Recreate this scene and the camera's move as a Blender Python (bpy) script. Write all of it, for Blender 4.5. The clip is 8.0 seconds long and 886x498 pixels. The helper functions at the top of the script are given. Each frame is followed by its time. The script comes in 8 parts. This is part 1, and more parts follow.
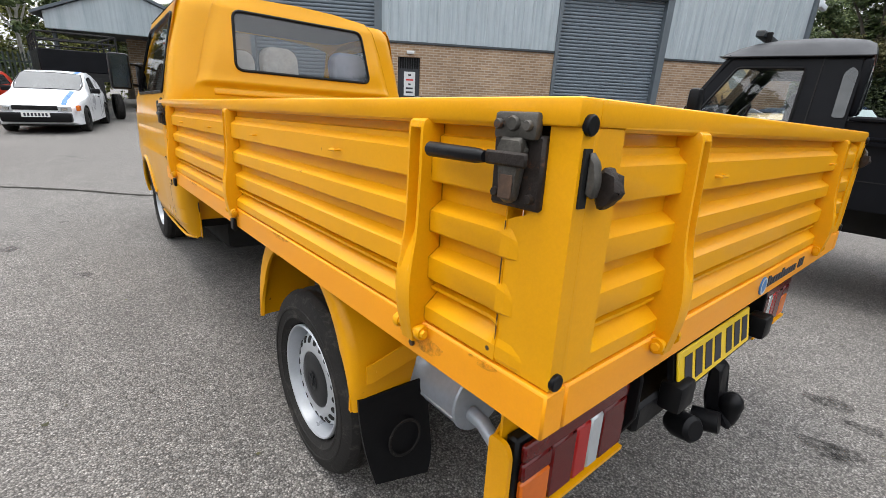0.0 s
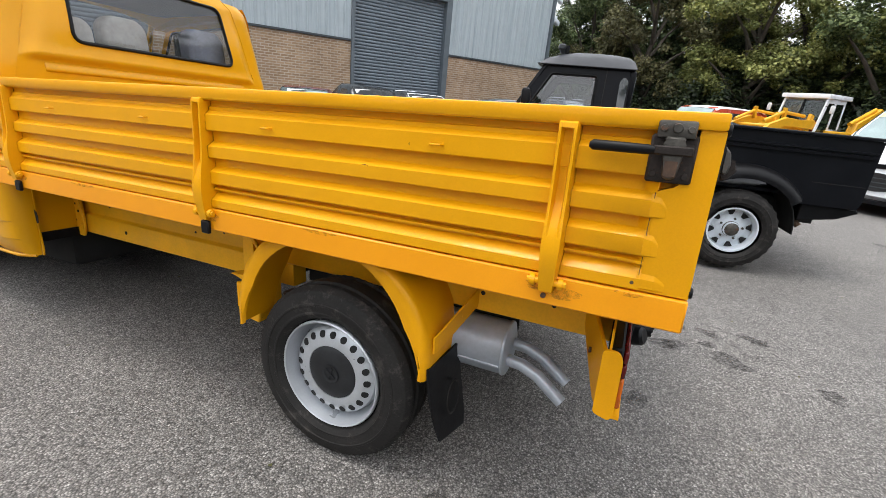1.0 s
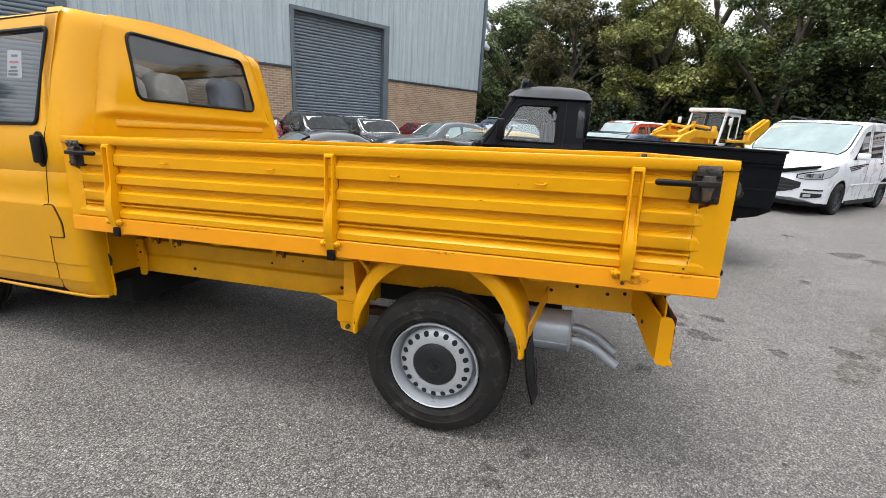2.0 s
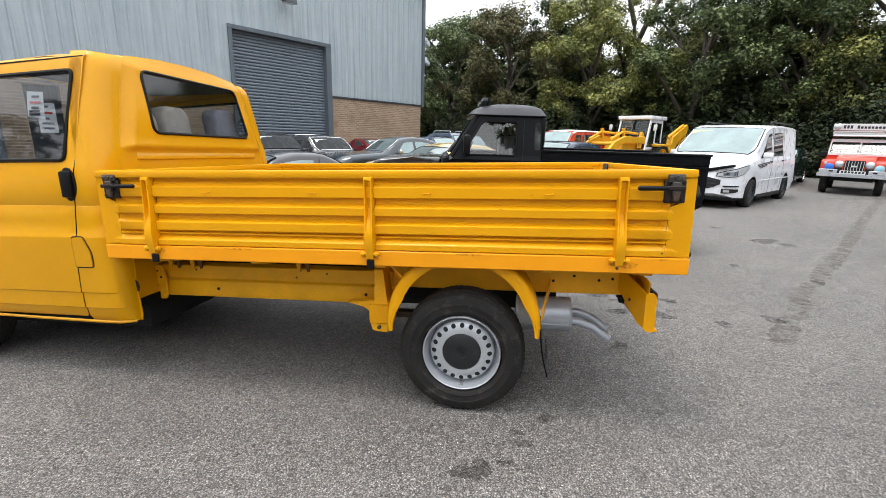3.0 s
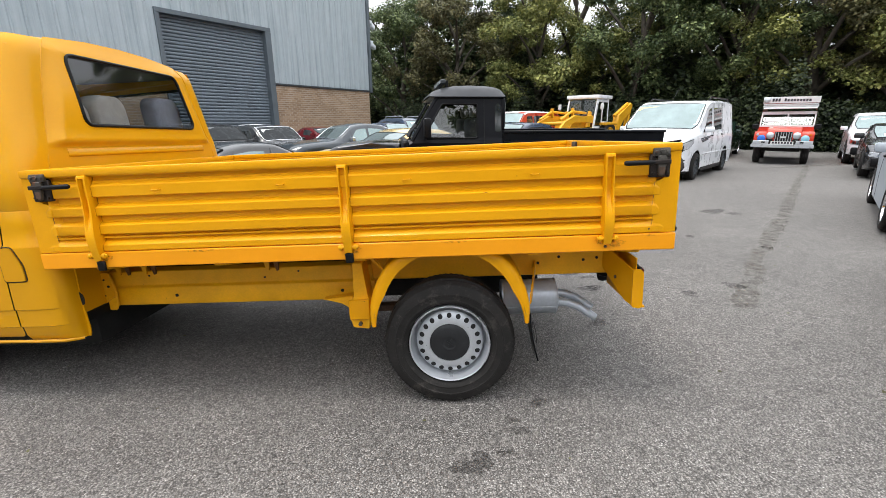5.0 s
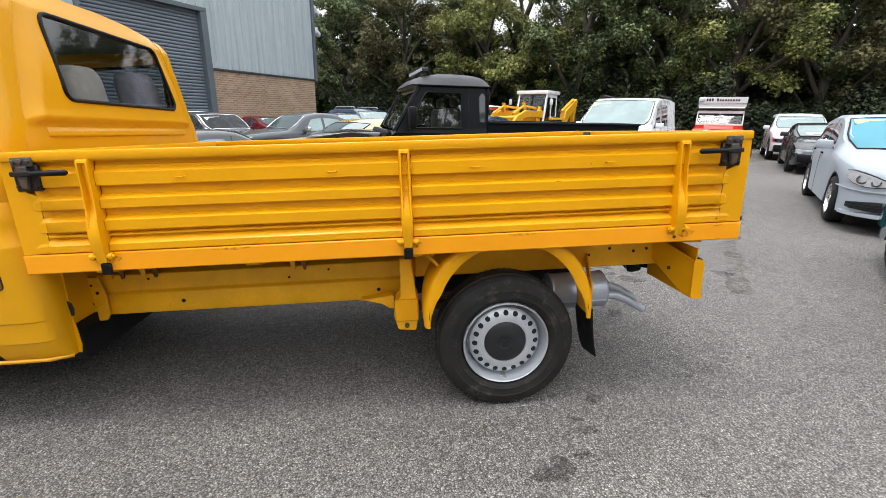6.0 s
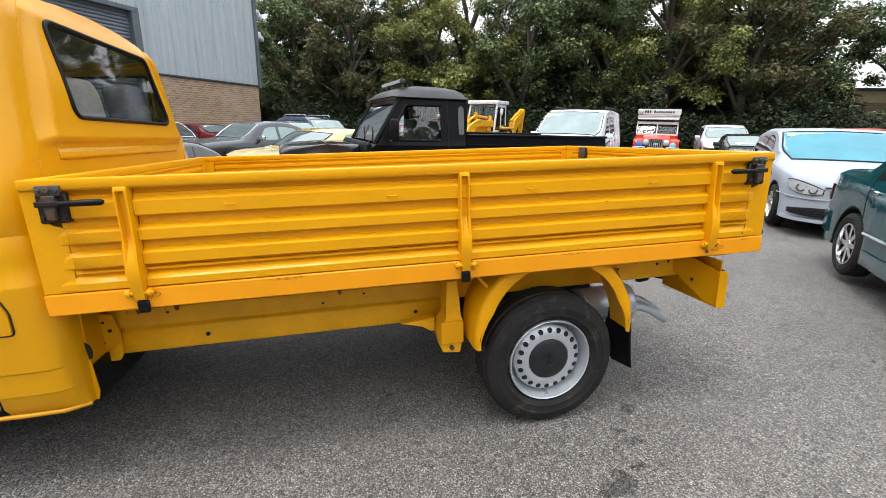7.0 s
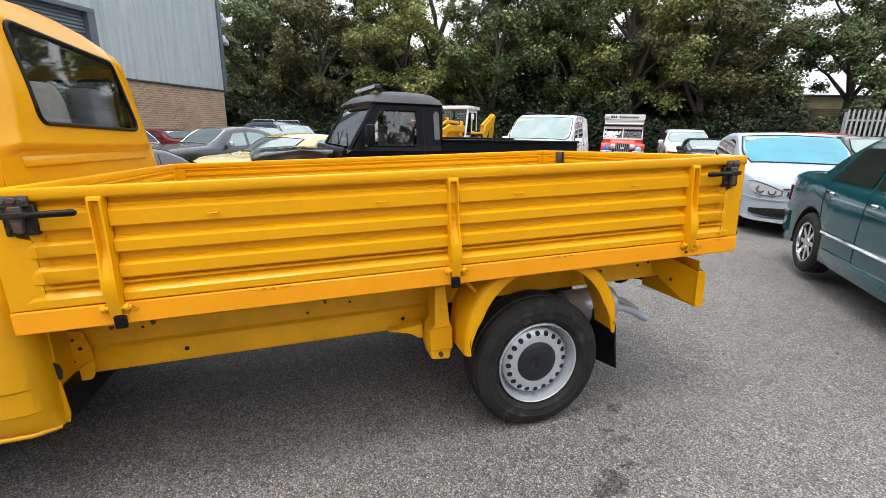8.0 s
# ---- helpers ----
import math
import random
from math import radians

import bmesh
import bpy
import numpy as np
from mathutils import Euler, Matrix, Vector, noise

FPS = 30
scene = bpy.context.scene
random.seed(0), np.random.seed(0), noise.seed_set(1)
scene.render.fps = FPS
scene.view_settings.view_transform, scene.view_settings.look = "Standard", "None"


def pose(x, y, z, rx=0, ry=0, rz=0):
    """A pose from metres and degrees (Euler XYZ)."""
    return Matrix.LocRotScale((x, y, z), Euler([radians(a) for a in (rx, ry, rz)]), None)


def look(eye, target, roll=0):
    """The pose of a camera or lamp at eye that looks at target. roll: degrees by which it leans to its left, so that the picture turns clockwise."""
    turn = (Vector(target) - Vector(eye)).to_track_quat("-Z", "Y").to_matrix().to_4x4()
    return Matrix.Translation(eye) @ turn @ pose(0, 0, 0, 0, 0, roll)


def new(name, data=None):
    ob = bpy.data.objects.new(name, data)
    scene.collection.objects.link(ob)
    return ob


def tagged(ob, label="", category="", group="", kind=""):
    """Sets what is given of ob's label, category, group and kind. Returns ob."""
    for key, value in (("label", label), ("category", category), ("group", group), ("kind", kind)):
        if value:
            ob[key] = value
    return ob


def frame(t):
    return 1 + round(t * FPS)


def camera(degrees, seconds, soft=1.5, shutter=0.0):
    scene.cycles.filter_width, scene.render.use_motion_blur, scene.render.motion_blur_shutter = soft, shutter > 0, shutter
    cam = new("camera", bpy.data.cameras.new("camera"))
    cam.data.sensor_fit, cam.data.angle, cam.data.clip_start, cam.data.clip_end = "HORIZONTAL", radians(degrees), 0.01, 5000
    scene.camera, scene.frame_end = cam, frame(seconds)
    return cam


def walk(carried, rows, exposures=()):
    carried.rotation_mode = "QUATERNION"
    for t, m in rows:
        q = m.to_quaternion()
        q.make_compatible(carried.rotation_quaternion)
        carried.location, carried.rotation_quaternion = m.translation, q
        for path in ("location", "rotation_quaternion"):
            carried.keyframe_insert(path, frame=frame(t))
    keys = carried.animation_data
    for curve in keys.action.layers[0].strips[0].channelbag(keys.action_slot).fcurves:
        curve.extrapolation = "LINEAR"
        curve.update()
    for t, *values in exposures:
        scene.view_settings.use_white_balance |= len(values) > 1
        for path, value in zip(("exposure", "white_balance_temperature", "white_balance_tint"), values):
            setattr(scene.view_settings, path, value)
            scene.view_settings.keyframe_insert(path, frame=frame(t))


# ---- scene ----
# The yard is level; the pickup stands tilted on it: BED turns the pickup's own axes into the yard's.
# The pickup's axes: x to its tail, y to its right-hand side, z up; the load bed's rear left lower corner is (0, 0, 0.824).
TILT_X, TILT_Y = math.sin(radians(2.4)), math.sin(radians(-2.0))
BED = Vector((TILT_X, TILT_Y, math.sqrt(1 - TILT_X ** 2 - TILT_Y ** 2))).rotation_difference(Vector((0, 0, 1))).to_matrix().to_4x4()
cam = camera(90.5, 8.0, soft=0.0)
PATH = [
    (0.0, (0.305, -0.458, 1.263), (-1.157, 0.785, 0.699), 2.9),
    (0.5, (0.094, -0.783, 1.269), (-1.006, 0.788, 0.7), 3.5),
    (1.0, (-0.143, -1.037, 1.248), (-0.9, 0.726, 0.684), 4.0),
    (1.5, (-0.31, -1.364, 1.277), (-0.914, 0.467, 0.745), 2.9),
    (1.7, (-0.389, -1.48, 1.302), (-0.961, 0.368, 0.796), 2.5),
    (2.8, (-0.816, -2.013, 1.357), (-1.146, -0.088, 0.93), 0.0),
    (3.0, (-0.817, -2.065, 1.367), (-1.103, -0.131, 0.948), -0.4),
    (3.5, (-0.826, -2.113, 1.359), (-1.044, -0.167, 0.95), -1.3),
    (4.0, (-0.832, -2.098, 1.376), (-1.033, -0.152, 0.957), -2.3),
    (4.5, (-0.817, -2.014, 1.365), (-0.988, -0.072, 0.916), -3.0),
    (4.7, (-0.848, -1.988, 1.357), (-0.991, -0.048, 0.893), -2.9),
    (5.8, (-1.393, -1.88, 1.342), (-1.292, 0.049, 0.823), -1.8),
    (6.0, (-1.498, -1.797, 1.332), (-1.331, 0.127, 0.811), -1.6),
    (6.5, (-1.753, -1.685, 1.343), (-1.439, 0.221, 0.828), -1.3),
    (7.0, (-1.946, -1.69, 1.403), (-1.537, 0.204, 0.906), -1.4),
    (7.5, (-2.013, -1.671, 1.393), (-1.537, 0.211, 0.912), -1.4),
    (8.0, (-2.01, -1.66, 1.406), (-1.478, 0.207, 0.927), -1.6),
]
walk(cam, [(t, BED @ look(e, g, r)) for t, e, g, r in PATH], exposures=[(0.0, 0.84), (8.0, 0.84)])

# ---- light: a bright overcast sky and a wide, weak sun behind the cloud ----
SUN_EL, SUN_AZ = radians(74), radians(240)
world = bpy.data.worlds.new("overcast_sky")
scene.world = world
world.use_nodes = True
wn, wl = world.node_tree.nodes, world.node_tree.links
sky = wn.new("ShaderNodeTexSky")
sky.sky_type = "NISHITA"
sky.sun_disc = False
sky.sun_elevation, sky.sun_rotation = SUN_EL, SUN_AZ
sky.dust_density, sky.air_density = 3.0, 1.0
flat = wn.new("ShaderNodeHueSaturation")
flat.inputs["Saturation"].default_value = 0.28
veil = wn.new("ShaderNodeMix")
veil.data_type = "RGBA"
veil.inputs["Factor"].default_value = 0.8
# cloud is about three times as bright overhead as at the horizon
way, split, rise = wn.new("ShaderNodeTexCoord"), wn.new("ShaderNodeSeparateXYZ"), wn.new("ShaderNodeMapRange")
cloud = wn.new("ShaderNodeMix")
cloud.data_type = "RGBA"
cloud.inputs["A"].default_value, cloud.inputs["B"].default_value = (4.0, 4.1, 4.3, 1), (12.2, 12.6, 13.2, 1)
wl.new(way.outputs["Generated"], split.inputs[0])
wl.new(split.outputs["Z"], rise.inputs["Value"])
wl.new(rise.outputs["Result"], cloud.inputs["Factor"])
wl.new(cloud.outputs["Result"], veil.inputs["B"])
wl.new(sky.outputs["Color"], flat.inputs["Color"])
wl.new(flat.outputs["Color"], veil.inputs["A"])
wl.new(veil.outputs["Result"], wn["Background"].inputs["Color"])
wn["Background"].inputs["Strength"].default_value = 0.15
sun = new("sun", bpy.data.lights.new("sun", "SUN"))
sun.data.energy, sun.data.angle, sun.data.color = 0.9, radians(18), (1.0, 0.96, 0.9)
sun.matrix_world = look((0, 0, 0), (-math.sin(SUN_AZ) * math.cos(SUN_EL), -math.cos(SUN_AZ) * math.cos(SUN_EL), -math.sin(SUN_EL)))
# ---- materials ----
def nodes_of(name):
    m = bpy.data.materials.new(name)
    m.use_nodes = True
    return m, m.node_tree.nodes, m.node_tree.links, m.node_tree.nodes["Principled BSDF"]


def noise_tex(n, l, scale, detail=4.0, rough=0.6, coords="Object"):
    tc = n.new("ShaderNodeTexCoord")
    t = n.new("ShaderNodeTexNoise")
    t.inputs["Scale"].default_value, t.inputs["Detail"].default_value, t.inputs["Roughness"].default_value = scale, detail, rough
    l.new(tc.outputs[coords], t.inputs["Vector"])
    return t


def ramp(n, l, src, stops):
    r = n.new("ShaderNodeValToRGB")
    e = r.color_ramp.elements
    while len(e) < len(stops):
        e.new(0.5)
    for k, (p, c) in enumerate(stops):
        e[k].position, e[k].color = p, (*c, 1)
    l.new(src, r.inputs["Fac"])
    return r


def bump(n, l, src, bsdf, strength, distance):
    b = n.new("ShaderNodeBump")
    b.inputs["Strength"].default_value, b.inputs["Distance"].default_value = strength, distance
    l.new(src, b.inputs["Height"])
    l.new(b.outputs["Normal"], bsdf.inputs["Normal"])
    return b


def mix(n, l, fac, a, b, kind="MIX"):
    m = n.new("ShaderNodeMix")
    m.data_type, m.blend_type = "RGBA", kind
    for key, v in (("Factor", fac), ("A", a), ("B", b)):
        if hasattr(v, "links"):
            l.new(v, m.inputs[key])
        elif isinstance(v, tuple):
            m.inputs[key].default_value = (*v, 1)
        else:
            m.inputs[key].default_value = v
    return m.outputs["Result"]


def surface(name, colour, rough=0.5, metal=0.0, scale=6.0, vary=0.12, bumpy=0.0, fine=60.0, coat=0.0, spec=0.5, dirt=None, chips=None):
    """A surface with a slow tone change, fine grain, and roughness that follows the grain."""
    m, n, l, b = nodes_of(name)
    slow, quick = noise_tex(n, l, scale, 5), noise_tex(n, l, fine, 3)
    lo = tuple(c * (1 - vary) for c in colour)
    hi = tuple(min(1, c * (1 + vary)) for c in colour)
    base = ramp(n, l, slow.outputs["Fac"], [(0.3, lo), (0.7, hi)]).outputs["Color"]
    grain = ramp(n, l, quick.outputs["Fac"], [(0.35, (1 - vary * 0.6,) * 3), (0.65, (1, 1, 1))]).outputs["Color"]
    col = mix(n, l, 1.0, base, grain, "MULTIPLY")
    if dirt:
        spots = ramp(n, l, noise_tex(n, l, dirt[1], 8, 0.75).outputs["Fac"], [(dirt[2], (0, 0, 0)), (dirt[2] + 0.08, (1, 1, 1))])
        col = mix(n, l, spots.outputs["Color"], col, dirt[0])
    if chips:
        spots = ramp(n, l, noise_tex(n, l, chips[1], 4, 0.55).outputs["Fac"], [(chips[2], (0, 0, 0)), (chips[2] + 0.03, (1, 1, 1))])
        col = mix(n, l, spots.outputs["Color"], col, chips[0])
    l.new(col, b.inputs["Base Color"])
    b.inputs["Metallic"].default_value, b.inputs["Coat Weight"].default_value = metal, coat
    b.inputs["Coat Roughness"].default_value = 0.08
    b.inputs["Specular IOR Level"].default_value = spec
    rr = ramp(n, l, slow.outputs["Fac"], [(0.3, (max(0.02, rough - 0.08),) * 3), (0.7, (min(1, rough + 0.08),) * 3)])
    l.new(rr.outputs["Color"], b.inputs["Roughness"])
    if bumpy:
        bump(n, l, quick.outputs["Fac"], b, bumpy, 0.004)
    return m


def glass_mat(name, tint, gloss=0.06, least=0.06, most=0.8):
    """A thin pane: part clear, part dark tint, with a sharp reflection."""
    m, n, l, b = nodes_of(name)
    clear_n, gl, mx = n.new("ShaderNodeBsdfTransparent"), n.new("ShaderNodeBsdfGlossy"), n.new("ShaderNodeMixShader")
    lw = n.new("ShaderNodeLayerWeight")
    lw.inputs["Blend"].default_value = 0.5
    fr = n.new("ShaderNodeMapRange")
    fr.interpolation_type = "SMOOTHERSTEP"
    fr.inputs["From Min"].default_value, fr.inputs["From Max"].default_value = 0.25, 1.05
    fr.inputs["To Min"].default_value, fr.inputs["To Max"].default_value = least, most
    l.new(lw.outputs["Facing"], fr.inputs["Value"])
    clear_n.inputs["Color"].default_value = (*tint, 1)
    gl.inputs["Roughness"].default_value = gloss
    l.new(fr.outputs["Result"], mx.inputs["Fac"])
    l.new(clear_n.outputs[0], mx.inputs[1])
    l.new(gl.outputs[0], mx.inputs[2])
    l.new(mx.outputs[0], n["Material Output"].inputs["Surface"])
    return m


YELLOW = surface("yellow_paint", (0.765, 0.343, 0.002), 0.42, scale=2.2, vary=0.07, fine=240, bumpy=0.06, coat=0.17, spec=0.15, dirt=((0.46, 0.185, 0.010), 6.0, 0.655), chips=((0.085, 0.032, 0.012), 30.0, 0.745))
ORANGE = surface("orange_yellow_rail_paint", (0.88, 0.335, 0.006), 0.36, scale=2.0, vary=0.06, fine=200, coat=0.02, spec=0.28, bumpy=0.04, dirt=((0.34, 0.125, 0.015), 9.0, 0.70), chips=((0.06, 0.028, 0.014), 30.0, 0.755))
CAB_YELLOW = surface("glossy_yellow_cab_paint", (0.685, 0.322, 0.002), 0.34, scale=1.4, vary=0.05, fine=300, coat=0.30, spec=0.15)
CHASSIS_Y = surface("dirty_yellow_chassis_paint", (0.86, 0.415, 0.006), 0.5, scale=5, vary=0.12, fine=90, bumpy=0.15, spec=0.3, dirt=((0.20, 0.10, 0.025), 12.0, 0.70), chips=((0.04, 0.022, 0.012), 34.0, 0.75))
BLACK_PLASTIC = surface("black_plastic", (0.006, 0.006, 0.007), 0.40, scale=12, vary=0.2, bumpy=0.1, spec=0.17)
DARK_MIRROR = surface("shaded_mirror_glass", (0.16, 0.19, 0.22), 0.04, metal=0.9, vary=0.1)
CAP_GREY = surface("worn_black_hub_plastic", (0.020, 0.021, 0.023), 0.45, scale=12, vary=0.3, fine=90, bumpy=0.1, spec=0.35)
RUBBER = surface("tyre_rubber", (0.020, 0.0185, 0.0175), 0.72, scale=9, vary=0.35, fine=120, bumpy=0.25, spec=0.22, dirt=((0.048, 0.043, 0.039), 14, 0.54))
# near-black: gaps and black parts, also painted shade in arch, tray and underbody
GAP = surface("dark_gap_and_shade", (0.006, 0.006, 0.006), 0.8, vary=0.3)
STEEL = surface("silver_wheel_paint", (0.52, 0.54, 0.57), 0.33, metal=0.45, scale=10, vary=0.08, fine=140, dirt=((0.2, 0.18, 0.16), 11, 0.7))
EXHAUST = surface("aluminised_silencer_steel", (0.46, 0.50, 0.555), 0.4, metal=0.35, scale=8, vary=0.12, bumpy=0.1, dirt=((0.18, 0.16, 0.15), 7, 0.68))
LATCH_DARK = surface("dark_rusty_latch_and_recess", (0.028, 0.021, 0.018), 0.6, metal=0.2, scale=30, vary=0.5, fine=160, bumpy=0.4, spec=0.3, dirt=((0.10, 0.04, 0.02), 30, 0.58))
LATCH = surface("worn_grey_latch_steel", (0.085, 0.078, 0.068), 0.5, metal=0.4, scale=30, vary=0.4, fine=160, bumpy=0.3, dirt=((0.16, 0.06, 0.025), 26, 0.55))
CHROME = surface("chrome", (0.75, 0.76, 0.78), 0.12, metal=1.0, vary=0.04)
BROWN_RUST = surface("rusty_brown_steel", (0.19, 0.085, 0.030), 0.85, scale=26, vary=0.5, bumpy=0.4, spec=0.2)
RUST = surface("rusty_dark_steel", (0.09, 0.05, 0.03), 0.8, scale=20, vary=0.5, bumpy=0.4)
GLASS = glass_mat("clear_window_glass", (0.64, 0.67, 0.70), 0.03, 0.085, 0.42)
CAR_GLASS = glass_mat("tinted_car_glass", (0.55, 0.61, 0.60), 0.02, 0.05)
HAZY_GLASS = glass_mat("sky_hazed_window_glass", (0.80, 0.82, 0.83), 0.015, 0.13)
SEAT_BEIGE = surface("beige_seat_cloth", (0.62, 0.57, 0.50), 0.9, scale=14, vary=0.15, bumpy=0.3)
SEAT_GREY = surface("grey_seat_cloth", (0.36, 0.36, 0.41), 0.9, scale=14, vary=0.15, bumpy=0.3)
INTERIOR = surface("dark_cabin_trim", (0.045, 0.045, 0.048), 0.7, vary=0.2)
PAPER = surface("white_paper", (0.62, 0.63, 0.63), 0.8, vary=0.03)
INK = surface("dark_ink", (0.03, 0.03, 0.04), 0.7, vary=0.1)
RED_INK = surface("red_ink", (0.55, 0.04, 0.04), 0.7, vary=0.1)
RED_LENS = surface("red_lamp_lens", (0.36, 0.012, 0.012), 0.15, vary=0.1, coat=0.1, spec=0.3)
AMBER_LENS = surface("amber_lamp_lens", (0.60, 0.13, 0.01), 0.15, vary=0.1, coat=0.1, spec=0.3)
CLEAR_LENS = surface("clear_lamp_lens", (0.55, 0.58, 0.6), 0.1, metal=0.3, vary=0.08, coat=0.6)
DARK_RED_LENS = surface("dark_red_lamp_lens", (0.10, 0.006, 0.006), 0.15, vary=0.1, coat=0.1, spec=0.3)
PLATE_Y = surface("yellow_plate", (0.82, 0.55, 0.01), 0.35, vary=0.03)
PLATE_W = surface("white_plate", (0.75, 0.75, 0.73), 0.35, vary=0.03)
BLUE_EMBLEM = surface("blue_badge", (0.03, 0.16, 0.42), 0.3, vary=0.05)
LR_BLACK = surface("matt_black_vehicle_paint", (0.0055, 0.006, 0.008), 0.38, scale=4, vary=0.2, fine=120, spec=0.14)
LR_ROOF = surface("dull_black_roof_paint", (0.014, 0.015, 0.019), 0.42, scale=5, vary=0.15, spec=0.25)
WHITE_STEEL = surface("white_wheel_paint", (0.62, 0.67, 0.72), 0.4, scale=12, vary=0.06, dirt=((0.3, 0.22, 0.15), 12, 0.7))


def paint(name, colour, rough=0.22, metal=0.0, coat=0.6, spec=0.5):
    return surface(name, colour, rough, metal=metal, scale=3, vary=0.06, fine=400, coat=coat, spec=spec)


def asphalt():
    m, n, l, b = nodes_of("worn_asphalt")
    stone = n.new("ShaderNodeTexVoronoi")
    tc = n.new("ShaderNodeTexCoord")
    stone.inputs["Scale"].default_value = 140
    l.new(tc.outputs["Object"], stone.inputs["Vector"])
    tone = ramp(n, l, stone.outputs["Color"], [(0.0, (0.078, 0.072, 0.067)), (0.45, (0.172, 0.162, 0.152)), (0.80, (0.288, 0.274, 0.259)), (1.0, (0.500, 0.480, 0.456))])
    edge = ramp(n, l, stone.outputs["Distance"], [(0.25, (1.08, 1.08, 1.08)), (0.75, (0.34, 0.34, 0.34))])
    col = mix(n, l, 1.0, tone.outputs["Color"], edge.outputs["Color"], "MULTIPLY")
    slow = noise_tex(n, l, 0.55, 7, 0.62)
    wear = ramp(n, l, slow.outputs["Fac"], [(0.3, (0.90, 0.89, 0.885)), (0.7, (1.12, 1.11, 1.095))])
    col = mix(n, l, 1.0, col, wear.outputs["Color"], "MULTIPLY")
    mid = noise_tex(n, l, 5.0, 5, 0.7)
    patch = ramp(n, l, mid.outputs["Fac"], [(0.3, (0.86, 0.86, 0.86)), (0.7, (1.1, 1.1, 1.1))])
    col = mix(n, l, 1.0, col, patch.outputs["Color"], "MULTIPLY")
    grit = ramp(n, l, noise_tex(n, l, 38, 3, 0.75).outputs["Fac"], [(0.35, (0.80, 0.80, 0.80)), (0.65, (1.18, 1.18, 1.18))])
    col = mix(n, l, 1.0, col, grit.outputs["Color"], "MULTIPLY")
    oil = ramp(n, l, noise_tex(n, l, 1.15, 3, 0.45).outputs["Fac"], [(0.715, (0, 0, 0)), (0.76, (0.6, 0.6, 0.6))])
    col = mix(n, l, oil.outputs["Color"], col, (0.035, 0.033, 0.032))
    l.new(col, b.inputs["Base Color"])
    b.inputs["Roughness"].default_value = 0.82
    bump(n, l, stone.outputs["Distance"], b, 0.55, -0.006)
    return m


ASPHALT = asphalt()
STAIN = surface("oil_stain", (0.038, 0.035, 0.033), 0.6, scale=9, vary=0.4, fine=140, bumpy=0.4)
# ---- building blocks ----
def mesh_of(name, bm, material, smooth=0.0):
    """A mesh datablock from a bmesh; smooth: the angle in degrees under which edges are shaded round."""
    bmesh.ops.recalc_face_normals(bm, faces=bm.faces)
    if smooth:
        for f in bm.faces:
            f.smooth = True
        for e in bm.edges:
            e.smooth = len(e.link_faces) == 2 and e.calc_face_angle(4) < radians(smooth)
    me = bpy.data.meshes.new(name)
    bm.to_mesh(me)
    bm.free()
    for m in material if isinstance(material, (list, tuple)) else (material,):
        me.materials.append(m)
    return me


def part(name, bm, material, parent=None, label="", smooth=40.0):
    ob = new(name, mesh_of(name, bm, material, smooth))
    ob.parent = parent
    if label:
        ob["label"] = label
    return ob


def piece(name, data, parent, m=None):
    """An object on shared mesh data under its parent."""
    ob = new(name, data)
    ob.parent = parent
    if m is not None:
        ob.matrix_basis = m
    return ob


def thing(name, m, label, category, group="", kind=""):
    """An Empty at a thing's base."""
    ob = new(name)
    ob.matrix_basis = m
    return tagged(ob, label, category, group, kind)


def box(bm, x0, x1, y0, y1, z0, z1, bevel=0.0, seg=1, m=None):
    r = bmesh.ops.create_cube(bm, size=1)
    vs = r["verts"]
    bmesh.ops.scale(bm, vec=(x1 - x0, y1 - y0, z1 - z0), verts=vs)
    bmesh.ops.translate(bm, vec=((x0 + x1) / 2, (y0 + y1) / 2, (z0 + z1) / 2), verts=vs)
    if bevel:
        es = list({e for v in vs for e in v.link_edges})
        out = bmesh.ops.bevel(bm, geom=es, offset=bevel, segments=seg, affect="EDGES", profile=0.5)
        vs = list({v for f in out["faces"] for v in f.verts} | {v for v in vs if v.is_valid})
    if m is not None:
        bmesh.ops.transform(bm, matrix=m, verts=vs)
    return vs


def boxed(*a, **k):
    bm = bmesh.new()
    box(bm, *a, **k)
    return bm


def prism(bm, pts, axis, a, b):
    """Extrude a closed outline along an axis from a to b. pts are the other two coordinates, in xyz order."""
    def put(p, v):
        q = list(p)
        q.insert("xyz".index(axis), v)
        return bm.verts.new(q)
    lo, hi = [put(p, a) for p in pts], [put(p, b) for p in pts]
    n = len(pts)
    for i in range(n):
        bm.faces.new((lo[i], lo[(i + 1) % n], hi[(i + 1) % n], hi[i]))
    bm.faces.new(lo[::-1])
    bm.faces.new(hi)
    return lo + hi


def prismed(pts, axis, a, b, bevel=0.0, seg=1):
    bm = bmesh.new()
    prism(bm, pts, axis, a, b)
    if bevel:
        bmesh.ops.bevel(bm, geom=bm.edges[:], offset=bevel, segments=seg, affect="EDGES", profile=0.5)
    return bm


def loft(bm, rings, closed=True, caps=True):
    """Skin a row of point rings."""
    rows = [[bm.verts.new(p) for p in r] for r in rings]
    for a, b in zip(rows, rows[1:]):
        n = len(a)
        for i in range(n if closed else n - 1):
            j = (i + 1) % n
            bm.faces.new((a[i], a[j], b[j], b[i]))
    if caps and closed:
        bm.faces.new(rows[0][::-1])
        bm.faces.new(rows[-1])
    return rows


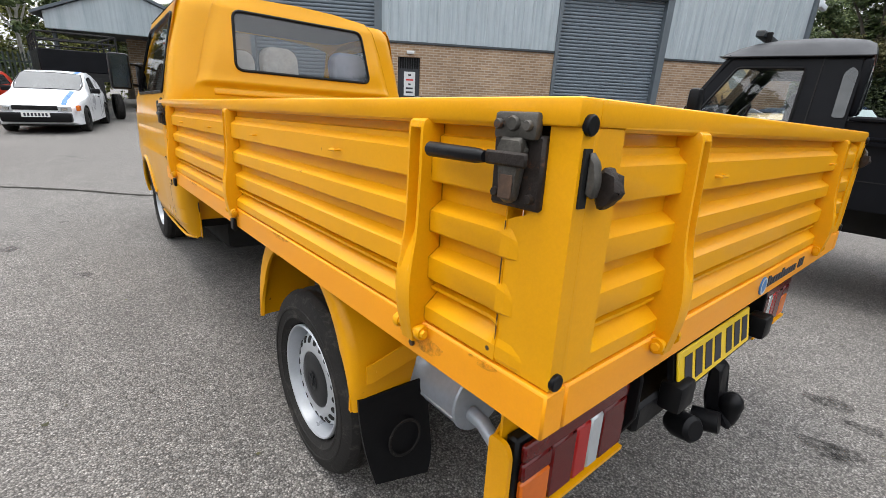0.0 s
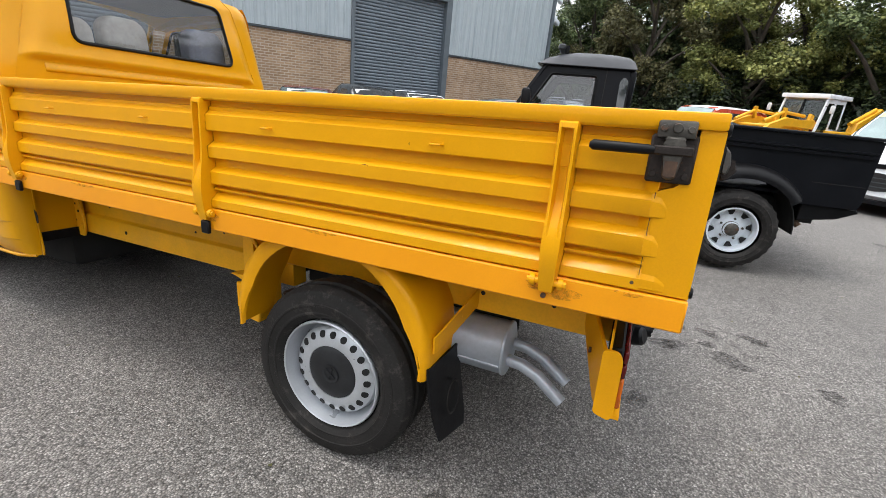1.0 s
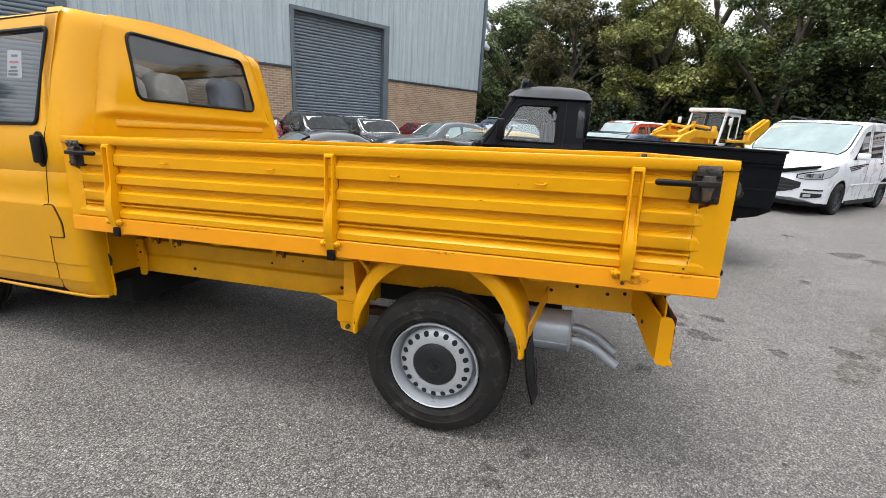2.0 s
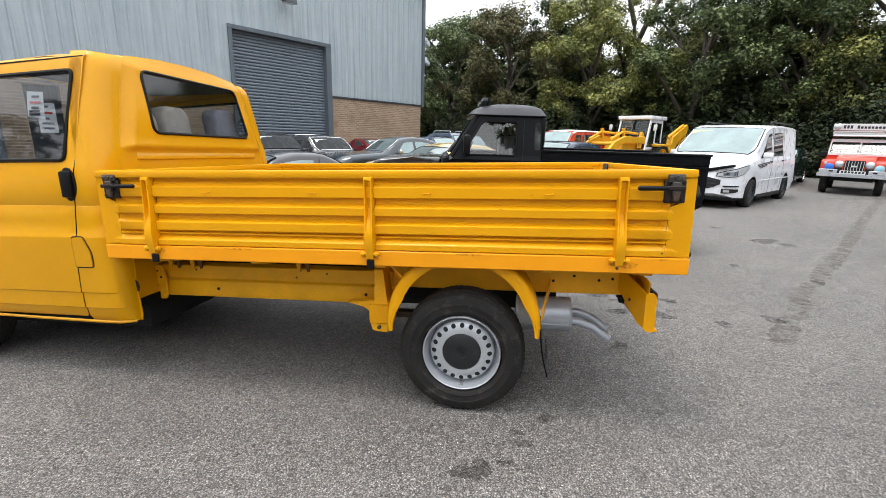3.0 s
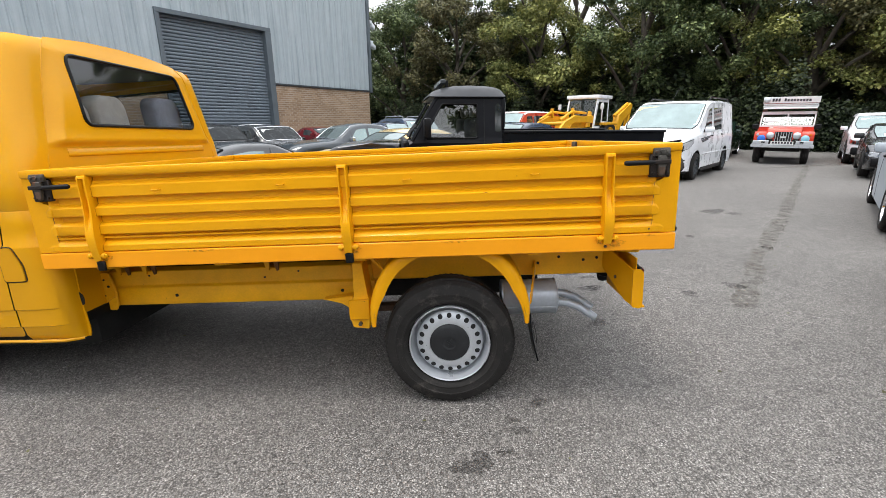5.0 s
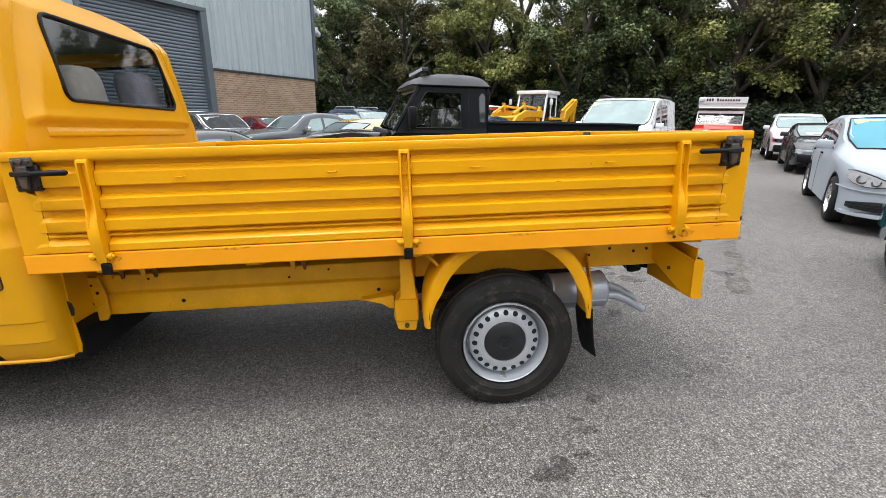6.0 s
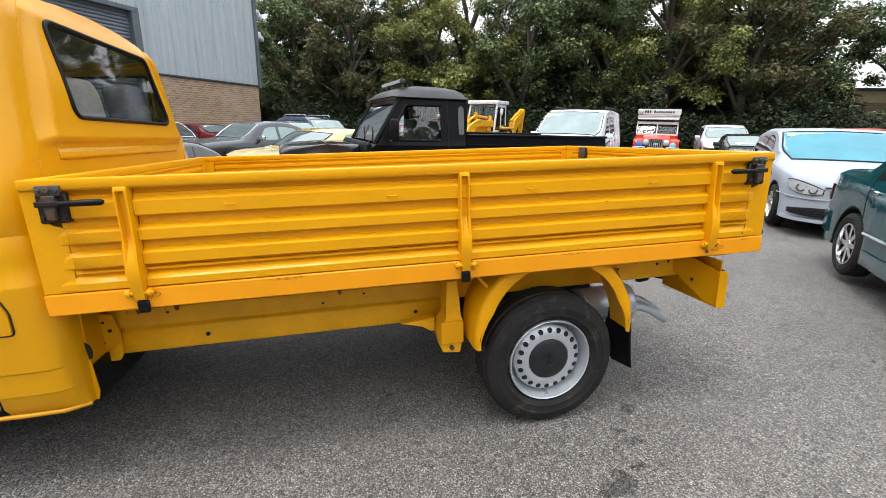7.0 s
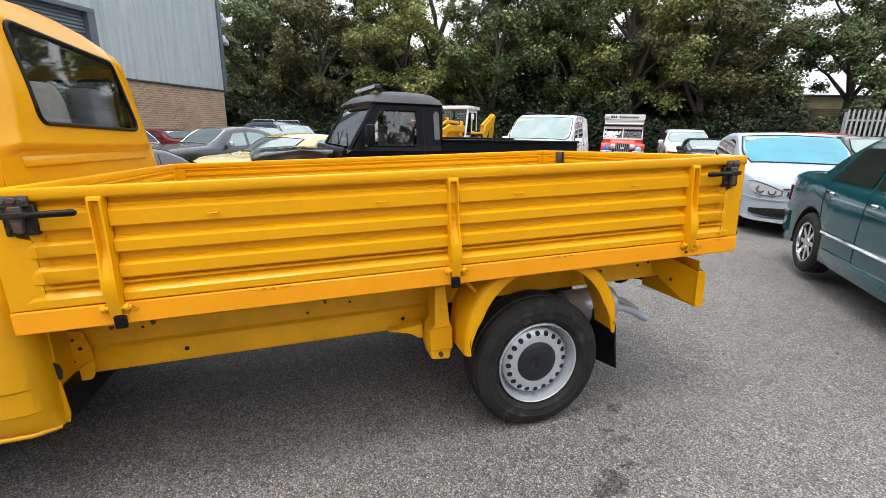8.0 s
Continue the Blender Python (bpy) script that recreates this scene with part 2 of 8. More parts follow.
def lathe(bm, prof, seg, m=None, closed=False):
    """Turn a profile of (radius, height) round z."""
    rings = []
    for k in range(seg):
        a = 2 * math.pi * k / seg
        rings.append([bm.verts.new((r * math.cos(a), r * math.sin(a), h)) for r, h in prof])
    n = len(prof)
    for k in range(seg):
        a, b = rings[k], rings[(k + 1) % seg]
        for i in range(n if closed else n - 1):
            j = (i + 1) % n
            bm.faces.new((a[i], b[i], b[j], a[j]))
    vs = [v for r in rings for v in r]
    if m is not None:
        bmesh.ops.transform(bm, matrix=m, verts=vs)
    return vs


def turned(prof, seg, m=None, closed=False):
    bm = bmesh.new()
    lathe(bm, prof, seg, m, closed)
    bmesh.ops.remove_doubles(bm, verts=bm.verts, dist=1e-5)
    return bm


def tube(bm, pts, r, seg=8, caps=True):
    """A round tube along points; r: one radius or one each."""
    pts = [Vector(p) for p in pts]
    rs = r if isinstance(r, (list, tuple)) else [r] * len(pts)
    rings, side = [], None
    for i, p in enumerate(pts):
        d = (pts[min(i + 1, len(pts) - 1)] - pts[max(i - 1, 0)]).normalized()
        if side is None:
            side = d.orthogonal().normalized()
        side = (side - d * side.dot(d)).normalized()
        up = d.cross(side)
        rings.append([p + (side * math.cos(2 * math.pi * k / seg) + up * math.sin(2 * math.pi * k / seg)) * rs[i] for k in range(seg)])
    loft(bm, rings, caps=caps)


def tubed(pts, r, seg=8):
    bm = bmesh.new()
    tube(bm, pts, r, seg)
    return bm


def disc_at(x, y, z, r, t, axis="y", seg=16):
    """A small round of thickness t, standing out along an axis."""
    m = {"x": pose(x, y, z, 0, 90, 0), "y": pose(x, y, z, 90, 0, 0), "z": pose(x, y, z)}[axis]
    return turned([(0, t / 2), (r * 0.85, t / 2), (r, t / 2 - t * 0.25), (r, -t / 2), (0, -t / 2)], seg, m)


def smooth01(a, b, v):
    k = min(1, max(0, (v - a) / (b - a)))
    return k * k * (3 - 2 * k)


def lettering(text, size, material, parent, m, depth=0.002, name="lettering", wide=1.0):
    """Raised letters in the built-in font as a plain mesh."""
    cu = bpy.data.curves.new(name, "FONT")
    cu.body, cu.size, cu.extrude, cu.align_x, cu.align_y = text, size, depth, "CENTER", "CENTER"
    cu.resolution_u = 3
    tmp = bpy.data.objects.new("letters", cu)
    scene.collection.objects.link(tmp)
    me = bpy.data.meshes.new_from_object(tmp.evaluated_get(bpy.context.evaluated_depsgraph_get()))
    bpy.data.objects.remove(tmp)
    me.materials.clear()
    me.materials.append(material)
    ob = new(name, me)
    ob.parent = parent
    ob.matrix_basis = m @ Matrix.Diagonal((wide, 1, 1, 1))
    return ob


def arch_band(r, depth, m, upper=True):
    """The upper half of a wheel-arch liner: a thin band bent round the z axis."""
    bm = bmesh.new()
    rows_ = []
    for k in range(15):
        a = math.pi * k / 14 + (0 if upper else math.pi)
        c, s = math.cos(a), math.sin(a)
        rows_.append([m @ Vector((q * c, q * s, z)) for q, z in ((r, 0.0), (r + 0.01, 0.0), (r + 0.01, depth), (r, depth))])
    loft(bm, rows_)
    return bm
# ---- ground ----
def ground_z(x, y):
    """The yard's height: a slight dip and cross fall where the pickup stands, rising towards the far corner."""
    r = math.hypot(x + 1.9, y - 0.8)
    near = -0.050 + 0.015 * (x + 1.03) - 0.034 * (y - 0.2)
    k = smooth01(3.0, 8.0, r)
    return near * (1 - k) + (0.018 * min(12.0, max(0.0, x)) * (1 - 0.55 * smooth01(8.0, 14.0, y)) - 0.10) * k


def make_ground():
    def axis(lo, hi, far):
        out = [lo - far, lo - far * 0.4, lo - far * 0.12]
        out += [lo + (hi - lo) * i / 64 for i in range(65)]
        return out + [hi + far * 0.12, hi + far * 0.4, hi + far]
    xs, ys = axis(-12, 16, 900), axis(-8, 24, 900)
    bm = bmesh.new()
    vs = [[bm.verts.new((x, y, ground_z(x, y))) for x in xs] for y in ys]
    for j in range(len(ys) - 1):
        for i in range(len(xs) - 1):
            bm.faces.new((vs[j][i], vs[j][i + 1], vs[j + 1][i + 1], vs[j + 1][i]))
    return tagged(part("ground", bm, ASPHALT, smooth=60), "weathered grey asphalt yard with loose chippings and oil spots", "ground", kind="structure")


ground = make_ground()


def stain(x, y, r, seed):
    """A flat irregular patch that follows the yard's surface."""
    rnd = random.Random(seed)
    bm = bmesh.new()
    n = 22
    ph = [rnd.uniform(0, 6.3) for _ in range(4)]
    def rad(a):
        return r * (1 + 0.22 * math.sin(2 * a + ph[0]) + 0.16 * math.sin(3 * a + ph[1]) + 0.1 * math.sin(5 * a + ph[2]) + 0.07 * math.sin(9 * a + ph[3]))
    c = bm.verts.new((x, y, ground_z(x, y) + 0.004))
    ring = []
    for k in range(n):
        a = 2 * math.pi * k / n
        px_, py_ = x + rad(a) * math.cos(a), y + rad(a) * 0.8 * math.sin(a)
        ring.append(bm.verts.new((px_, py_, ground_z(px_, py_) + 0.004)))
    for k in range(n):
        bm.faces.new((c, ring[k], ring[(k + 1) % n]))
    return tagged(part("oil_stain", bm, STAIN_SOFT, smooth=0), "dark oil stain soaked into the asphalt", "oil stain", group="oil stains on the yard", kind="structure")


def soft_stain():
    m, n, l, b = nodes_of("soaked_oil")
    t = noise_tex(n, l, 26, 6, 0.8)
    b.inputs["Base Color"].default_value = (0.03, 0.027, 0.025, 1)
    b.inputs["Roughness"].default_value = 0.62
    a = ramp(n, l, t.outputs["Fac"], [(0.33, (0, 0, 0)), (0.68, (0.68, 0.68, 0.68))])
    l.new(a.outputs["Color"], b.inputs["Alpha"])
    return m


STAIN_SOFT = soft_stain()

# ---- the warehouse: brick below, ribbed cladding above, roller shutters ----
WALL_O, WALL_H = Vector((-10.07, 20.74, -0.1)), Vector((0.535, 0.845, 0)).normalized()
WALL = Matrix.Translation(WALL_O) @ Matrix((( WALL_H.x, -WALL_H.y, 0, 0), (WALL_H.y, WALL_H.x, 0, 0), (0, 0, 1, 0), (0, 0, 0, 1)))  # x along the wall, y into the building


def brick_mat():
    m, n, l, b = nodes_of("buff_brick")
    tc = n.new("ShaderNodeTexCoord")
    sep, com = n.new("ShaderNodeSeparateXYZ"), n.new("ShaderNodeCombineXYZ")
    add = n.new("ShaderNodeMath")
    l.new(tc.outputs["Object"], sep.inputs[0])
    l.new(sep.outputs["X"], add.inputs[0])
    l.new(sep.outputs["Y"], add.inputs[1])
    l.new(add.outputs[0], com.inputs["X"])
    l.new(sep.outputs["Z"], com.inputs["Y"])
    br = n.new("ShaderNodeTexBrick")
    br.inputs["Scale"].default_value = 1.0
    br.inputs["Brick Width"].default_value, br.inputs["Row Height"].default_value, br.inputs["Mortar Size"].default_value = 0.300, 0.100, 0.013
    br.inputs["Color1"].default_value, br.inputs["Color2"].default_value = (0.27, 0.175, 0.105, 1), (0.39, 0.265, 0.165, 1)
    br.inputs["Mortar"].default_value = (0.44, 0.38, 0.31, 1)
    br.inputs["Bias"].default_value = -0.1
    l.new(com.outputs[0], br.inputs["Vector"])
    slow = ramp(n, l, noise_tex(n, l, 0.7, 6).outputs["Fac"], [(0.3, (0.80, 0.78, 0.76)), (0.7, (1.1, 1.1, 1.1))])
    col = mix(n, l, 1.0, br.outputs["Color"], slow.outputs["Color"], "MULTIPLY")
    salt = ramp(n, l, noise_tex(n, l, 3.2, 9, 0.8).outputs["Fac"], [(0.68, (0, 0, 0)), (0.78, (0.5, 0.5, 0.5))])
    col = mix(n, l, salt.outputs["Color"], col, (0.55, 0.5, 0.43))
    l.new(col, b.inputs["Base Color"])
    b.inputs["Roughness"].default_value = 0.9
    inv = n.new("ShaderNodeMath")
    inv.operation, inv.inputs[0].default_value = "SUBTRACT", 1.0
    l.new(br.outputs["Fac"], inv.inputs[1])
    bump(n, l, inv.outputs[0], b, 0.8, 0.012)
    return m


def clad_mat():
    m, n, l, b = nodes_of("weathered_pale_grey_cladding")
    tc = n.new("ShaderNodeTexCoord")
    mp = n.new("ShaderNodeMapping")
    mp.inputs["Scale"].default_value = (4.0, 4.0, 0.16)
    l.new(tc.outputs["Object"], mp.inputs["Vector"])
    t = n.new("ShaderNodeTexNoise")
    t.inputs["Scale"].default_value, t.inputs["Detail"].default_value, t.inputs["Roughness"].default_value = 1.6, 8, 0.7
    l.new(mp.outputs[0], t.inputs["Vector"])
    streak = ramp(n, l, t.outputs["Fac"], [(0.3, (0.285, 0.340, 0.372)), (0.55, (0.395, 0.448, 0.478)), (0.75, (0.450, 0.502, 0.528))])
    spot = ramp(n, l, noise_tex(n, l, 1.3, 6, 0.7).outputs["Fac"], [(0.3, (0.92, 0.92, 0.92)), (0.7, (1.04, 1.04, 1.04))])
    l.new(mix(n, l, 1.0, streak.outputs["Color"], spot.outputs["Color"], "MULTIPLY"), b.inputs["Base Color"])
    b.inputs["Roughness"].default_value = 0.55
    return m


BRICK, CLAD = brick_mat(), clad_mat()
SHUTTER = surface("blue_grey_shutter_paint", (0.135, 0.165, 0.195), 0.5, scale=0.8, vary=0.12, fine=20)
FRAME_GREY = surface("dark_grey_steel_frame", (0.10, 0.122, 0.14), 0.5, scale=3, vary=0.12)
DARK_TRIM = surface("dark_flashing", (0.035, 0.042, 0.048), 0.5, vary=0.15)
DOOR_BLACK = surface("blue_black_steel_door", (0.02, 0.022, 0.028), 0.45, vary=0.15)

EAVE, DADO = 9.5, 3.32
ware = thing("warehouse", WALL, "large warehouse of buff brick with pale grey ribbed cladding above", "warehouse", kind="structure")


def wall_run(x0, x1, z0, z1, name, mat, y0=0.0, y1=0.3):
    return part(name, boxed(x0, x1, y0, y1, z0, z1), mat, ware, smooth=0)


DOORS = [(-5.1, 0.0), (-17.65, -12.5)]
PED = (-11.82, -10.90)


def ribbed(x0, x1, z0, z1):
    """Trapezoid-ribbed sheet, ribs upright."""
    bm = bmesh.new()
    outline, x = [], x0
    pitch, out = 0.40, 0.045
    while x < x1 - 1e-4:
        for dx, y in ((0, 0.0), (0.25, 0.0), (0.285, -out), (0.335, -out), (0.37, 0.0)):
            if x + dx <= x1:
                outline.append((x + dx, y))
        x += pitch
    outline.append((x1, 0.0))
    outline += [(x1, 0.12), (x0, 0.12)]
    prism(bm, outline, "z", z0, z1)
    return bm


edges = [-19.6] + [v for d in sorted(DOORS) for v in d] + [6.65]
for a, b in zip(edges[::2], edges[1::2]):
    runs = [(a, b)]
    if a < PED[0] < b:
        runs = [(a, PED[0]), (PED[1], b)]
        wall_run(PED[0], PED[1], 2.75, DADO - 0.06, "brick_wall", BRICK)
    for p, q in runs:
        wall_run(p, q, -0.4, DADO - 0.06, "brick_wall", BRICK)
    part("cladding", ribbed(a, b, DADO, EAVE), CLAD, ware, smooth=0)
    part("flashing", boxed(a, b, -0.07, 0.05, DADO - 0.07, DADO + 0.02, bevel=0.008), DARK_TRIM, ware)
slat_me = mesh_of("slat", prismed([(0.0, 0.0), (-0.03, 0.03), (-0.036, 0.07), (-0.026, 0.11), (0.0, 0.128), (0.02, 0.128), (0.02, 0.0)], "x", -2.38, 2.38), SHUTTER, 50)
for a, b in DOORS:
    part("cladding", ribbed(a, b, 5.78, EAVE), CLAD, ware, smooth=0)
    part("door_head", boxed(a, b, -0.09, 0.26, 5.60, 5.775, bevel=0.01), FRAME_GREY, ware)
    for s0, s1 in ((a, a + 0.16), (b - 0.30, b)):
        part("door_jamb", boxed(s0, s1, -0.09, 0.30, -0.3, 5.597, bevel=0.01), FRAME_GREY, ware)
    shut = new("roller_shutter")
    shut.parent = ware
    shut.matrix_basis = pose((a + b) / 2 - 0.07, 0.22, 0)
    shut["label"] = "blue-grey steel roller shutter, closed"
    for i in range(42):
        piece("slat", slat_me, shut, pose(0, 0, -0.1 + i * 0.1365))
    part("shutter_backing", boxed(-2.6, 2.6, 0.03, 0.06, -0.3, 5.7), FRAME_GREY, shut, smooth=0)
part("corner_trim", boxed(6.655, 6.85, -0.11, 0.12, DADO - 0.10, EAVE, bevel=0.01), FRAME_GREY, ware)
part("gable_wall", boxed(6.45, 6.70, 0.305, 24, -0.4, DADO), BRICK, ware, smooth=0)
part("gable_cladding", boxed(6.45, 6.74, 0.125, 24, DADO, EAVE), CLAD, ware, smooth=0)
part("roof", boxed(-19.9, 7.0, -0.3, 24.2, EAVE, EAVE + 0.25, bevel=0.05), FRAME_GREY, ware)
part("end_wall", boxed(-19.85, -19.603, 0, 24, -0.4, EAVE), CLAD, ware, smooth=0)
ped = new("side_door")
ped.parent = ware
ped.matrix_basis = pose((PED[0] + PED[1]) / 2, 0.10, 0)
ped["label"] = "blue-black steel door with barred head and notices"
part("door_leaf", boxed(-0.45, 0.45, 0, 0.06, -0.1, 2.30, bevel=0.006), DOOR_BLACK, ped)
part("door_back", boxed(-0.455, 0.455, 0.08, 0.12, -0.1, 2.75), GAP, ped)
bar_me = mesh_of("bar", tubed([(0, 0, 2.28), (0, 0, 2.74)], 0.014, 6), DOOR_BLACK, 60)
for i in range(9):
    piece("bar", bar_me, ped, pose(-0.4 + i * 0.1, 0.0, 0))
note = part("notice", boxed(-0.2, 0.27, -0.012, -0.002, 1.22, 2.18), PAPER, ped, "white paper notice")
for i, (w, z, mt) in enumerate([(0.12, 2.05, INK), (0.3, 1.86, RED_INK), (0.1, 1.68, INK), (0.3, 1.52, INK), (0.3, 1.36, INK)]):
    part("print_bar", boxed(0.035 - w / 2, 0.035 + w / 2, -0.016, -0.0125, z - 0.035, z + 0.035), mt, note, smooth=0)
lamp = thing("bulkhead_lamp", WALL @ pose((PED[0] + PED[1]) / 2 + 0.05, 0, 2.93), "pale bulkhead lamp on the brick wall", "wall lamp")
part("housing", boxed(-0.16, 0.16, -0.1, 0.0, -0.06, 0.06, bevel=0.02, seg=2), PAPER, lamp)
fl = thing("floodlight", WALL @ pose(-2.5, 0, 7.1), "dark grey floodlight fixed to ribbed cladding", "floodlight")
part("arm", boxed(-0.04, 0.04, -0.35, -0.045, 0.0, 0.06, bevel=0.01), DARK_TRIM, fl)
part("head", prismed([(-0.75, -0.12), (-0.35, -0.02), (-0.35, 0.14), (-0.7, 0.10)], "x", -0.32, 0.32, bevel=0.02), DARK_TRIM, fl)
part("lens", boxed(-0.27, 0.27, -0.70, -0.42, -0.115, -0.10, m=pose(0, 0, 0.01, 0, 0, 0)), CLEAR_LENS, fl)
for z in (7.0, 5.9):
    cc = thing("security_camera", WALL @ pose(6.86, -0.05, z), "white security camera on the warehouse corner", "security camera", group="security cameras")
    part("bracket", boxed(-0.002, 0.22, -0.05, 0.05, 0.10, 0.26, bevel=0.01), WHITE_STEEL, cc)
    part("body", boxed(0.16, 0.62, -0.12, 0.1, -0.04, 0.2, bevel=0.05, seg=2, m=pose(0, 0, 0, 0, 14, 20)), WHITE_STEEL, cc)
    if z < 6:
        part("dome", turned([(0, -0.2), (0.08, -0.17), (0.11, -0.08), (0.11, 0.0), (0, 0.0)], 14, pose(0.1, 0, 0.1)), WHITE_STEEL, cc)
# ---- trees ----
def leaf_mat(name, lo, mid, hi):
    m, n, l, b = nodes_of(name)
    g = n.new("ShaderNodeNewGeometry")
    tone = ramp(n, l, g.outputs["Random Per Island"], [(0.0, lo), (0.55, mid), (1.0, hi)])
    slow = ramp(n, l, noise_tex(n, l, 0.45, 4).outputs["Fac"], [(0.3, (0.62, 0.68, 0.66)), (0.7, (1.25, 1.2, 1.0))])
    col = mix(n, l, 1.0, tone.outputs["Color"], slow.outputs["Color"], "MULTIPLY")
    l.new(col, b.inputs["Base Color"])
    b.inputs["Roughness"].default_value, b.inputs["Specular IOR Level"].default_value = 0.55, 0.3
    tr, ad = n.new("ShaderNodeBsdfTranslucent"), n.new("ShaderNodeMixShader")
    l.new(col, tr.inputs["Color"])
    ad.inputs["Fac"].default_value = 0.22
    l.new(b.outputs[0], ad.inputs[1])
    l.new(tr.outputs[0], ad.inputs[2])
    l.new(ad.outputs[0], n["Material Output"].inputs["Surface"])
    return m


LEAF = [leaf_mat("mid_green_leaves", (0.034, 0.053, 0.023), (0.092, 0.130, 0.057), (0.265, 0.315, 0.150)),
        leaf_mat("dark_green_leaves", (0.018, 0.031, 0.018), (0.052, 0.078, 0.040), (0.165, 0.205, 0.110)),
        leaf_mat("yellow_green_leaves", (0.088, 0.106, 0.030), (0.205, 0.225, 0.074), (0.410, 0.410, 0.160)),
        leaf_mat("brown_green_leaves", (0.060, 0.058, 0.030), (0.118, 0.112, 0.056), (0.235, 0.215, 0.110)),
        # ivy colour darkened to hold the shade under the trees
        leaf_mat("shaded_ivy_leaves", (0.007, 0.013, 0.007), (0.021, 0.033, 0.015), (0.078, 0.102, 0.046))]
BARK = surface("tree_bark", (0.075, 0.062, 0.048), 0.9, scale=4, vary=0.4, fine=30, bumpy=0.6)
BIRCH = surface("silver_birch_bark", (0.55, 0.53, 0.48), 0.8, scale=3, vary=0.2, fine=20, bumpy=0.4, dirt=((0.05, 0.045, 0.04), 5, 0.62))


def leaf_mesh(name, centres, normals, sizes, material, rng):
    """Many small folded leaf sprays: each two quads that share a mid line."""
    n = len(centres)
    a = rng.normal(size=(n, 3))
    nn = normals / (np.linalg.norm(normals, axis=1, keepdims=True) + 1e-9)
    u = a - nn * (a * nn).sum(1, keepdims=True)
    u /= np.linalg.norm(u, axis=1, keepdims=True) + 1e-9
    v = np.cross(nn, u)
    s = sizes[:, None]
    w = (0.30 + 0.25 * rng.random((n, 1))) * s
    fold = nn * s * (0.12 + 0.18 * rng.random((n, 1)))
    base, tip = centres - u * s * 0.5, centres + u * s * 0.5 - nn * s * 0.12
    left, right = centres + v * w - fold, centres - v * w - fold
    verts = np.stack([base, left, tip, right], 1).reshape(-1, 3)
    k = np.arange(n)[:, None] * 4
    tris = np.concatenate([k + [0, 1, 2], k + [0, 2, 3]], 1).reshape(-1, 3)
    me = bpy.data.meshes.new(name)
    me.vertices.add(len(verts))
    me.vertices.foreach_set("co", verts.astype(np.float32).ravel())
    me.loops.add(tris.size)
    me.loops.foreach_set("vertex_index", tris.astype(np.int32).ravel())
    me.polygons.add(len(tris))
    me.polygons.foreach_set("loop_start", np.arange(0, tris.size, 3, dtype=np.int32))
    me.update()
    me.validate()
    me.materials.append(material)
    return me


def clumps(rng, c, r, count, leaf):
    """Leaf sprays in one uneven clump: denser at its skin, pointing out and up."""
    d = rng.normal(size=(count, 3))
    d /= np.linalg.norm(d, axis=1, keepdims=True)
    k = rng.random((count, 1)) ** 0.45
    wob = 1 + 0.35 * np.sin(d[:, :1] * 5 + c[0]) * np.cos(d[:, 1:2] * 4 + c[1])
    p = np.array(c) + d * k * np.array(r) * wob
    n = d * 0.8 + np.array([0, 0, 0.9]) + rng.normal(scale=0.55, size=(count, 3))
    return p, n, leaf * (0.55 + 0.9 * rng.random(count))


def tree(x, y, height, spread, leaf_kind, seed, label, low=0.12, leaves=36000, leaf=0.135, bark=None, name="tree", girth=0.028):
    rng, rnd = np.random.default_rng(seed), random.Random(seed)
    root = thing(name, pose(x, y, ground_z(x, y) - 0.05), label, "tree", group="trees round the yard")
    bm = bmesh.new()
    trunk_h = height * 0.62
    lean = (rnd.uniform(-0.5, 0.5), rnd.uniform(-0.5, 0.5))
    spine = [(lean[0] * (k / 6) ** 2 + 0.12 * math.sin(k * 1.7 + seed), lean[1] * (k / 6) ** 2 + 0.1 * math.cos(k * 1.3 + seed), trunk_h * k / 6) for k in range(7)]
    r0 = girth * height
    tube(bm, spine, [r0 * (1.25 if k == 0 else 1 - 0.12 * k) for k in range(7)], 9)
    part("trunk", bm, bark or BARK, root, smooth=60)
    centres = []
    for k in range(13):
        f = low + (1 - low) * (k + rnd.random()) / 13
        a = k * 2.4 + rnd.uniform(-0.5, 0.5)
        base = Vector(spine[min(6, max(1, int(f * 6.5)))]) * 1.0
        reach = spread * (0.45 + 0.65 * math.sin(math.pi * min(0.97, 0.15 + f * 0.8))) * rnd.uniform(0.7, 1.1)
        tip = Vector((base.x + reach * math.cos(a), base.y + reach * math.sin(a), height * (0.16 + 0.72 * f) + rnd.uniform(-0.4, 0.6)))
        b2 = bmesh.new()
        mid = base.lerp(tip, 0.5) + Vector((0, 0, 0.25))
        tube(b2, [base, base.lerp(mid, 0.5), mid, tip], [r0 * 0.42, r0 * 0.34, r0 * 0.25, r0 * 0.08], 6)
        part("limb", b2, bark or BARK, root, smooth=60)
        centres.append((tip, spread * rnd.uniform(0.22, 0.34)))
        for _ in range(6):
            q = base.lerp(tip, rnd.uniform(0.45, 1.12)) + Vector((rnd.uniform(-1, 1), rnd.uniform(-1, 1), rnd.uniform(-0.5, 0.8))) * spread * 0.42
            centres.append((q, spread * rnd.uniform(0.10, 0.27)))
    centres.append((Vector((spine[-1][0], spine[-1][1], height * 0.9)), spread * 0.42))
    tot = sum(r * r for _, r in centres)
    P, N, S = [], [], []
    for c, r in centres:
        p, n, s = clumps(rng, c, (r, r, r * 0.72), max(20, int(leaves * r * r / tot)), leaf)
        P.append(p), N.append(n), S.append(s)
    me = leaf_mesh("crown", np.concatenate(P), np.concatenate(N), np.concatenate(S), LEAF[leaf_kind], rng)
    ob = new("crown", me)
    ob.parent = root
    return root


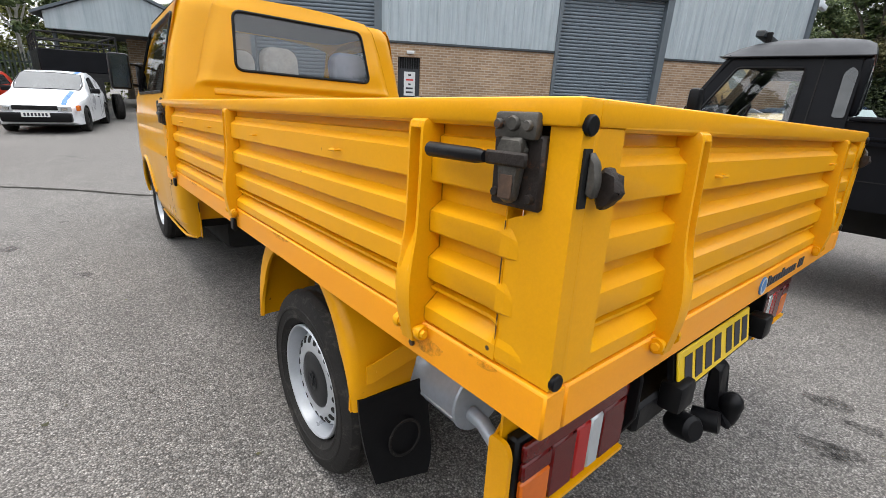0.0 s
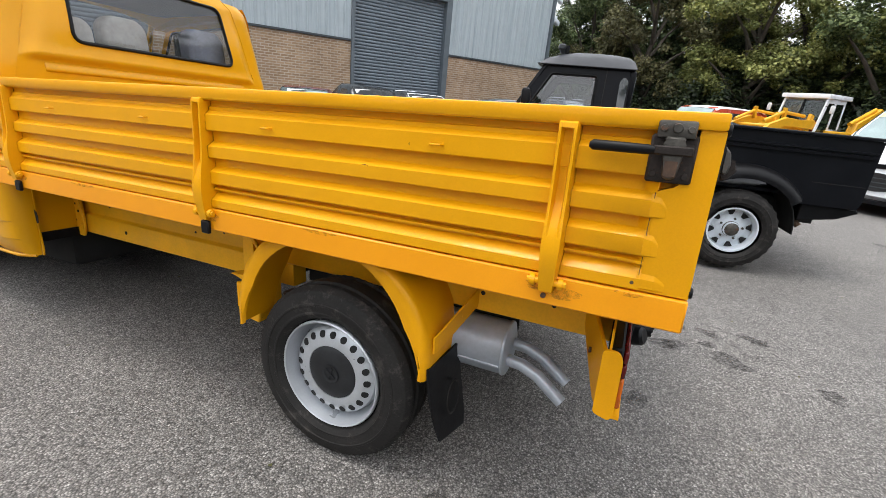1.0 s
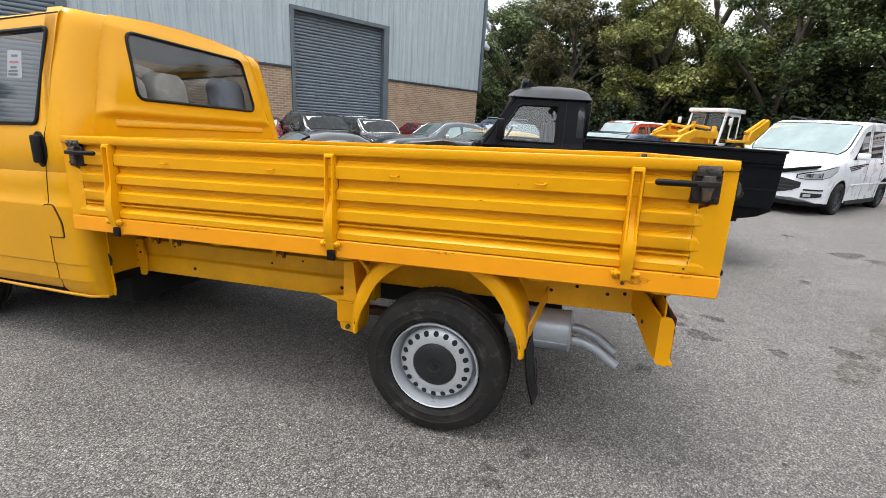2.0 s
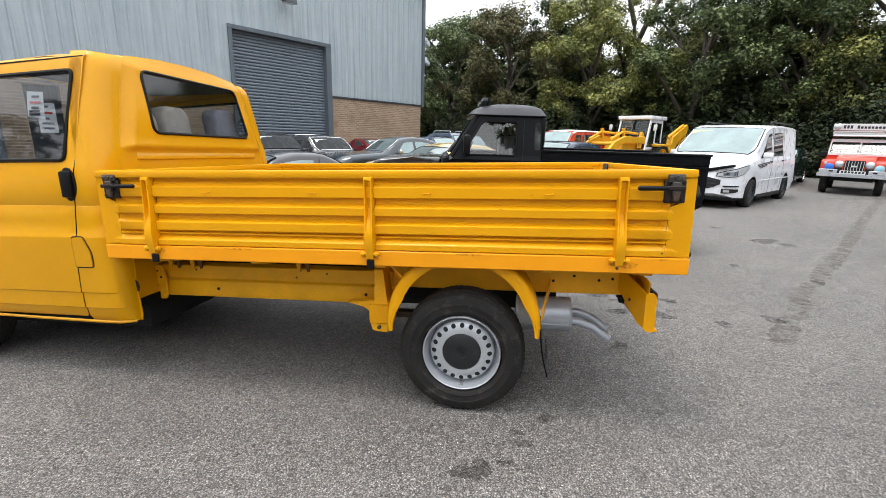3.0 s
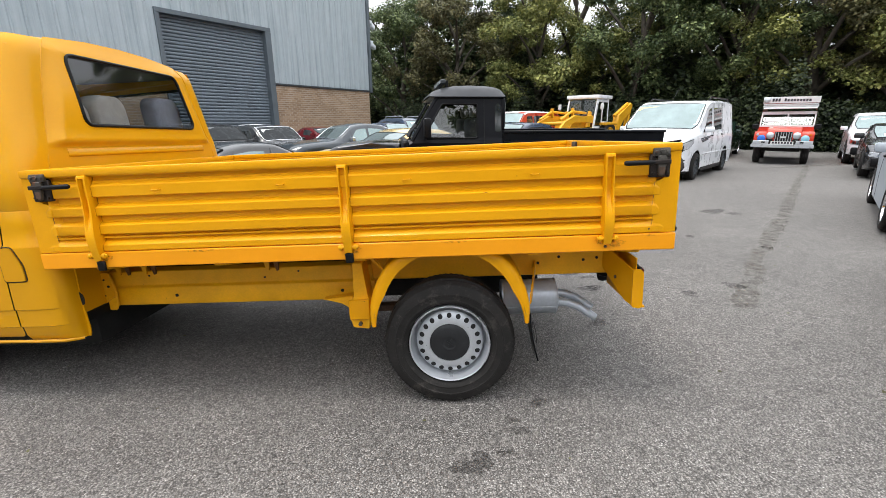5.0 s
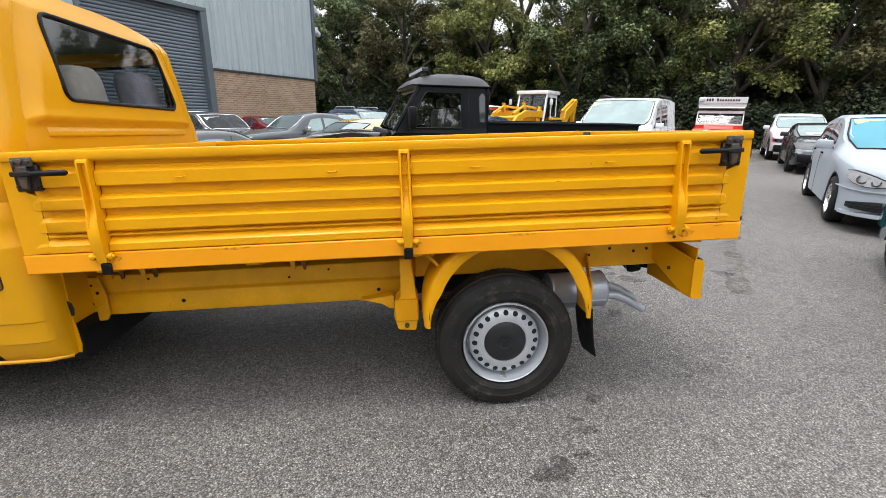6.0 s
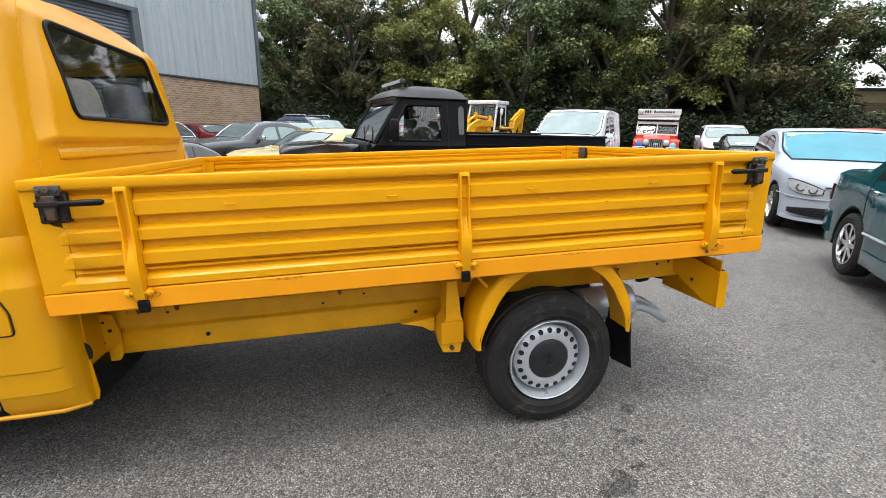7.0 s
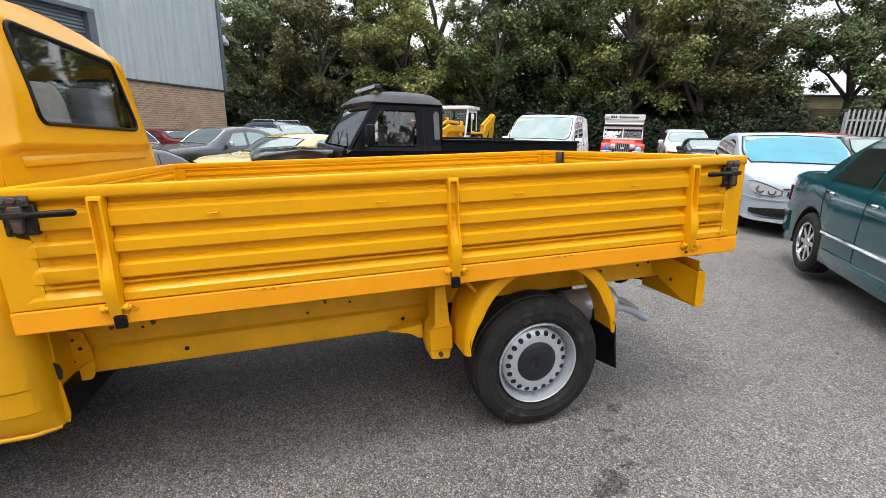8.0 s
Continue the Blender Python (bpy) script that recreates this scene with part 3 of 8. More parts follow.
def undergrowth(x0, y0, x1, y1, height, depth, seed, kind, count=30000, leaf=0.14):
    """A band of bushes and ivy along a line, with an uneven top."""
    rng = np.random.default_rng(seed)
    n = max(3, int(math.hypot(x1 - x0, y1 - y0) / 1.3))
    P, N, S = [], [], []
    for k in range(n):
        f = (k + 0.5) / n
        c = (x0 + (x1 - x0) * f + rng.uniform(-0.5, 0.5), y0 + (y1 - y0) * f + rng.uniform(-0.5, 0.5))
        h = height * rng.uniform(0.6, 1.15)
        p, q, s = clumps(rng, (c[0], c[1], h * 0.42 - 0.1), (depth * rng.uniform(0.8, 1.2), depth * rng.uniform(0.8, 1.2), h * 0.6), count // n, leaf)
        keep = p[:, 2] > -0.1
        P.append(p[keep]), N.append(q[keep]), S.append(s[keep])
    ob = new("undergrowth", leaf_mesh("undergrowth", np.concatenate(P), np.concatenate(N), np.concatenate(S), LEAF[kind], rng))
    return tagged(ob, "dense dark bushes and ivy under the trees", "bushes", kind="stuff")


# x, y, height, spread, leaf kind
for k, (x, y, h, s, kind) in enumerate([
        (-1.2, 31.0, 10.7, 3.1, 3), (2.2, 33.5, 11.6, 3.0, 1), (4.2, 28.6, 10.6, 3.0, 2), (7.4, 31.5, 14.6, 3.6, 2),
        (9.6, 27.2, 12.2, 3.2, 0), (12.6, 29.5, 12.5, 3.5, 0), (14.6, 25.0, 12.5, 3.2, 0), (17.0, 22.6, 13.0, 3.4, 2),
        (19.6, 19.8, 11.5, 3.1, 3), (22.4, 20.6, 13.5, 3.6, 0), (21.0, 25.5, 10.0, 3.2, 3), (27.5, 14.0, 9.5, 3.0, 0),
        (-2.6, 36.5, 11.3, 3.2, 1), (-5.2, 33.0, 10.5, 3.0, 0), (-6.5, 38.5, 11.5, 3.2, 0), (15.6, 31.0, 14.0, 3.6, 1), (24.6, 25.0, 10.5, 3.8, 1), (31.0, 11.5, 10.0, 3.2, 0), (33.5, 6.5, 9.0, 3.2, 3)]):
    tree(x, y, h, s, kind, 11 + k, ["leafy mid-green broadleaf tree at the yard edge", "dark green broadleaf tree at the yard edge",
         "yellow-green broadleaf tree at the yard edge", "browning autumn tree at the yard edge"][kind])
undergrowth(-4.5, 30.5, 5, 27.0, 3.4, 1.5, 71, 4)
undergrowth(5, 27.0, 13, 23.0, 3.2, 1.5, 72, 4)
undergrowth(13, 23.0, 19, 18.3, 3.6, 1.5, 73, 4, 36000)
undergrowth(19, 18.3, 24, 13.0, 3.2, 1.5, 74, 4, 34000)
undergrowth(-5, 36, 30, 24, 9.0, 2.4, 75, 0, 60000, 0.36)
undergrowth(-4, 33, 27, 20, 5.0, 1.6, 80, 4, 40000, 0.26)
undergrowth(-31.5, -10, -33, 2, 4.2, 1.6, 81, 2, 12000, 0.2)
tree(29.6, 18.6, 12.0, 3.1, 0, 61, "leafy mid-green broadleaf tree at the yard edge", low=0.42)
undergrowth(-10, 41, -2, 37, 4.5, 1.6, 79, 1, 9000, 0.3)
# ---- the yellow pickup truck ----
pickup = thing("pickup_truck", BED, "bright yellow single-cab dropside pickup truck with corrugated steel sides", "pickup truck")
BOLT_ME = mesh_of("bolt", disc_at(0, 0, 0, 0.009, 0.008, "y", 8), LATCH, 40)


def arc(cx, cy, r, a0, a1, n):
    return [(cx + r * math.cos(radians(a0 + (a1 - a0) * k / n)), cy + r * math.sin(radians(a0 + (a1 - a0) * k / n))) for k in range(n + 1)]


def round_rect(x0, x1, y0, y1, r, n=5):
    return (arc(x1 - r, y1 - r, r, 0, 90, n) + arc(x0 + r, y1 - r, r, 90, 180, n) + arc(x0 + r, y0 + r, r, 180, 270, n) + arc(x1 - r, y0 + r, r, 270, 360, n))


def rounded(poly, r, n=4):
    """Round the corners of a polygon."""
    out = []
    for i, p in enumerate(poly):
        a, b, c = Vector(poly[i - 1]), Vector(p), Vector(poly[(i + 1) % len(poly)])
        u, v = (a - b), (c - b)
        k = min(r, u.length * 0.45, v.length * 0.45)
        s, e = b + u.normalized() * k, b + v.normalized() * k
        for j in range(n + 1):
            f = j / n
            q = s.lerp(b, f).lerp(b.lerp(e, f), f)
            out.append((q.x, q.y))
    return out


def sheet(outer, holes, cuts, place, cuts2=()):
    """A thin panel: an outline with holes, filled, cut along lines of the second (and first) coordinate, then bent by place(a, b)."""
    bm = bmesh.new()
    edges_ = []
    for loop in (outer, *holes):
        vs = [bm.verts.new((a, b, 0)) for a, b in loop]
        edges_ += [bm.edges.new((vs[i], vs[(i + 1) % len(vs)])) for i in range(len(vs))]
    bmesh.ops.triangle_fill(bm, edges=edges_, use_beauty=True, use_dissolve=False)
    for c in cuts:
        bmesh.ops.bisect_plane(bm, geom=bm.verts[:] + bm.edges[:] + bm.faces[:], plane_co=(0, c, 0), plane_no=(0, 1, 0), dist=1e-5)
    for c in cuts2:
        bmesh.ops.bisect_plane(bm, geom=bm.verts[:] + bm.edges[:] + bm.faces[:], plane_co=(c, 0, 0), plane_no=(1, 0, 0), dist=1e-5)
    for v in bm.verts:
        v.co = place(v.co.x, v.co.y)
    return bm


# the corrugated dropside: depth inwards and height, from the top lip down
BOARD_PROFILE = [(0.003, 1.294), (0.0, 1.288), (0.0, 1.263), (0.004, 1.258), (0.030, 1.256), (0.030, 1.240), (0.022, 1.237), (0.022, 1.227),
                 (0.006, 1.213), (0.006, 1.165), (0.009, 1.162), (0.031, 1.161), (0.031, 1.129), (0.006, 1.112), (0.006, 1.077), (0.009, 1.074),
                 (0.031, 1.073), (0.031, 1.045), (0.006, 1.028), (0.006, 0.989), (0.009, 0.986), (0.031, 0.985), (0.031, 0.976), (0.015, 0.972),
                 (0.015, 0.966), (0.031, 0.963), (0.031, 0.957), (0.003, 0.933), (0.003, 0.908), (0.006, 0.905)]
BOARD_BACK = [(0.038, 0.905), (0.038, 1.16), (0.048, 1.165), (0.048, 1.185), (0.038, 1.19), (0.038, 1.205), (0.048, 1.21), (0.048, 1.228), (0.038, 1.233), (0.038, 1.246), (0.048, 1.25), (0.048, 1.258), (0.040, 1.262), (0.046, 1.266), (0.046, 1.294)]


def wobble(bm, amp, seed):
    """Slight dents in a long pressed panel."""
    for v in bm.verts:
        v.co.y += amp * noise.noise(Vector((v.co.x * 2.1, seed, v.co.z * 3.0)))


def stake(parent, x, mat=YELLOW):
    """A pressed stake: a channel above, a flared foot below, on a pinned hinge."""
    rows = [(1.264, 0.0225, 0.002, 0.0), (1.260, 0.0240, 0.008, 0.001), (1.250, 0.0240, 0.011, 0.002), (1.244, 0.0240, 0.011, 0.019), (1.15, 0.0240, 0.013, 0.022), (1.10, 0.0240, 0.015, 0.022), (1.068, 0.0242, 0.018, 0.016), (1.035, 0.0248, 0.024, 0.006),
            (1.005, 0.0255, 0.029, 0.0), (0.975, 0.0258, 0.032, -0.001), (0.945, 0.0248, 0.031, -0.002), (0.915, 0.0235, 0.027, -0.001), (0.89, 0.0222, 0.022, 0.0), (0.864, 0.0205, 0.017, 0.0)]
    bm = bmesh.new()
    rings = []
    for z, w, p, c in rows:
        e = min(0.014, w * 0.42)
        ring = [(-w, 0.030), (-w, 0.006), (-w + 0.004, -p), (-w + e, -p - 0.001), (-w + e + 0.005, -p + c), (w - e - 0.005, -p + c), (w - e, -p - 0.001), (w - 0.004, -p), (w, 0.006), (w, 0.030)]
        rings.append([(x + a, b, z) for a, b in ring])
    loft(bm, rings)
    st = part("stake", bm, mat, parent, smooth=32)
    part("hinge", tubed([(x - 0.040, -0.012, 0.888), (x + 0.040, -0.012, 0.888)], 0.0085, 10), mat, st)
    for s in (-1, 1):
        part("hinge_lug", turned([(0, 0.006), (0.013, 0.006), (0.015, 0.002), (0.015, -0.006), (0, -0.006)], 10, pose(x + s * 0.034, -0.010, 0.887, 0, 90, 0)), mat, st)
        part("hinge_bolt", turned([(0, 0.004), (0.007, 0.004), (0.008, -0.004), (0, -0.004)], 6, pose(x + s * 0.043, -0.012, 0.888, 0, 90, 0)), CHASSIS_Y, st)
    return st


def latch(parent, x, flip=1):
    """An over-centre dropside latch with a rubber-gripped lever, in a pocket of the board's end."""
    # base plate near-black to paint the shaded recess behind the rusty pieces
    lt = part("latch", boxed(x - 0.044, x + 0.044, -0.002, 0.020, 1.152, 1.250, bevel=0.004), LATCH_DARK, parent, "rusty steel latch with a black rubber grip")
    part("cap_plate", boxed(x - 0.036, x + 0.036, -0.012, 0.004, 1.243, 1.278, bevel=0.005, seg=2), LATCH, lt)
    for dx, z in ((-0.025, 1.262), (0.0, 1.263), (0.025, 1.261), (-0.031, 1.170), (0.03, 1.168)):
        part("bolt", disc_at(x + dx, -0.015 if z > 1.24 else -0.006, z, 0.007 if dx else 0.010, 0.007, "y", 8), LATCH if z > 1.24 else LATCH_DARK, lt)
    part("clasp", prismed([(x - 0.020, 1.246), (x + 0.020, 1.246), (x + 0.017, 1.232), (x + 0.015, 1.170), (x + 0.008, 1.160), (x - 0.008, 1.160), (x - 0.015, 1.170), (x - 0.017, 1.232)], "y", -0.019, -0.004, bevel=0.004), LATCH, lt)
    part("clasp_foot", boxed(x - 0.012, x + 0.012, -0.0215, -0.0195, 1.166, 1.198, bevel=0.001), RUST, lt)
    part("cross_bar", boxed(x - 0.038, x + 0.036, -0.026, -0.0195, 1.209, 1.228, bevel=0.003), LATCH_DARK, lt)
    part("grip", tubed([(x - flip * 0.035, -0.026, 1.218), (x - flip * 0.05, -0.026, 1.218), (x - flip * 0.155, -0.026, 1.219), (x - flip * 0.163, -0.026, 1.219)], [0.008, 0.0105, 0.0115, 0.006], 12), BLACK_PLASTIC, lt, "black rubber grip")
    return lt


# patchy near-black film that paints the shade beside the stakes
def edge_shade_mat():
    m, n, l, b = nodes_of("stake_edge_shade")
    b.inputs["Base Color"].default_value = (0.035, 0.018, 0.007, 1)
    b.inputs["Roughness"].default_value = 0.85
    a = ramp(n, l, noise_tex(n, l, 26, 6, 0.75).outputs["Fac"], [(0.36, (0, 0, 0)), (0.66, (0.8, 0.8, 0.8))])
    l.new(a.outputs["Color"], b.inputs["Alpha"])
    return m


EDGE_SHADE = edge_shade_mat()


def board(name, length, m, stakes, hooks, latches, seed, label, end=0.115):
    """A dropside board: x along it, y inwards, z up."""
    root = new(name)
    root.parent = pickup
    root.matrix_basis = m
    root["label"] = label
    # the pressed hollows close in a short slope at each end
    shut, full = end - 0.012, end + 0.014
    bm = bmesh.new()
    n = max(6, int(length / 0.16))
    flush = [(min(d, 0.005) if z < 1.256 else d, z) for d, z in BOARD_PROFILE]
    rows = [(shut, flush)] + [(full + (length - 2 * full) * k / n, BOARD_PROFILE) for k in range(n + 1)] + [(length - shut, flush)]
    loft(bm, [[(x, d, z) for d, z in prof + BOARD_BACK] for x, prof in rows])
    wobble(bm, 0.0032, seed)
    part("panel", bm, YELLOW, root, smooth=30)
    part("top_lip", boxed(0.0, length, -0.002, 0.047, 1.262, 1.297, bevel=0.006, seg=2), YELLOW, root)
    for s in (0, 1):
        # the flat end plate, notched where the latch sits
        edge_line = [(end - 0.008, 0.905), (end - 0.009, 0.98), (end - 0.007, 1.05), (end - 0.009, 1.13)]
        pts = [(0.0, 0.905)] + edge_line + [(0.092, 1.137), (0.074, 1.143), (0.058, 1.158), (0.048, 1.185), (0.046, 1.262), (0.0, 1.262)]
        if end < 0.1:
            pts = rounded([(0.0, 0.905), (end - 0.008, 0.905), (end - 0.008, 1.262), (0.0, 1.262)], 0.004, 1)
        bm = bmesh.new()
        prism(bm, [(length - x, z) if s else (x, z) for x, z in pts], "y", 0.007 if end > 0.1 else 0.002, 0.034)
        part("end_plate", bm, YELLOW, root, smooth=20)
        part("end_backing", boxed(*((length - 0.10, length - 0.001) if s else (0.001, 0.10)), 0.0345, 0.0455, 0.906, 1.2615, bevel=0.002), YELLOW, root)
        if end < 0.1:
            continue
        x0, x1 = (length - 0.112, length - 0.04) if s else (0.04, 0.112)
        part("seam", tubed([(length - x if s else x, 0.0062, z) for x, z in edge_line], 0.0009, 4), RUST, root, smooth=0)
        # the ribs run on over the plate and end in a slanting tip
        for a, b, w in ((1.077, 1.110, 0.030), (0.989, 1.026, 0.030), (0.912, 0.934, 0.058)):
            t0, t1, t2 = ((length - v) if s else v for v in (end - 0.004, end - w * 0.72, end - w - 0.006))
            bm = bmesh.new()
            loft(bm, [[(t, y0, a), (t, y0, a + (b - a) * f), (t, 0.0078, a + (b - a) * f + 0.016 * f), (t, 0.0078, a - 0.004)] for t, y0, f in ((t0, 0.0035, 1.0), (t1, 0.0035, 0.92), (t2, 0.0066, 0.55))])
            part("rib_end", bm, YELLOW, root, smooth=0)
        # dark box in place of the pocket's shaded hollow
        part("latch_pocket_shade", boxed(x0, x1, 0.022, 0.034, 1.175, 1.262), LATCH_DARK, root, smooth=0)
    for x in stakes:
        stake(root, x)
        # painted shade of the gap along the stake's edge
        bm = bmesh.new()
        loft(bm, [[(x + e, d - 0.0014, z) for d, z in BOARD_PROFILE[4:]] for e in (0.022, 0.0268)], closed=False, caps=False)
        wobble(bm, 0.0032, seed)
        part("edge_shade_line", bm, EDGE_SHADE, root, smooth=0)
    for x in hooks:
        bm = bmesh.new()
        tube(bm, [(x - 0.018, 0.008, 1.187), (x - 0.014, -0.006, 1.186), (x + 0.014, -0.006, 1.187), (x + 0.018, 0.008, 1.188)], 0.0032, 6)
        part("rope_hook", bm, YELLOW, root)
    for x, f in latches:
        latch(root, x, f)
    return root


L = 2.99
board("side_board", L, pose(-L, 0, 0), (L - 2.693, L - 1.488, L - 0.305), (L - 2.356, L - 1.775, L - 1.199, L - 0.628), ((L - 0.09, 1), (0.09, -1)), 1.0, "hinged corrugated steel side board, latched up")
board("side_board", L, pose(0, 1.95, 0, 0, 0, 180), (0.305, 1.488, 2.693), (0.628, 1.199, 1.775, 2.356), ((0.09, -1), (L - 0.09, 1)), 5.0, "hinged corrugated steel side board, latched up")
board("tailgate", 1.87, pose(0.0, 0.04, 0, 0, 0, 90), (0.31, 1.50), (0.44, 1.40), (), 9.0, "hinged corrugated steel tailgate, shut", 0.075)
board("headboard", 1.87, pose(-L, 1.91, 0, 0, 0, -90), (), (), (), 13.0, "fixed corrugated headboard behind the cab", 0.075)
for y in (0.018, 1.932):
    for z, r in ((1.265, 0.013), (0.918, 0.013)):
        part("plug", disc_at(0.003, y, z, r, 0.008, "x", 14), BLACK_PLASTIC, pickup)
    # the tailgate's claw catch at each rear corner
    s = 1 if y < 1 else -1
    claw = part("corner_catch", prismed([(0.003, 1.178), (0.011, 1.160), (0.022, 1.170), (0.036, 1.183), (0.037, 1.191), (0.025, 1.204), (0.016, 1.220), (0.003, 1.206)], "y", y + s * 0.034 - 0.012, y + s * 0.034 + 0.012, bevel=0.005), LATCH_DARK, pickup, "rusty claw catch")
    part("catch_tongue", prismed([(0.004, 1.182), (0.016, 1.178), (0.020, 1.198), (0.016, 1.222), (0.004, 1.236)], "y", y + s * 0.006 - 0.005, y + s * 0.006 + 0.009, bevel=0.003), LATCH, claw)
    part("catch_slot", boxed(-0.001, 0.0035, y - 0.005, y + 0.010, 1.165, 1.238), GAP, claw, smooth=0)
# the back of the tailgate's catch: a rolled grey sleeve on its inner face
sleeve = part("catch_sleeve", turned([(0.0, 0.044), (0.026, 0.044), (0.030, 0.038), (0.030, -0.038), (0.026, -0.044), (0.0, -0.044)], 18, pose(-0.052, 1.625, 1.247) @ Matrix.Diagonal((0.7, 1.35, 1, 1))), LATCH, pickup, "worn grey steel sleeve")
part("sleeve_flange", boxed(-0.056, -0.047, 1.565, 1.685, 1.205, 1.290, bevel=0.003), LATCH_DARK, sleeve)

PLANK = surface("weathered_floor_plank", (0.20, 0.15, 0.09), 0.8, scale=5, vary=0.25, fine=70, bumpy=0.3)
# rails round the floor, floor planks
for nm, b in (("side_rail", (-2.992, 0.002, 0.0, 0.05)), ("side_rail", (-2.992, 0.002, 1.90, 1.95)), ("rear_rail", (-0.052, 0.0025, 0.0505, 1.8995)), ("front_rail", (-2.992, -2.942, 0.0505, 1.8995))):
    part(nm, boxed(*b, 0.824, 0.901, bevel=0.004), ORANGE, pickup, "orange-yellow steel floor rail")
for k in range(10):
    part("floor_plank", boxed(-2.94, -0.055, 0.052 + k * 0.1847, 0.052 + k * 0.1847 + 0.182, 0.855, 0.885, bevel=0.003), PLANK, pickup, smooth=0)
# dark rubber stops under the front and middle stakes
for x in (-2.688, -1.488):
    part("rubber_stop", boxed(x - 0.019, x + 0.019, -0.016, -0.001, 0.812, 0.858, bevel=0.004), BLACK_PLASTIC, pickup)
for x in (-0.305,):
    part("bolt", disc_at(x - 0.005, -0.003, 0.848, 0.007, 0.006, "y", 8), RUST, pickup)

def rust_smear_mat():
    m, n, l, b = nodes_of("soaked_rust")
    b.inputs["Base Color"].default_value = (0.16, 0.055, 0.015, 1)
    b.inputs["Roughness"].default_value = 0.8
    a = ramp(n, l, noise_tex(n, l, 55, 6, 0.8).outputs["Fac"], [(0.47, (0, 0, 0)), (0.75, (0.5, 0.5, 0.5))])
    l.new(a.outputs["Color"], b.inputs["Alpha"])
    return m


RUST_SOFT = rust_smear_mat()
for x, z, w, h in ((-0.27, 0.862, 0.05, 0.016), (-0.33, 0.872, 0.03, 0.012), (-1.46, 0.872, 0.03, 0.014), (-2.66, 0.872, 0.03, 0.014), (-0.12, 0.895, 0.03, 0.006), (-1.0, 0.894, 0.06, 0.006), (-2.2, 0.894, 0.08, 0.006)):
    part("rust_smear", prismed([(x + w * math.cos(a) * (1 + 0.2 * math.sin(3 * a)), z + h * math.sin(a)) for a in np.linspace(0, 2 * math.pi, 13)[:-1]], "y", -0.0045, -0.0012), RUST_SOFT, pickup, smooth=0)
for x, z in ((-0.118, 0.922),):
    part("rust_spot", disc_at(x, 0.0030, z, 0.0045, 0.0012, "y", 9), RUST, pickup)


# model badge on the rear rail: a blue round and dark bars in place of the script
part("badge", disc_at(0.005, 0.965, 0.865, 0.026, 0.004, "x", 20), BLUE_EMBLEM, pickup, "round blue badge")
part("badge_ring", turned([(0.020, 0.0005), (0.0245, 0.0005), (0.0245, -0.0005), (0.020, -0.0005)], 20, pose(0.0078, 0.965, 0.865, 0, 90, 0), closed=True), PAPER, pickup)
for k in range(11):
    part("script_bar", boxed(0.003, 0.0055, 1.012 + k * 0.027, 1.031 + k * 0.027, 0.852, 0.883 if k in (0, 5) else 0.874), INK, pickup, smooth=0)
for k in range(3):
    part("script_bar", boxed(0.003, 0.0055, 1.335 + k * 0.022, 1.350 + k * 0.022, 0.852, 0.882), INK, pickup, smooth=0)

# chassis
def hole(x, y, z, r=0.009):
    return part("hole", disc_at(x, y, z, r, 0.002, "y", 10), GAP, pickup)


part("chassis_beam", prismed([(0.40, 0.688), (0.40, 0.604), (0.375, 0.595), (0.375, 0.495), (0.385, 0.488), (0.46, 0.488), (0.46, 0.698)], "x", -3.02, -1.46, bevel=0.004), CHASSIS_Y, pickup, "dusty yellow chassis beam")
part("chassis_beam", prismed([(1.52, 0.698), (1.52, 0.615), (1.545, 0.606), (1.545, 0.495), (1.46, 0.488), (1.46, 0.698)], "x", -3.02, -1.46, bevel=0.004), CHASSIS_Y, pickup)
for y in (0.31, 1.53):
    part("rear_beam", boxed(-1.46, -0.10, y, y + 0.07, 0.622, 0.80, bevel=0.006), CHASSIS_Y, pickup)
for x, z in ((-2.62, 0.545), (-2.78, 0.66), (-2.1, 0.63), (-1.9, 0.66), (-1.65, 0.545), (-2.76, 0.70)):
    hole(x, 0.374 if z < 0.6 else 0.399, z, 0.010 if z < 0.56 else 0.006)
for x, z in ((-0.32, 0.70), (-0.45, 0.72), (-0.25, 0.71), (-0.56, 0.69)):
    hole(x, 0.309, z, 0.008)
for x in (-2.75, -2.15, -1.46, -0.62, -0.16):
    part("cross_member", prismed([(0.06, 0.824), (0.06, 0.80), (0.36, 0.735), (1.56, 0.735), (1.86, 0.80), (1.86, 0.824)], "x", x - 0.03, x + 0.03, bevel=0.003), CHASSIS_Y, pickup)
for x in (-2.955, -2.80, -2.08, -0.62):
    for dx in (0.0, 0.055):
        bm = bmesh.new()
        prism(bm, [(x + dx - 0.030, 0.79), (x + dx + 0.026, 0.79), (x + dx + 0.016, 0.672), (x + dx + 0.006, 0.668)], "y", 0.385, 0.397)
        part("gusset", bm, BROWN_RUST if dx else CHASSIS_Y, pickup, smooth=0)
# the cab's rear corner bracket and its weld plate
part("cab_bracket", prismed([(-3.22, 0.72), (-3.22, 0.52), (-3.08, 0.495), (-3.02, 0.470), (-2.985, 0.470), (-2.968, 0.50), (-2.965, 0.60), (-2.985, 0.69)], "y", 0.355, 0.372, bevel=0.004), CHASSIS_Y, pickup)
for a, b in (((-2.985, 0.353, 0.69), (-2.967, 0.353, 0.59)), ((-2.968, 0.353, 0.555), (-3.06, 0.353, 0.505))):
    part("weld_bead", tubed([a, b], 0.005, 5), CHASSIS_Y, pickup)
for x, z, r in ((-3.02, 0.655, 0.006), (-3.00, 0.615, 0.008), (-3.03, 0.56, 0.005)):
    hole(x, 0.354, z, r)
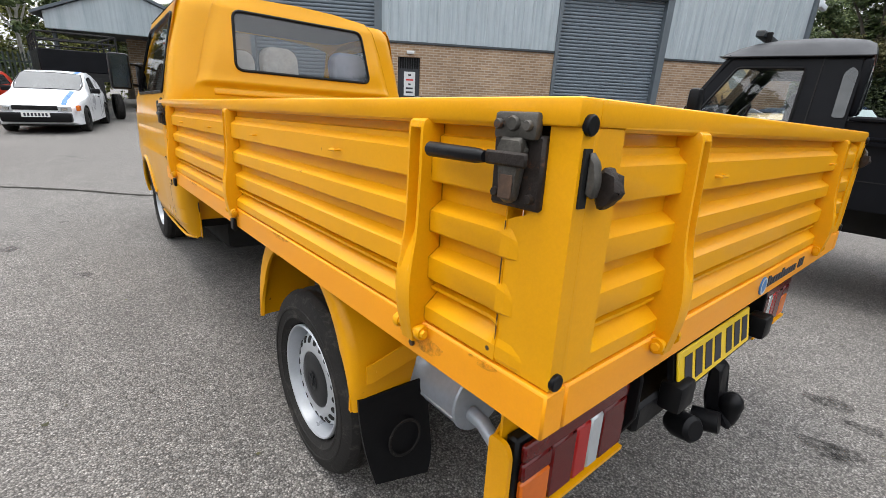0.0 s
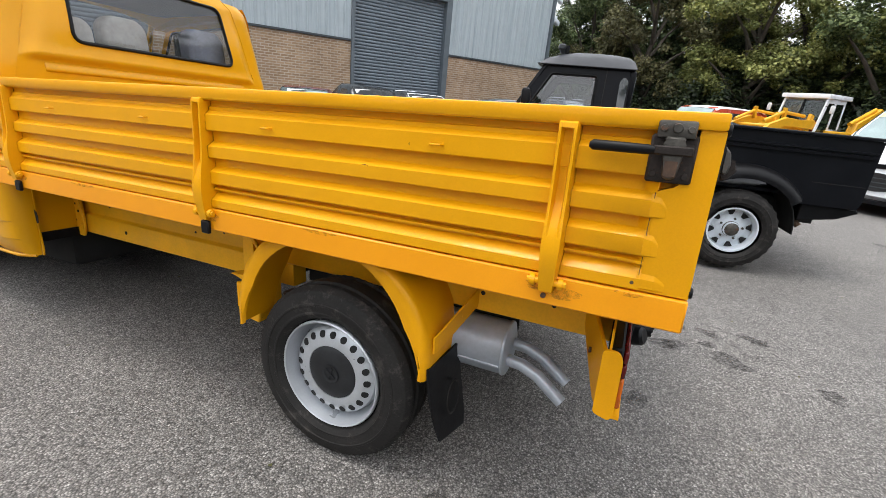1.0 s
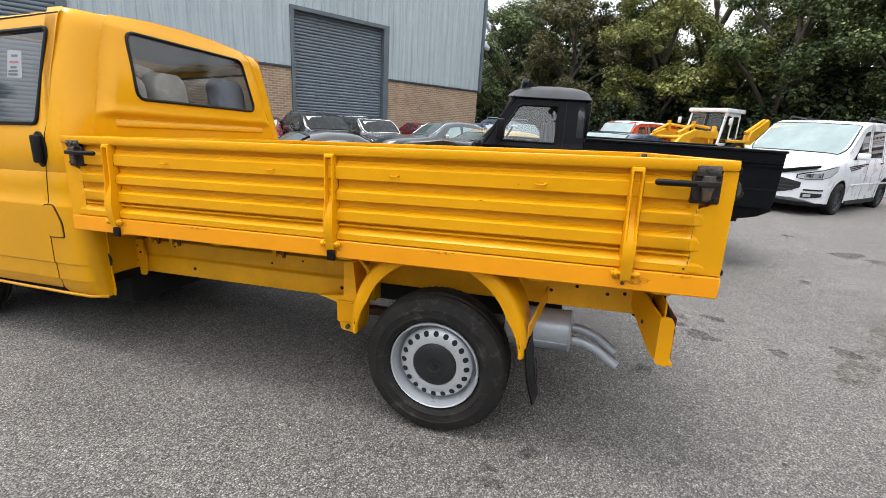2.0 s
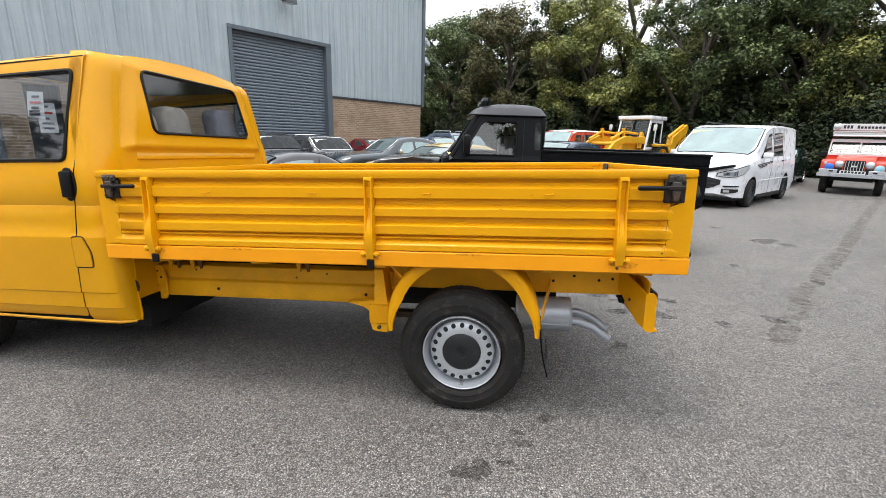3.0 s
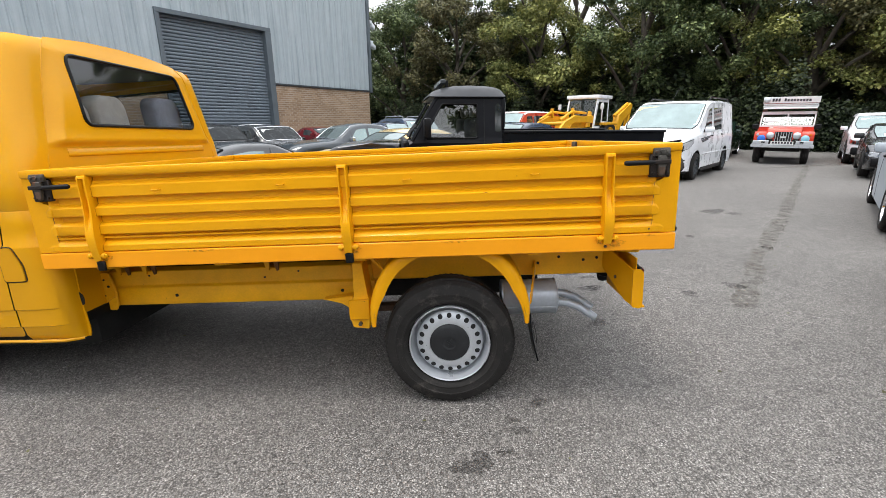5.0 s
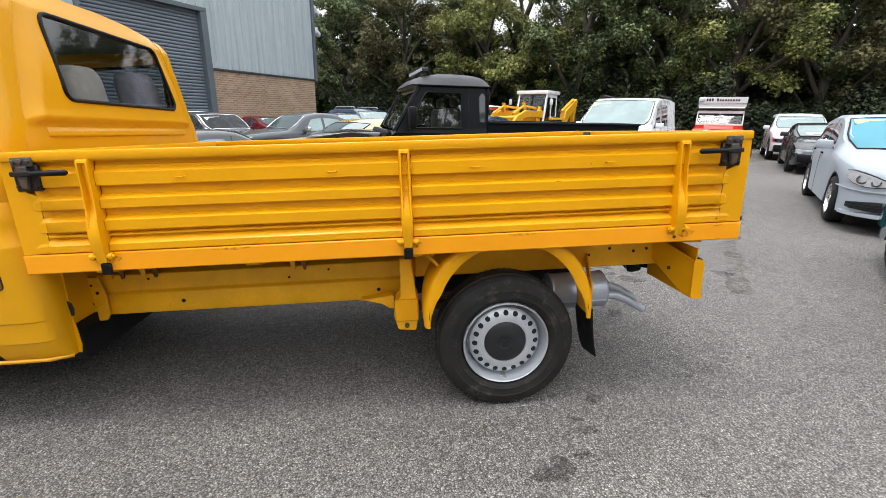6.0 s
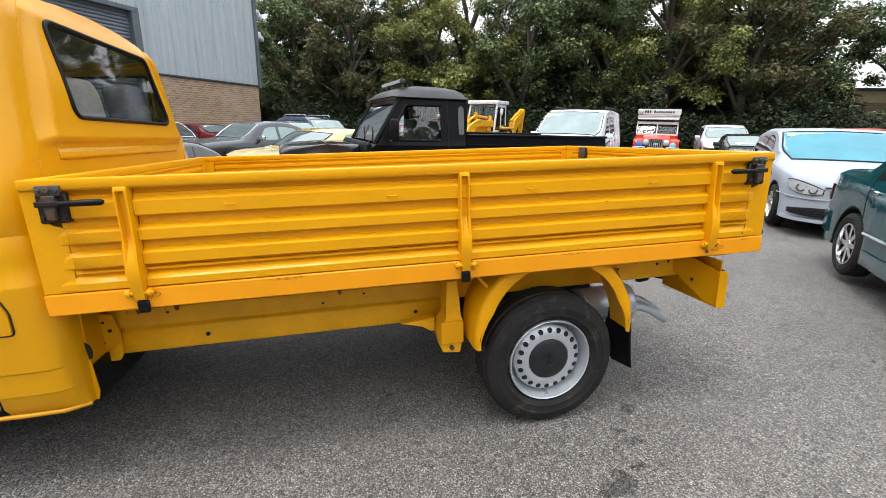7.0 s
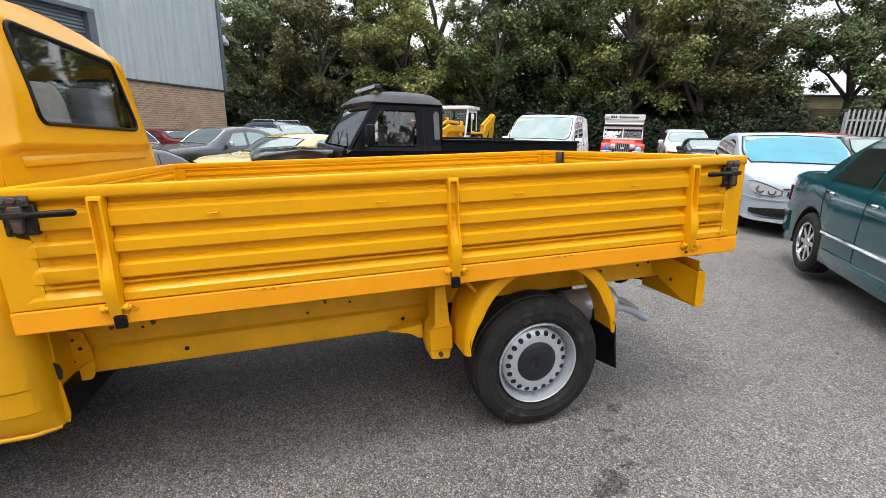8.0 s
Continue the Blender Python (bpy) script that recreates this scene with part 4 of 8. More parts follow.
part("flange_slot", prismed([(-2.995, 0.655), (-2.978, 0.64), (-2.972, 0.615), (-2.978, 0.585), (-2.99, 0.58)], "y", 0.1545, 0.1575), GAP, pickup, smooth=0)
# spring hanger ahead of the rear wheel
part("spring_hanger", prismed([(-1.535, 0.76), (-1.53, 0.57), (-1.56, 0.55), (-1.572, 0.47), (-1.555, 0.40), (-1.468, 0.39), (-1.452, 0.47), (-1.452, 0.56), (-1.47, 0.58), (-1.475, 0.76)], "y", 0.18, 0.30, bevel=0.006), CHASSIS_Y, pickup)
part("hanger_plate", boxed(-1.565, -1.455, 0.163, 0.179, 0.45, 0.56, bevel=0.004), YELLOW, pickup)
part("hanger_web", prismed([(-1.74, 0.525), (-1.57, 0.545), (-1.57, 0.47), (-1.60, 0.475), (-1.63, 0.505)], "y", 0.28, 0.34, bevel=0.004), CHASSIS_Y, pickup)
part("bolt", disc_at(-1.512, 0.172, 0.425, 0.012, 0.02, "y", 6), LATCH, pickup)
# bracing strap from the mudguard to the frame
bm = bmesh.new()
loft(bm, [[(xa, ya, z0), (xa + 0.006, ya, z0), (xa + 0.006, ya, z1), (xa, ya, z1)] for xa, ya, z0, z1 in ((-0.636, 0.085, 0.545, 0.600), (-0.630, 0.10, 0.548, 0.606), (-0.578, 0.305, 0.640, 0.705))])
strap = part("guard_strap", bm, YELLOW, pickup, "yellow bracing strap", smooth=0)
for xa, ya, za in ((-0.625, 0.115, 0.582), (-0.612, 0.17, 0.612), (-0.598, 0.22, 0.632)):
    part("bolt", disc_at(xa, ya, za, 0.007, 0.008, "x", 8), CHASSIS_Y, strap)
part("guard_strap", prismed([(-1.40, 0.80), (-1.42, 0.80), (-1.35, 0.72), (-1.335, 0.725)], "y", 0.10, 0.112, bevel=0.002), YELLOW, pickup)
# rear axle, springs, tank
part("axle", tubed([(-1.035, 0.25, 0.335), (-1.035, 1.67, 0.335)], 0.045, 12), RUST, pickup)
part("leaf_spring", boxed(-1.55, -0.50, 0.40, 0.46, 0.40, 0.44, bevel=0.006), RUST, pickup)
part("leaf_spring", boxed(-1.55, -0.50, 1.46, 1.52, 0.40, 0.44, bevel=0.006), RUST, pickup)
# tank made wider than needed to block light under the bed
part("fuel_tank", boxed(-2.95, -1.62, 0.56, 1.46, 0.43, 0.70, bevel=0.05, seg=2), BLACK_PLASTIC, pickup)
# made-up dark block that keeps light out from under the cab
part("underbody_block", boxed(-4.9, -3.1, 0.34, 1.58, 0.25, 0.468, bevel=0.06, seg=2), GAP, pickup)
part("axle_casing", turned([(0, 0.13), (0.07, 0.11), (0.13, 0.04), (0.13, -0.04), (0.07, -0.11), (0, -0.13)], 18, pose(-1.035, 0.96, 0.335, 90, 0, 0)), RUST, pickup)
part("spare_wheel", turned([(0.1, 0.08), (0.31, 0.08), (0.32, 0.0), (0.31, -0.08), (0.1, -0.08)], 28, pose(-0.62, 0.96, 0.62)), RUBBER, pickup)


# mudguards: a pressed arch with a rolled lip
def mudguard(y_out, s):
    bm = bmesh.new()
    rings = []
    for k in range(29):
        a = radians(-7 + 194 * k / 28)
        ca, sa = math.cos(a), math.sin(a)
        # narrower towards both tips
        tip = min(1, min(k, 28 - k) / 4)
        w = 0.245 * (0.72 + 0.28 * tip)
        row = []
        for dy, dr in ((0.014, -0.038 * tip - 0.012), (0.004, -0.042 * tip - 0.008), (0.0, -0.033 * tip), (0.0, -0.012), (0.007, 0.006), (0.03, 0.014), (w, 0.016), (w, 0.011), (0.03, 0.008), (0.012, -0.002), (0.006, -0.014), (0.010, -0.033 * tip - 0.006)):
            r = 0.385 + dr
            row.append((-1.035 + r * ca, y_out + s * dy, min(0.505 + r * sa, 0.822 - 0.0002 * len(row))))
        rings.append(row)
    loft(bm, rings)
    mg = part("mudguard", bm, YELLOW, pickup, "pressed yellow mudguard", smooth=50)
    # dark sheet behind the wheel: the arch's shade put in as colour
    part("arch_shade_sheet", prismed([(-1.62, 0.40), (-0.50, 0.40), (-0.50, 0.79), (-1.62, 0.79)], "y", *sorted((y_out + s * 0.62, y_out + s * 0.626))), GAP, mg)
    bm = bmesh.new()
    rows_ = []
    for k in range(9):
        f = k / 8
        ya, yb = y_out + s * (0.015 + 0.030 * f ** 2), y_out + s * (0.245 + 0.012 * f - 0.03 * f ** 8)
        xa = -0.642 + 0.012 * f + 0.034 * f * f
        za, zb = 0.50 - 0.270 * f, 0.50 - 0.315 * f
        rows_.append([(xa, ya, za), (xa + 0.014, yb, zb), (xa + 0.022, yb, zb), (xa + 0.008, ya, za)])
    loft(bm, rows_)
    flap_ = part("mud_flap", bm, BLACK_PLASTIC, mg, "black rubber mud flap", smooth=60)
    part("flap_emblem", turned([(0.050, 0.0), (0.053, 0.0022), (0.057, 0.0022), (0.060, 0.0)], 28, pose(-0.594, y_out + s * 0.15, 0.34, 0, 84, 0)), RUBBER, flap_)
    return mg


mudguard(0.045, 1)
mudguard(1.875, -1)


def tyre_mesh(r, w, blocks=64, cut_depth=0.028):
    """A tyre with bulging walls and cut tread blocks, axle along z, outer side up."""
    h = w / 2
    prof = [(r * 0.63, h * 0.72), (r * 0.66, h * 0.86), (r * 0.70, h * 0.95), (r * 0.705, h * 0.985), (r * 0.725, h * 0.985), (r * 0.73, h * 0.975), (r * 0.80, h * 1.0), (r * 0.805, h * 1.025), (r * 0.825, h * 1.02), (r * 0.83, h * 1.0), (r * 0.90, h * 0.955), (r * 0.955, h * 0.87), (r * 0.985, h * 0.72)]
    for k, z in enumerate((0.60, 0.56, 0.28, 0.24, -0.24, -0.28, -0.56, -0.60)):
        prof.append((r * (0.972 if k in (1, 2, 5, 6) else 0.998), h * z))
    prof += [(r * 0.985, -h * 0.72), (r * 0.955, -h * 0.87), (r * 0.86, -h), (r * 0.72, -h * 0.97), (r * 0.63, -h * 0.72)]
    bm = bmesh.new()
    seg = blocks * 2
    rings = []
    for k in range(seg):
        a = 2 * math.pi * k / seg
        cut = k % 2
        ring = []
        for q, h_ in prof:
            qq = q
            if q > r * 0.95 and cut and abs(h_) > h * 0.5:
                qq = q - r * cut_depth
            ring.append(bm.verts.new((qq * math.cos(a), qq * math.sin(a), h_)))
        rings.append(ring)
    for k in range(seg):
        a, b = rings[k], rings[(k + 1) % seg]
        for i in range(len(prof) - 1):
            bm.faces.new((a[i], b[i], b[i + 1], a[i + 1]))
    return mesh_of("tyre", bm, RUBBER, 28)


TYRE_ME = tyre_mesh(0.337, 0.20, 72, 0.010)
RIM_PROF = [(0.2085, 0.072), (0.2085, 0.083), (0.2045, 0.088), (0.200, 0.085), (0.1985, 0.074), (0.193, 0.046), (0.187, 0.016), (0.181, -0.002), (0.177, 0.002), (0.171, 0.042), (0.150, 0.060), (0.122, 0.066), (0.104, 0.064), (0.100, 0.05), (0.100, 0.0), (0.19, -0.02), (0.20, -0.08)]
RIM_ME = mesh_of("rim", turned(RIM_PROF, 56), STEEL, 35)
VENT_ME = mesh_of("vent_hole", turned([(0, 0.0015), (0.0126, 0.0015), (0.0126, -0.006), (0, -0.006)], 14), GAP, 30)
CAP_ME = mesh_of("hub_cap", turned([(0, 0.070), (0.030, 0.071), (0.055, 0.074), (0.090, 0.070), (0.101, 0.064), (0.104, 0.05)], 36), CAP_GREY, 40)
EMB_ME = mesh_of("emblem", turned([(0.026, 0.0735), (0.036, 0.0765), (0.032, 0.0735)], 20), CAP_GREY, 30)


def road_wheel(x, y, z, s):
    w = new("wheel")
    w.parent = pickup
    w.matrix_basis = pose(x, y, z, 90 * s, 0, 0) @ pose(0, 0, 0, 0, 0, 17)
    piece("tyre", TYRE_ME, w)
    rim = piece("rim", RIM_ME, w)
    rim["label"] = "silver-painted steel rim"
    for k in range(20):
        a = 2 * math.pi * k / 20
        piece("vent_hole", VENT_ME, w, pose(0.1495 * math.cos(a), 0.1495 * math.sin(a), 0.0595, 0, 0, math.degrees(a)) @ pose(0, 0, 0, 0, 24, 0) @ Matrix.Diagonal((1.08, 1, 1, 1)))
    cap = piece("hub_cap", CAP_ME, w)
    cap["label"] = "matt black hub cap"
    piece("emblem", EMB_ME, w)
    bm = bmesh.new()
    for a in (55, 125):
        box(bm, -0.026, 0.026, -0.0025, 0.0025, 0.0725, 0.0758, m=pose(0, 0, 0, 0, 0, a))
    part("emblem_bars", bm, CAP_GREY, w, smooth=0)
    return w


road_wheel(-1.042, 0.172, 0.335, 1)
road_wheel(-1.042, 1.748, 0.335, -1)
road_wheel(-4.355, 0.19, 0.425, 1)
road_wheel(-4.355, 1.73, 0.425, -1)

# silencer and twin tail pipes
sil = part("silencer", turned([(0, 0.155), (0.080, 0.153), (0.097, 0.147), (0.100, 0.14), (0.096, 0.132), (0.096, -0.132), (0.100, -0.14), (0.097, -0.15), (0, -0.155)], 28, pose(-0.605, 0.36, 0.484, 0, 90, 0)), EXHAUST, pickup, "dull silver silencer", smooth=40)
for dy, dz in ((-0.035, -0.012), (0.045, 0.014)):
    part("tail_pipe", tubed([(-0.46, 0.36 + dy, 0.47 + dz), (-0.40, 0.355 + dy, 0.468 + dz), (-0.34, 0.345 + dy, 0.448 + dz), (-0.295, 0.335 + dy, 0.418 + dz), (-0.25, 0.325 + dy, 0.388 + dz)], [0.022, 0.022, 0.022, 0.0215, 0.020], 14), EXHAUST, sil)
part("seam_weld", tubed([(-0.735, 0.270, 0.452), (-0.47, 0.270, 0.452)], 0.005, 6), EXHAUST, sil)
part("hanger_rod", tubed([(-0.46, 0.40, 0.63), (-0.35, 0.40, 0.625), (-0.30, 0.40, 0.62)], 0.008, 8), RUST, pickup)
part("rubber_hanger", boxed(-0.39, -0.34, 0.38, 0.43, 0.60, 0.68, bevel=0.008), BLACK_PLASTIC, pickup)

# rear lamps in yellow trays, tow bar, plate
def lamp_tray(y0, y1):
    out, s = (y0, 1) if y0 < 0.5 else (y1, -1)
    # the tray's front wall slants inwards to the frame; a rolled end wall closes it
    bm = bmesh.new()
    outline = rounded([(0.24, 0.785), (0.24, 0.66), (0.06, 0.532), (0.0, 0.528), (0.0, 0.700), (0.03, 0.712)], 0.014, 3)
    loft(bm, [[(-0.140 - 0.33 * d + e, out + s * d, z) for d, z in outline] for e in (0.0, 0.005)])
    tray = part("lamp_tray", bm, YELLOW, pickup, "folded yellow steel lamp tray")
    bm = bmesh.new()
    prism(bm, rounded([(-0.150, 0.712), (-0.150, 0.524), (-0.108, 0.512), (-0.098, 0.53), (-0.098, 0.69), (-0.110, 0.712)], 0.012, 3), "y", *sorted((out - s * 0.006, out + s * 0.004)))
    part("tray_end", bm, YELLOW, tray)
    # near-black sheet stands for the shade in the tray's open hollow
    part("tray_hollow_shade", boxed(-0.139, -0.132, *sorted((out + s * 0.006, out + s * 0.30)), 0.60, 0.702), GAP, tray, smooth=0)
    part("tray_top_lip", tubed([(-0.143 - 0.33 * d, out + s * d, z) for d, z in ((0.0, 0.701), (0.03, 0.713), (0.12, 0.745), (0.24, 0.786))], 0.004, 6), YELLOW, tray)
    a, b = sorted((out + s * 0.006, out + s * 0.405))
    part("tray_back", prismed([(-0.136, 0.765), (-0.136, 0.514), (-0.082, 0.514), (-0.082, 0.523), (-0.130, 0.525), (-0.130, 0.765)], "y", a, b), YELLOW, tray)
    part("lamp_surround", boxed(-0.1295, -0.100, a + 0.010, b - 0.003, 0.528, 0.715, bevel=0.006), BLACK_PLASTIC, tray)
    spans = [(0.024, 0.112, 0.534, 0.622, AMBER_LENS), (0.024, 0.398, 0.668, 0.706, DARK_RED_LENS), (0.024, 0.112, 0.625, 0.665, DARK_RED_LENS), (0.115, 0.195, 0.534, 0.665, DARK_RED_LENS), (0.198, 0.248, 0.534, 0.665, RED_LENS), (0.251, 0.296, 0.534, 0.665, CLEAR_LENS), (0.299, 0.398, 0.534, 0.665, DARK_RED_LENS)]
    for p, q, z0, z1, mt in spans:
        ya, yb = sorted((out + s * p, out + s * q))
        part("lamp_lens", boxed(-0.0995, -0.086, ya, yb, z0, z1, bevel=0.004), mt, tray)
    part("bolt", disc_at(-0.140 - 0.33 * 0.13 - 0.004, out + s * 0.13, 0.635, 0.009, 0.008, "x", 6), RUST, tray)
    return tray


lamp_tray(0.07, 0.47)
lamp_tray(1.45, 1.85)
part("tow_beam", boxed(-0.16, -0.07, 0.501, 1.419, 0.545, 0.625, bevel=0.01), BLACK_PLASTIC, pickup, "black steel tow beam")
part("tow_beam_end", prismed([(-0.18, 0.76), (-0.085, 0.76), (-0.07, 0.70), (-0.07, 0.60), (-0.10, 0.53), (-0.18, 0.55)], "y", 0.488, 0.50, bevel=0.004), BLACK_PLASTIC, pickup)
part("tow_beam_end", prismed([(-0.18, 0.76), (-0.085, 0.76), (-0.07, 0.70), (-0.07, 0.60), (-0.10, 0.53), (-0.18, 0.55)], "y", 1.42, 1.434, bevel=0.004), BLACK_PLASTIC, pickup)
part("plate_lamp", boxed(-0.075, -0.015, 0.60, 0.69, 0.585, 0.665, bevel=0.014, seg=2), BLACK_PLASTIC, pickup)
part("plate_lamp", boxed(-0.075, -0.015, 1.24, 1.32, 0.60, 0.68, bevel=0.012, seg=2), BLACK_PLASTIC, pickup)
part("tow_neck", prismed([(-0.06, 0.62), (-0.025, 0.60), (-0.02, 0.48), (0.025, 0.445), (0.025, 0.42), (-0.045, 0.44), (-0.06, 0.50)], "y", 0.915, 0.985, bevel=0.008), BLACK_PLASTIC, pickup)
part("tow_ball", turned([(0, -0.055), (0.022, -0.05), (0.031, -0.015), (0.032, 0.0), (0.036, 0.02), (0.030, 0.042), (0.016, 0.055), (0, 0.058)], 20, pose(0.01, 0.95, 0.478) @ Matrix.Diagonal((0.9, 0.9, 0.9, 1))), BLACK_PLASTIC, pickup, "black capped tow ball")
part("socket", turned([(0, 0.04), (0.028, 0.04), (0.038, 0.03), (0.04, -0.02), (0.03, -0.045), (0, -0.05)], 18, pose(-0.05, 0.775, 0.462, 0, 75, -20)), BLACK_PLASTIC, pickup)
part("socket", turned([(0, 0.04), (0.031, 0.04), (0.032, 0.03), (0.034, -0.03), (0, -0.04)], 16, pose(-0.03, 0.87, 0.452, 0, 80, 10)), BLACK_PLASTIC, pickup)
plate = part("number_plate", boxed(-0.004, 0.004, -0.26, 0.26, -0.056, 0.056, bevel=0.003), PLATE_Y, pickup, "yellow number plate with dark bars")
plate.matrix_basis = pose(-0.046, 0.885, 0.682, 0, -10, 0)
for k in range(7):
    y = -0.205 + k * 0.066 + (0.02 if k > 3 else 0)
    part("plate_bar", boxed(0.0045, 0.006, y - 0.022, y + 0.022, -0.038, 0.038), INK, plate, smooth=0)
part("plate_holder", boxed(-0.02, -0.006, -0.27, 0.27, -0.062, 0.075), BLACK_PLASTIC, plate)
# ---- the pickup's cab ----
def lerp_tab(v, xs, ys):
    return float(np.interp(v, xs, ys))


def side_y(z):
    """How far the cab's flank stands in, by height: creases at the waist and sill."""
    return lerp_tab(z, [0.42, 0.45, 0.50, 0.505, 0.595, 0.602, 0.92, 0.932, 0.945, 1.10, 1.106, 1.112, 1.30, 1.345, 1.60, 1.85, 1.90, 1.945],
                    [0.105, 0.075, 0.066, 0.058, 0.055, 0.048, 0.034, 0.034, 0.042, 0.042, 0.045, 0.042, 0.050, 0.064, 0.108, 0.166, 0.182, 0.215])


def rear_x(z):
    return lerp_tab(z, [0.40, 0.8, 0.95, 1.30, 1.42, 1.47, 1.90, 1.96], [-3.000, -2.990, -3.005, -3.02, -3.022, -3.035, -3.070, -3.10])


def rear_y(z):
    return lerp_tab(z, [0.42, 0.9, 1.33, 1.75, 1.90, 1.96], [0.155, 0.165, 0.20, 0.315, 0.37, 0.43])


def crown(x, y):
    """The roof's height."""
    f = (y - 0.96) / 0.75
    return lerp_tab(x, [-4.15, -3.9, -3.4, -3.15, -3.09], [1.915, 1.975, 2.005, 1.998, 1.965]) - 0.055 * f * f - 0.03 * f ** 8


CUT_Z = [0.45, 0.50, 0.505, 0.595, 0.602, 0.75, 0.92, 0.932, 0.945, 1.02, 1.10, 1.106, 1.112, 1.2, 1.30, 1.345, 1.42, 1.5, 1.6, 1.7, 1.8, 1.85, 1.90, 1.93]
cab = new("cab")
cab.parent = pickup
cab["label"] = "glossy yellow steel cab"


def mirrored(bm):
    """The same panel on the right-hand side."""
    b2 = bm.copy()
    for v in b2.verts:
        v.co.y = 1.92 - v.co.y
    bmesh.ops.reverse_faces(b2, faces=b2.faces)
    return b2


def both(name, bm, mat, parent, label="", smooth=40):
    b2 = mirrored(bm)
    a = part(name, bm, mat, parent, label, smooth)
    part(name, b2, mat, parent, label, smooth)
    return a


# the door's outline in x and z, with a slanting rear cut
REAR_CUT = [(-3.262, 0.44), (-3.258, 0.60), (-3.24, 0.80), (-3.215, 0.93), (-3.190, 1.10), (-3.168, 1.30), (-3.150, 1.5), (-3.128, 1.84), (-3.130, 1.90)]
DOOR = rounded([(-4.02, 0.44)] + REAR_CUT[:-1] + [(-3.135, 1.905), (-4.06, 1.86), (-4.52, 1.30), (-4.50, 1.0), (-4.30, 0.92), (-4.08, 0.75)], 0.03)
DOOR_WIN = rounded([(-3.226, 1.352), (-3.182, 1.835), (-4.03, 1.80), (-4.36, 1.40), (-4.33, 1.352)], 0.035, 5)
both("door", sheet(DOOR, [DOOR_WIN], CUT_Z, lambda a, b: (a, side_y(b), b)), CAB_YELLOW, cab, "yellow cab door")
# window seal and pane
rim_pts = [(a, side_y(b) - 0.002, b) for a, b in DOOR_WIN]
bm = bmesh.new()
tube(bm, rim_pts + rim_pts[:1], 0.011, 6, caps=False)
both("window_seal", bm, BLACK_PLASTIC, cab)
pane = both("door_window", sheet(DOOR_WIN, [], CUT_Z, lambda a, b: (a, side_y(b) + 0.008, b)), GLASS, cab, "door window glass")
# rear quarter: wraps from the door cut round the corner to the back wall
bm = bmesh.new()
rows = []
for z in [0.405] + CUT_Z + [1.945]:
    cutx = lerp_tab(z, [p[1] for p in REAR_CUT], [p[0] for p in REAR_CUT]) + 0.007
    y0, x1, y1 = side_y(z), rear_x(z), rear_y(z)
    xs = x1 - 0.14
    row = [(cutx + (xs - cutx) * k / 2, y0, z) for k in range(2)]
    for k in range(11):
        a = radians(90 * k / 10)
        p = 0.72
        row.append((xs + (x1 - xs) * math.sin(a) ** p, y0 + (y1 - y0) * (1 - math.cos(a) ** p), z))
    rows.append(row)
loft(bm, rows, closed=False, caps=False)
both("quarter_panel", bm, CAB_YELLOW, cab, smooth=32)
# raised seam between the quarter and the back wall
bm = bmesh.new()
tube(bm, [(rear_x(z) + 0.001, rear_y(z) + 0.003, z) for z in (0.80, 1.0, 1.2, 1.33, 1.5, 1.75, 1.9, 1.95)], 0.0022, 6)
both("back_seam", bm, CAB_YELLOW, cab)
# back wall with its window
def back_place(y, z):
    x = rear_x(z)
    flare = 1 - smooth01(1.36, 1.54, z)
    e = min(smooth01(rear_y(z) + 0.004, rear_y(z) + 0.085 - 0.03 * flare, d) for d in (y, 1.92 - y))
    x += 0.032 * e * smooth01(1.395, 1.440, z) * (1 - 0.85 * smooth01(1.56, 1.93, z))
    return (x, y, z)


zs = [0.80, 1.0, 1.2, 1.33, 1.5, 1.75, 1.90, 1.96]
wall_out = [(rear_y(z), z) for z in zs] + [(0.7, 1.985), (0.96, 1.992), (1.22, 1.985)] + [(1.92 - rear_y(z), z) for z in reversed(zs)]
BACK_WIN = rounded([(0.470, 1.515), (1.486, 1.515), (1.435, 1.885), (0.490, 1.885)], 0.055, 5)
part("back_wall", sheet(wall_out, [BACK_WIN], [1.0, 1.2, 1.33, 1.355, 1.365, 1.375, 1.385, 1.395, 1.405, 1.415, 1.425, 1.435, 1.445, 1.47, 1.5, 1.55, 1.6, 1.65, 1.7, 1.75, 1.8, 1.85, 1.88, 1.9, 1.93], back_place, [0.18 + 0.02 * k for k in range(16)] + [1.44 + 0.02 * k for k in range(16)]), CAB_YELLOW, cab, smooth=40)
bm = bmesh.new()
loft(bm, [[(rear_x(z) - 0.006 if k == 0 else rear_x(z) + k * f, y, z) for z, k in ((1.398, 0), (1.392, 0.003), (1.362, 0.013), (1.356, 0.012), (1.350, 0.004), (1.346, 0))] for y, f in ((0.33, 0.15), (0.37, 1.0), (0.70, 0.85), (0.96, 0.8), (1.22, 0.85), (1.55, 1.0), (1.59, 0.15))])
part("pressed_ledge", bm, CAB_YELLOW, cab, smooth=50)
rim_pts = [(back_place(a, b)[0] + 0.002, a, b) for a, b in BACK_WIN]
bm = bmesh.new()
tube(bm, rim_pts + rim_pts[:1], 0.0095, 8, caps=False)
part("back_window_seal", bm, BLACK_PLASTIC, cab)
part("back_window", sheet(BACK_WIN, [], [1.6, 1.7, 1.8], lambda y, z: (back_place(y, z)[0] - 0.004, y, z)), GLASS, cab, "rear window glass")
